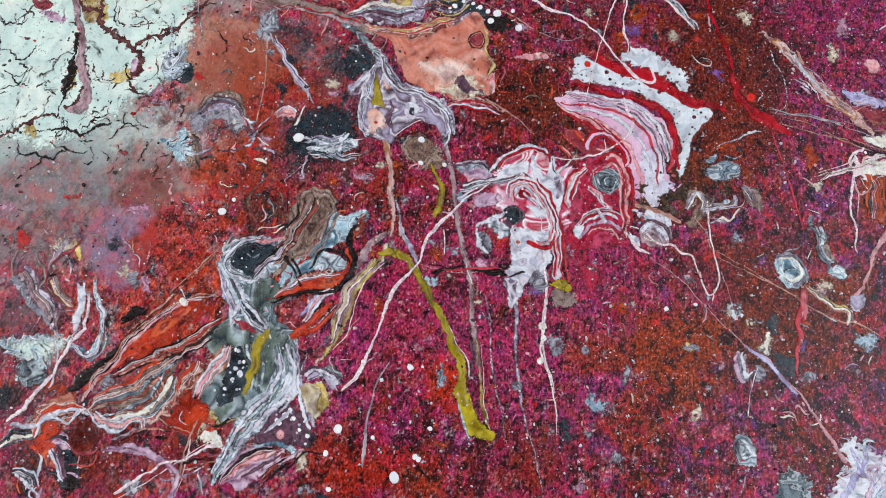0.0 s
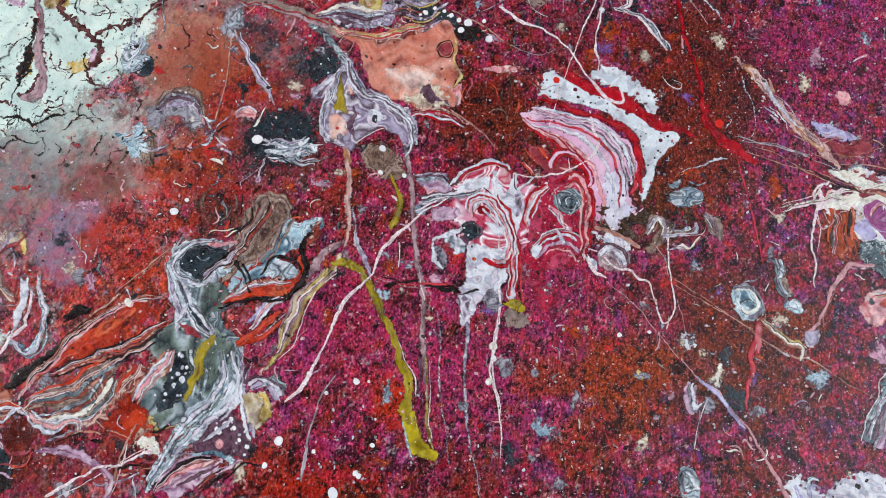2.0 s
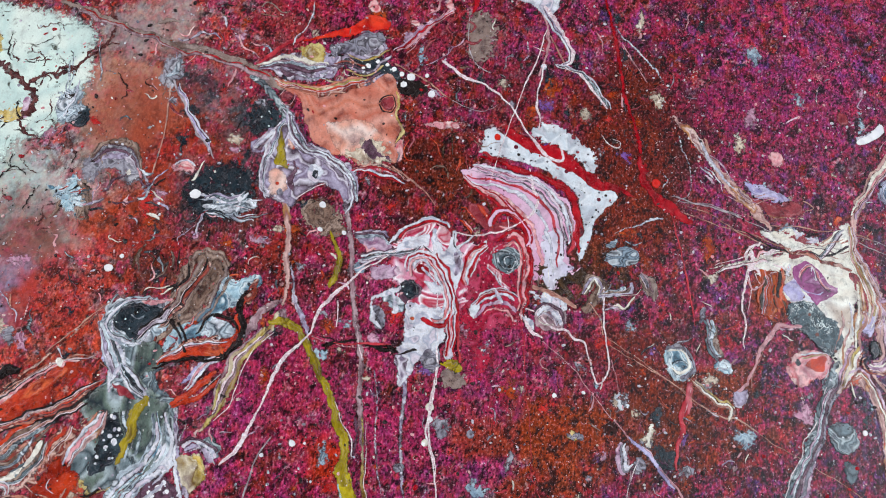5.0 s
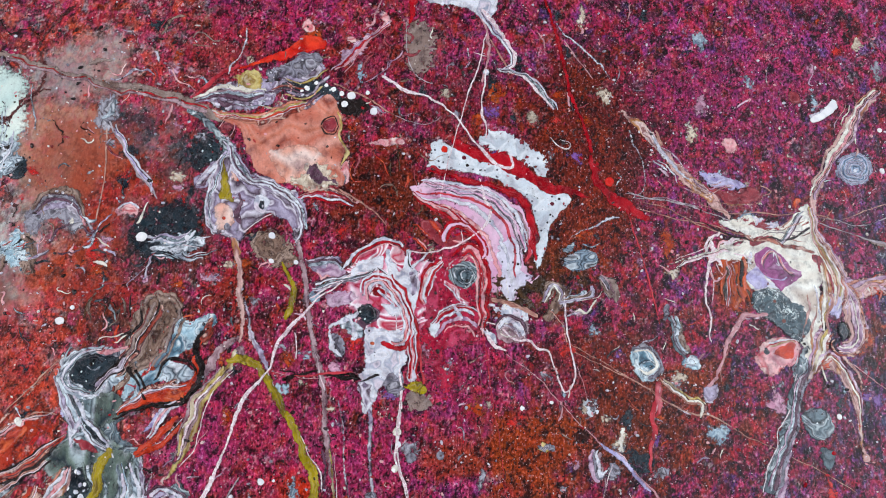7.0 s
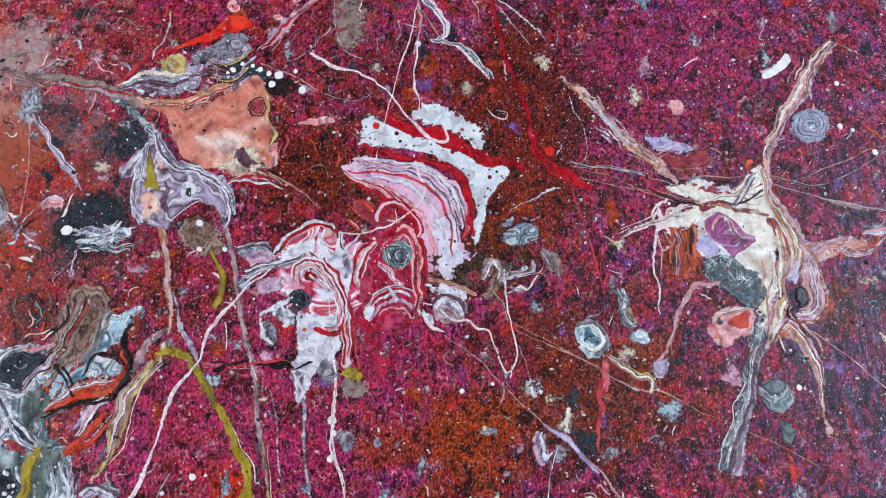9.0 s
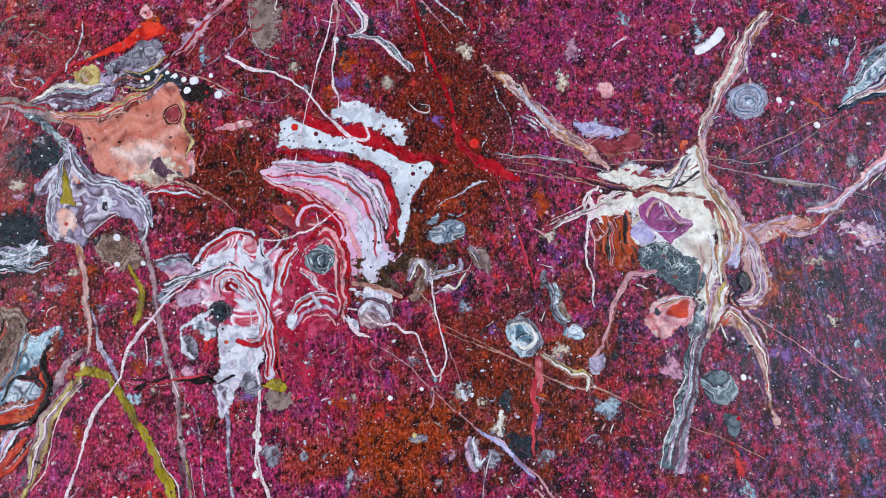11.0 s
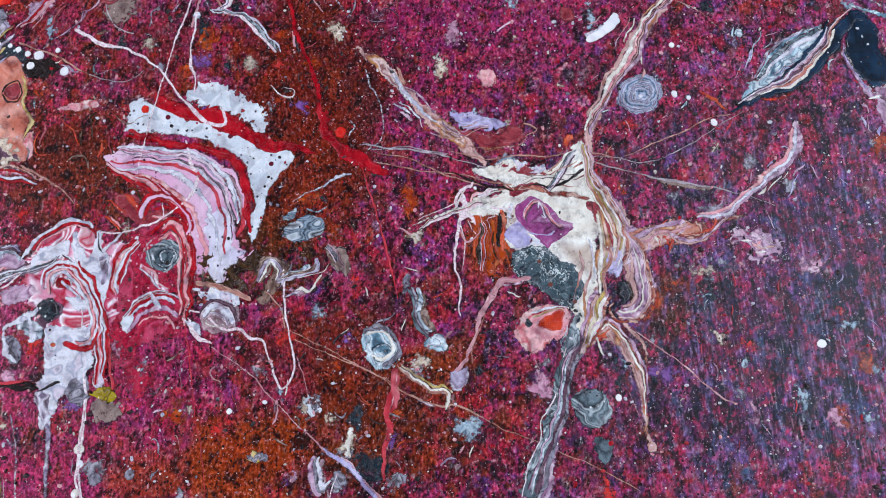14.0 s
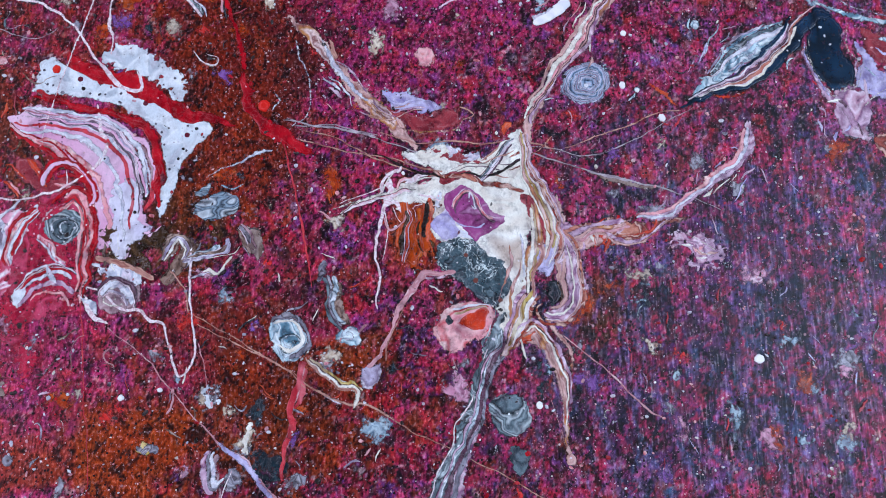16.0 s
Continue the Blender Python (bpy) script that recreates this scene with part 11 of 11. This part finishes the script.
strand("paint_streak", "", BLACK, 0.86, [(-36.9, -69.6, 0.68), (-33.2, -64.3, 1.36), (-28.4, -61.6, 1.59), (-23.7, -64.0, 1.36), (-21.8, -67.6, 0.90)])
strand("paint_streak", "short black stroke", BLACK, 0.8, [(-47.1, -64.8, 1.82), (-44.6, -68.9, 1.14), (-41.5, -73.4, 1.13), (-38.6, -77.4, 1.58)])
strand("paint_streak", "", CORAL, 0.7, [(-19.7, -56.4, 3.19), (-17.8, -51.6, 3.67), (-16.3, -47.2, 1.84)])
ribbon("white streak", [WHITE, PINK, WHITE], 0.66, [(-37.0, -91.8, 1.33), (-33.7, -84.5, 3.13), (-30.1, -79.8, 3.14), (-25.4, -76.3, 1.80)])
strand("paint_streak", "orange streak", EMBER, 0.72, [(-42.2, -98.1, 2.21), (-37.5, -94.4, 2.88), (-32.4, -88.9, 2.67), (-27.1, -83.3, 1.12)])
ribbon("ochre and white drip", [MAUVE, OCHRE, THREAD_WHITE, MAUVE], 0.6, [(-9.2, -64.2, 3.16), (-15.8, -72.5, 4.05), (-21.1, -77.2, 4.48), (-22.7, -85.2, 4.90), (-24.2, -94.1, 3.97), (-29.0, -102.0, 2.63)])
pool("paint_pool", "dark speckled hollow", INK, 0.62, 0.7, [(-65.5, -103.9), (-58.3, -101.4), (-55.0, -107.4), (-56.8, -118.1), (-61.8, -123.8), (-67.3, -125.3), (-65.8, -116.4)])
drop("paint_drop", "", WHITE, -60.7, -107.6, 0.83, 1.1)
drop("paint_drop", "", WHITE, -62.1, -110.2, 0.99, 1.1)
drop("paint_drop", "", WHITE, -59.7, -112.3, 1.15, 1.1)
drop("paint_drop", "", WHITE, -62.5, -114.5, 0.66, 1.1)
drop("paint_drop", "", WHITE, -60.3, -118.3, 0.65, 1.1)
drop("paint_drop", "", WHITE, -59.1, -109.7, 0.49, 1.1)
drop("paint_drop", "", WHITE, -63.7, -112.0, 0.49, 1.1)
drop("paint_drop", "", WHITE, -61.2, -103.3, 0.83, 1.1)
drop("paint_drop", "", WHITE, -64.8, -120.6, 0.49, 1.1)
ribbon("pink and white fin", [SAND, WHITE, PINK, WHITE, CORAL], 0.7, [(-75.9, -122.7, 2.61), (-73.6, -116.7, 6.13), (-70.1, -110.1, 7.48), (-66.0, -103.9, 4.42), (-64.2, -100.3, 1.77)])
strand("paint_streak", "olive stripe", OLIVE, 0.8, [(-51.0, -94.5, 2.22), (-52.7, -99.6, 3.98), (-54.6, -106.3, 3.96), (-56.0, -113.8, 3.50), (-57.7, -121.3, 1.74)])
ribbon("", [TEAL, SILVER, TEAL, SLATE], 0.62, [(-58.1, -98.8, 4.44), (-54.3, -109.5, 6.58), (-54.8, -120.2, 5.21)])
ribbon("silver-white flank running down", [SILVER, WHITE, SKYBLUE, TEAL, SILVER, WHITE], 0.72, [(-45.1, -100.4, 4.41), (-41.9, -110.1, 9.18), (-46.1, -120.2, 9.97), (-53.6, -127.4, 8.63), (-59.0, -138.0, 6.84), (-63.7, -147.3, 5.09), (-67.5, -154.3, 2.11)])
pool("paint_pool", "", WHITE, 0.78, 0.8, [(-42.6, -110.1), (-38.0, -112.0), (-36.4, -117.3), (-38.1, -122.0), (-42.7, -119.7)])
pool("paint_pool", "dark plum patch with white specks", PLUM, 0.6, 0.9, [(-49.2, -130.0), (-42.3, -123.8), (-35.4, -127.3), (-33.5, -134.2), (-38.2, -138.5), (-47.1, -138.9), (-51.7, -136.6)])
strand("paint_streak", "", WHITE, 0.72, [(-48.3, -132.4, 0.86), (-44.8, -130.6, 1.72), (-40.9, -126.9, 1.29), (-39.0, -124.1, 1.08)])
drop("paint_drop", "", PINK, -41.9, -134.2, 1.76, 1.1)
drop("paint_drop", "", WHITE, -35.2, -129.8, 0.64, 1.1)
drop("paint_drop", "", WHITE, -36.0, -132.9, 0.48, 1.1)
drop("paint_drop", "", WHITE, -38.6, -128.3, 0.48, 1.1)
drop("paint_drop", "", WHITE, -33.2, -128.6, 0.48, 1.1)
drop("paint_drop", "", WHITE, -36.3, -136.0, 0.32, 1.1)
drop("paint_drop", "", WHITE, -44.1, -127.0, 0.48, 1.1)
strand("paint_streak", "", SKYBLUE, 0.76, [(-51.4, -139.1, 1.28), (-44.0, -137.9, 1.92), (-38.1, -139.3, 2.76), (-37.5, -141.3, 1.70)])
ribbon("dusky pink streaks", [LAVENDER, PINK, CORAL, BLACK, LAVENDER], 0.56, [(-63.5, -153.7, 2.11), (-57.9, -147.5, 5.09), (-51.0, -142.3, 6.38), (-42.3, -140.7, 3.40)])
pool("paint_pool", "ochre and green blot", OCHRE, 0.66, 0.6, [(-37.4, -117.7), (-34.4, -115.1), (-28.8, -117.0), (-25.0, -118.1), (-25.9, -123.1), (-28.9, -127.8), (-32.5, -123.8)])
pool("paint_pool", "", YELLOW, 0.74, 0.4, [(-32.3, -114.6), (-27.9, -115.7), (-24.5, -118.9), (-26.6, -120.7), (-29.4, -117.8)])
strand("paint_streak", "", WHITE, 0.72, [(-37.0, -110.9, 1.09), (-36.8, -117.3, 1.30), (-34.0, -123.9, 1.51), (-30.4, -131.2, 1.07)])
ribbon("", [LILAC, WHITE, PLUM], 0.66, [(-35.5, -112.6, 3.92), (-30.5, -110.2, 3.92), (-24.8, -113.0, 3.91), (-20.0, -116.6, 3.89)])
pool("paint_pool", "", BRICK, 0.5, 0.9, [(-65.1, -132.1), (-60.0, -129.8), (-56.2, -134.8), (-60.1, -138.0), (-64.2, -136.2)])

# the corner of red, black and salmon runs
pool("paint_pool", "orange-red patch", FIRE, 0.36, 1.0, [(-104.6, -109.8), (-98.9, -98.6), (-90.5, -91.2), (-85.0, -95.4), (-86.3, -102.1), (-94.3, -108.1)])
pool("paint_pool", "", FIRE, 0.34, 1.2, [(-95.5, -88.0), (-84.7, -84.2), (-73.3, -84.9), (-74.8, -90.6), (-86.0, -91.0)])
pool("paint_pool", "", FIRE, 0.34, 1.2, [(-84.0, -121.4), (-73.4, -118.8), (-69.4, -129.2), (-75.5, -135.6), (-86.6, -134.1), (-86.5, -126.8)])
pool("paint_pool", "deep maroon patch", MAROON, 0.34, 1.0, [(-125.5, -136.2), (-115.7, -129.5), (-111.1, -141.3), (-116.4, -148.1), (-123.6, -144.3)])
pool("paint_pool", "", MAROON, 0.34, 1.2, [(-101.8, -91.6), (-93.9, -91.3), (-100.3, -101.5), (-106.9, -109.5), (-110.7, -106.3)])
pool("paint_pool", "", FIRE, 0.34, 1.0, [(-137.2, -138.3), (-130.7, -131.8), (-126.7, -135.8), (-130.6, -144.2), (-134.9, -144.4)])
strand("paint_streak", "black streak", BLACK, 0.5, [(-126.1, -121.0, 2.65), (-118.4, -114.3, 4.88), (-110.5, -107.9, 4.01), (-104.5, -100.6, 3.14), (-100.0, -94.2, 1.80), (-92.9, -90.4, 0.68)])
strand("paint_streak", "", BLACK, 0.5, [(-109.3, -94.1, 2.26), (-105.3, -90.8, 3.62), (-100.5, -88.4, 1.81)])
ribbon("salmon and black streaks", [PINK, BLACK, BLUSH, CORAL], 0.56, [(-118.6, -125.4, 1.32), (-116.9, -117.6, 3.54), (-110.1, -110.0, 3.56), (-104.5, -100.6, 3.14), (-96.1, -91.8, 2.70), (-84.6, -85.1, 2.26), (-71.9, -81.4, 1.36)])
ribbon("orange and black streaks", [BLACK, CORAL, EMBER, BLUSH, BLACK], 0.56, [(-111.4, -115.7, 1.77), (-101.0, -111.0, 3.99), (-89.6, -105.3, 4.89), (-79.2, -99.6, 4.01), (-67.8, -89.4, 1.79)])
ribbon("", [BLACK, BLUSH, BLACK], 0.6, [(-88.0, -108.7, 2.66), (-82.0, -104.1, 2.66), (-76.7, -101.7, 2.67), (-71.7, -97.1, 2.67)])
ribbon("marbled salmon streaks", [DRAB, CORAL, SLATE, BLUSH, DRAB, EMBER], 0.52, [(-118.2, -128.1, 2.19), (-109.0, -123.7, 6.59), (-98.6, -119.9, 8.79), (-90.4, -111.0, 7.96), (-80.8, -104.5, 2.66)])
ribbon("marbled salmon lobe", [BLUSH, SLATE, DRAB, CREAM, CORAL, SILVER], 0.6, [(-114.2, -132.1, 1.74), (-103.4, -131.0, 6.53), (-93.6, -127.7, 9.59), (-87.7, -120.3, 8.76), (-86.4, -110.8, 5.30)])
pool("paint_pool", "", SLATE, 0.66, 0.8, [(-95.6, -125.0), (-90.9, -119.6), (-87.5, -121.5), (-88.7, -126.9), (-93.4, -129.1)])
ribbon("", [CORAL, BLUSH, EMBER, CORAL], 0.6, [(-82.9, -121.3, 5.68), (-80.5, -114.9, 5.71), (-77.8, -110.4, 5.73), (-76.7, -107.2, 5.75)])
ribbon("pink curl", [WHITE, PINK, BLUSH, WHITE], 0.72, [(-116.1, -127.4, 1.32), (-111.3, -132.2, 3.92), (-103.9, -134.4, 4.34), (-98.3, -131.2, 3.04), (-95.0, -132.8, 1.74), (-93.3, -138.1, 0.65)])
pool("paint_pool", "pale splash", MINT, 0.5, 1.0, [(-154.9, -102.6), (-143.4, -100.8), (-132.3, -99.5), (-126.8, -101.9), (-134.3, -110.6), (-140.9, -113.5), (-148.6, -111.2)])
pool("paint_pool", "", SLATE, 0.56, 0.9, [(-146.3, -111.1), (-138.3, -109.4), (-136.1, -115.0), (-139.8, -119.4), (-145.9, -116.5)])
pool("paint_pool", "white squirt", WHITE, 0.66, 0.5, [(-129.5, -79.0), (-126.5, -80.3), (-124.3, -85.2), (-126.0, -93.7), (-127.7, -99.7), (-130.3, -92.7), (-128.8, -85.8)])
strand("paint_streak", "thin white thread of paint", THREAD_WHITE, 0.7, [(-147.3, -135.0, 1.10), (-138.9, -123.7, 1.33), (-132.1, -112.7, 1.12), (-125.5, -99.2, 1.58), (-122.9, -87.9, 1.14), (-122.6, -83.3, 0.91)])
ribbon("pale blue arc", [SKYBLUE, WHITE, TEAL], 0.62, [(-122.3, -77.8, 1.38), (-119.2, -85.5, 2.05), (-116.2, -96.6, 2.71), (-117.5, -103.8, 3.59), (-121.9, -107.0, 3.13), (-126.7, -102.8, 1.80)])
ribbon("salmon arch", [CORAL, WHITE, EMBER, BLUSH], 0.6, [(-137.0, -139.3, 2.18), (-133.4, -131.5, 5.26), (-126.5, -128.3, 5.71), (-119.4, -127.1, 3.51), (-113.8, -130.6, 1.31)])
strand("paint_streak", "white thread", WHITE, 0.72, [(-145.8, -135.8, 0.88), (-136.8, -134.6, 1.97), (-129.6, -130.9, 1.53), (-123.9, -133.2, 1.09), (-121.3, -129.3, 1.31), (-117.3, -126.6, 0.88)])
pool("paint_pool", "", BLACK, 0.5, 0.9, [(-124.0, -150.4), (-117.1, -149.3), (-114.8, -157.2), (-121.3, -157.1)])
ribbon("", [WHITE, LAVENDER, PLUM], 0.6, [(-127.5, -143.0, 3.47), (-123.8, -148.0, 3.45), (-121.7, -154.9, 3.42)])
strand("paint_streak", "lilac forked trickle", LAVENDER, 0.56, [(-107.2, -141.1, 1.73), (-96.2, -141.9, 2.15), (-85.3, -145.5, 2.57), (-79.5, -150.4, 2.55), (-78.7, -158.7, 2.11)])
strand("paint_streak", "", THREAD_WHITE, 0.6, [(-102.8, -157.5, 1.06), (-90.2, -150.1, 1.07), (-80.1, -146.0, 1.07), (-66.0, -139.3, 1.07)])
strand("paint_streak", "", THREAD_TAN, 0.55, [(-74.2, -129.4, 0.87), (-76.6, -135.7, 0.86), (-77.3, -145.9, 0.85), (-79.0, -154.0, 0.64)])
ribbon("", [SLATE, CREAM, INK, SILVER], 0.5, [(-148.3, -142.9, 3.05), (-142.6, -138.6, 5.68), (-136.3, -137.2, 4.37)])
ribbon("", [SILVER, INK, WHITE], 0.5, [(-142.2, -151.8, 1.72), (-135.5, -152.5, 4.30), (-130.4, -156.7, 2.14)])
pool("paint_pool", "", PINK, 0.56, 0.5, [(-87.2, -85.6), (-85.2, -83.7), (-82.8, -85.0), (-83.4, -87.3), (-86.1, -87.4)])
ribbon("dull grey drift of paint", [GREYCELL, MAUVE, TAUPE, LILAC], 0.3, [(-155.3, -75.3, 6.96), (-146.6, -84.2, 9.19), (-138.0, -93.0, 6.82), (-134.5, -99.6, 2.26)])
ribbon("", [YELLOW, BLUSH, TAUPE], 0.34, [(-139.8, -77.1, 3.23), (-135.1, -83.8, 3.21), (-129.7, -88.2, 3.19)])

# stains beside the cracks in the mint skin
strand("paint_streak", "mauve drip over the mint skin", MAUVE, 0.5, [(-154.1, 50.4, 3.09), (-150.2, 37.7, 3.57), (-146.7, 26.6, 3.28), (-144.3, 15.7, 3.75), (-141.0, 5.0, 3.96), (-141.1, -2.4, 5.42), (-147.2, -4.7, 2.46)])
pool("paint_pool", "", OCHRE, 0.34, 1.2, [(-148.7, 46.3), (-139.9, 47.9), (-138.5, 39.4), (-144.4, 36.4)])
pool("paint_pool", "", BLACK, 0.4, 1.5, [(-151.8, 18.2), (-147.8, 21.1), (-146.4, 10.2), (-150.9, 4.7), (-153.8, 10.0)])
pool("paint_pool", "", YELLOW, 0.3, 1.3, [(-152.3, 12.8), (-146.1, 14.3), (-145.4, 7.6), (-149.4, 4.8)])
pool("paint_pool", "", LAVENDER, 0.34, 1.2, [(-167.7, 44.4), (-159.7, 43.1), (-156.4, 39.0), (-162.5, 37.4)])
pool("paint_pool", "", YELLOW, 0.3, 1.3, [(-131.6, 13.3), (-124.6, 16.2), (-121.3, 10.9), (-127.0, 8.1)])
pool("paint_pool", "", BRICK, 0.36, 1.1, [(-172.4, 48.6), (-166.2, 50.2), (-164.0, 45.3), (-168.8, 43.5)])
pool("paint_pool", "", LAVENDER, 0.36, 1.0, [(-123.3, 19.0), (-119.9, 19.6), (-118.3, 12.3), (-121.6, 11.4)])
pool("paint_pool", "", SILVER, 0.4, 1.0, [(-109.7, 16.6), (-107.0, 23.5), (-101.1, 26.4), (-99.1, 21.0), (-103.3, 15.5), (-104.8, 8.7)])
pool("paint_pool", "", BLACK, 0.44, 1.3, [(-106.8, 22.7), (-102.7, 25.5), (-100.1, 24.5), (-103.6, 21.1)])
pool("paint_pool", "", OCHRE, 0.3, 1.3, [(-165.5, -12.1), (-160.5, -10.1), (-157.3, -16.5), (-161.9, -17.9)])
# small blots and flecks scattered over the ground
rng = np.random.default_rng(77)
BLOTS = [BLOOM_GREY, BLOOM_PINK, BLOOM_RUST, BLOOM_DARK, BLOOM_RED, BLOOM_BLUE, BLOOM_RUST, BLOOM_DARK, BLOOM_VIOLET, BLOOM_CREAM]
for n in range(280):
    bu, bv = rng.uniform(-60, 335), rng.uniform(-150, 85)
    br, bw = rng.uniform(1.2, 4.2), rng.uniform(0.6, 1.4)
    ring = [(bu + br * math.cos(a) * bw, bv + br * math.sin(a) / bw) for a in np.linspace(0, 2 * math.pi, 7)[:-1]]
    pool("paint_blot", "", BLOTS[n % len(BLOTS)], 0.16, 1.2, ring)
for n in range(110):
    bu, bv = rng.uniform(-185, -20), rng.uniform(-160, 60)
    br, bw = rng.uniform(1.2, 4.5), rng.uniform(0.6, 1.4)
    ring = [(bu + br * math.cos(a) * bw, bv + br * math.sin(a) / bw) for a in np.linspace(0, 2 * math.pi, 7)[:-1]]
    if bu > -110 or bv < -40:
        pool("paint_blot", "", [BLOOM_RED, BLOOM_DARK, BLOOM_RUST, BLOOM_PINK, BLOOM_GREY, BLOOM_DARK, BLOOM_RED, BLOOM_CREAM][n % 8], 0.16, 1.2, ring)

# long diagonal flow
streaks("brick streak", [BRICK, LILAC, BLACK, CORAL], -83.3, -142.1, 27.2, 12.6, 25.0, 0.6, 14, 25.1, 1.05, 0.34, 164)
streaks("dark streak", [BLACK, DRAB, CREAM, UMBER], -56.7, -50.5, 14.1, 7.1, 20.0, 1.0, 10, 14.1, 1.18, 0.36, 167)
streaks("dull mauve streak", [LILAC, TAUPE, MAUVE, BRICK], -134.3, -62.8, 21.3, 14.2, -70.0, 0.8, 12, 16.6, 1.42, 0.28, 168)
streaks("slate streak", [INK, CREAM, BRICK, LILAC], -52.8, -20.9, 14.7, 14.7, -20.0, 1.2, 12, 12.2, 1.22, 0.3, 169)
streaks("dull red streak", [BRICK, LILAC, PINK, DRAB, TAUPE], -53.9, 66.5, 32.2, 14.9, -20.0, 1.0, 14, 17.4, 1.49, 0.28, 170)
streaks("brick streak", [BRICK, LAVENDER, THREAD_PINK], 38.9, 64.7, 15.0, 15.0, 50.0, 0.6, 8, 20.0, 1.25, 0.32, 171)
streaks("umber streak", [UMBER, EMBER, BRICK, DRAB], 51.5, 16.9, 14.2, 9.5, -60.0, 0.9, 10, 16.6, 1.19, 0.3, 172)
streaks("umber and red streak", [UMBER, EMBER, CRIMSON, PINK], 67.7, -9.3, 11.5, 6.9, -20.0, 0.9, 10, 13.8, 1.38, 0.36, 173)

# gaps and hairlines in the cream shape
streaks("hairline over the cream shape", [PLUM, THREAD_TAN, CORAL], 212.3, -13.5, 13.1, 4.7, 25.0, 0.5, 8, 20.6, 0.56, 0.66, 182)
streaks("pale upright streak", [CREAM, OCHRE, SAND, WHITE], 219.4, -36.4, 2.5, 19.9, -88.0, 0.2, 8, 19.9, 0.91, 0.6, 183)
streaks("grey streak", [SILVER, SLATE, CREAM], 214.9, -57.7, 3.5, 8.8, -100.0, 0.5, 7, 10.5, 0.88, 0.6, 184)
streaks("white branching thread", [THREAD_WHITE, PINK, CREAM], 184.4, -19.5, 11.2, 3.0, 18.0, 0.6, 10, 11.2, 0.74, 0.5, 185)
streaks("sandy streak", [LAVENDER, SAND, EMBER, CREAM], 241.0, -35.8, 9.0, 5.4, 20.0, 1.2, 10, 10.9, 1.27, 0.5, 186)

# small curls and trickles all over
streaks("small curl of paint", [CREAM, BLACK, PINK, SLATE, BRICK, LILAC, EMBER, INK], -39.0, -15.4, 73.7, 56.5, -20.0, 3.0, 55, 8.4, 0.98, 0.3, 191)
streaks("small curl of paint", [BLACK, CORAL, WHITE, BRICK, SLATE, PINK, INK], -82.6, -99.7, 71.1, 57.7, 30.0, 2.6, 50, 8.9, 0.89, 0.34, 192)
streaks("small trickle of paint", [PINK, LAVENDER, INK, THREAD_RED, GREYCELL, BRICK], 20.6, -86.9, 72.8, 61.8, -80.0, 1.6, 36, 7.5, 0.66, 0.26, 193)
streaks("small trickle of paint", [LILAC, EMBER, INK, THREAD_PINK, DRAB, GREYCELL, CREAM], 129.1, -82.7, 56.5, 60.8, -80.0, 1.8, 44, 7.8, 0.65, 0.28, 194)
streaks("small curl of paint", [BRICK, LILAC, BLACK, PINK, DRAB, SLATE, CREAM], 1.4, 51.5, 102.9, 31.9, -20.0, 2.6, 44, 8.8, 0.98, 0.28, 195)
streaks("small trickle of paint", [LAVENDER, INK, THREAD_PINK, GREYCELL, BRICK], 161.3, 57.9, 87.9, 27.6, -80.0, 1.6, 30, 9.0, 0.75, 0.26, 196)
streaks("small trickle of paint", [THREAD_PINK, EMBER, INK, GREYCELL, CREAM], 168.0, -62.3, 52.6, 40.3, -80.0, 1.8, 34, 6.3, 0.53, 0.28, 197)
streaks("faint upright trickle", [PERIWINKLE, INK, LAVENDER, SLATE, THREAD_RED], 276.1, -52.4, 55.8, 55.8, -88.0, 0.5, 40, 6.8, 0.51, 0.26, 198)
streaks("small trickle of paint", [LAVENDER, INK, THREAD_RED, SKYBLUE], 269.8, 18.5, 48.6, 18.7, -60.0, 1.8, 22, 6.4, 0.56, 0.26, 199)
for n in range(46):
    cu, cv = rng.uniform(-120, 330), rng.uniform(-140, 80)
    coil("small ring of paint", [CREAM, GREYCELL, PINK, SLATE, LILAC, SILVER][n % 6], cu, cv, rng.uniform(0.9, 2.2), 1.1, 0.5, 0.3, rng.uniform(0, 360))
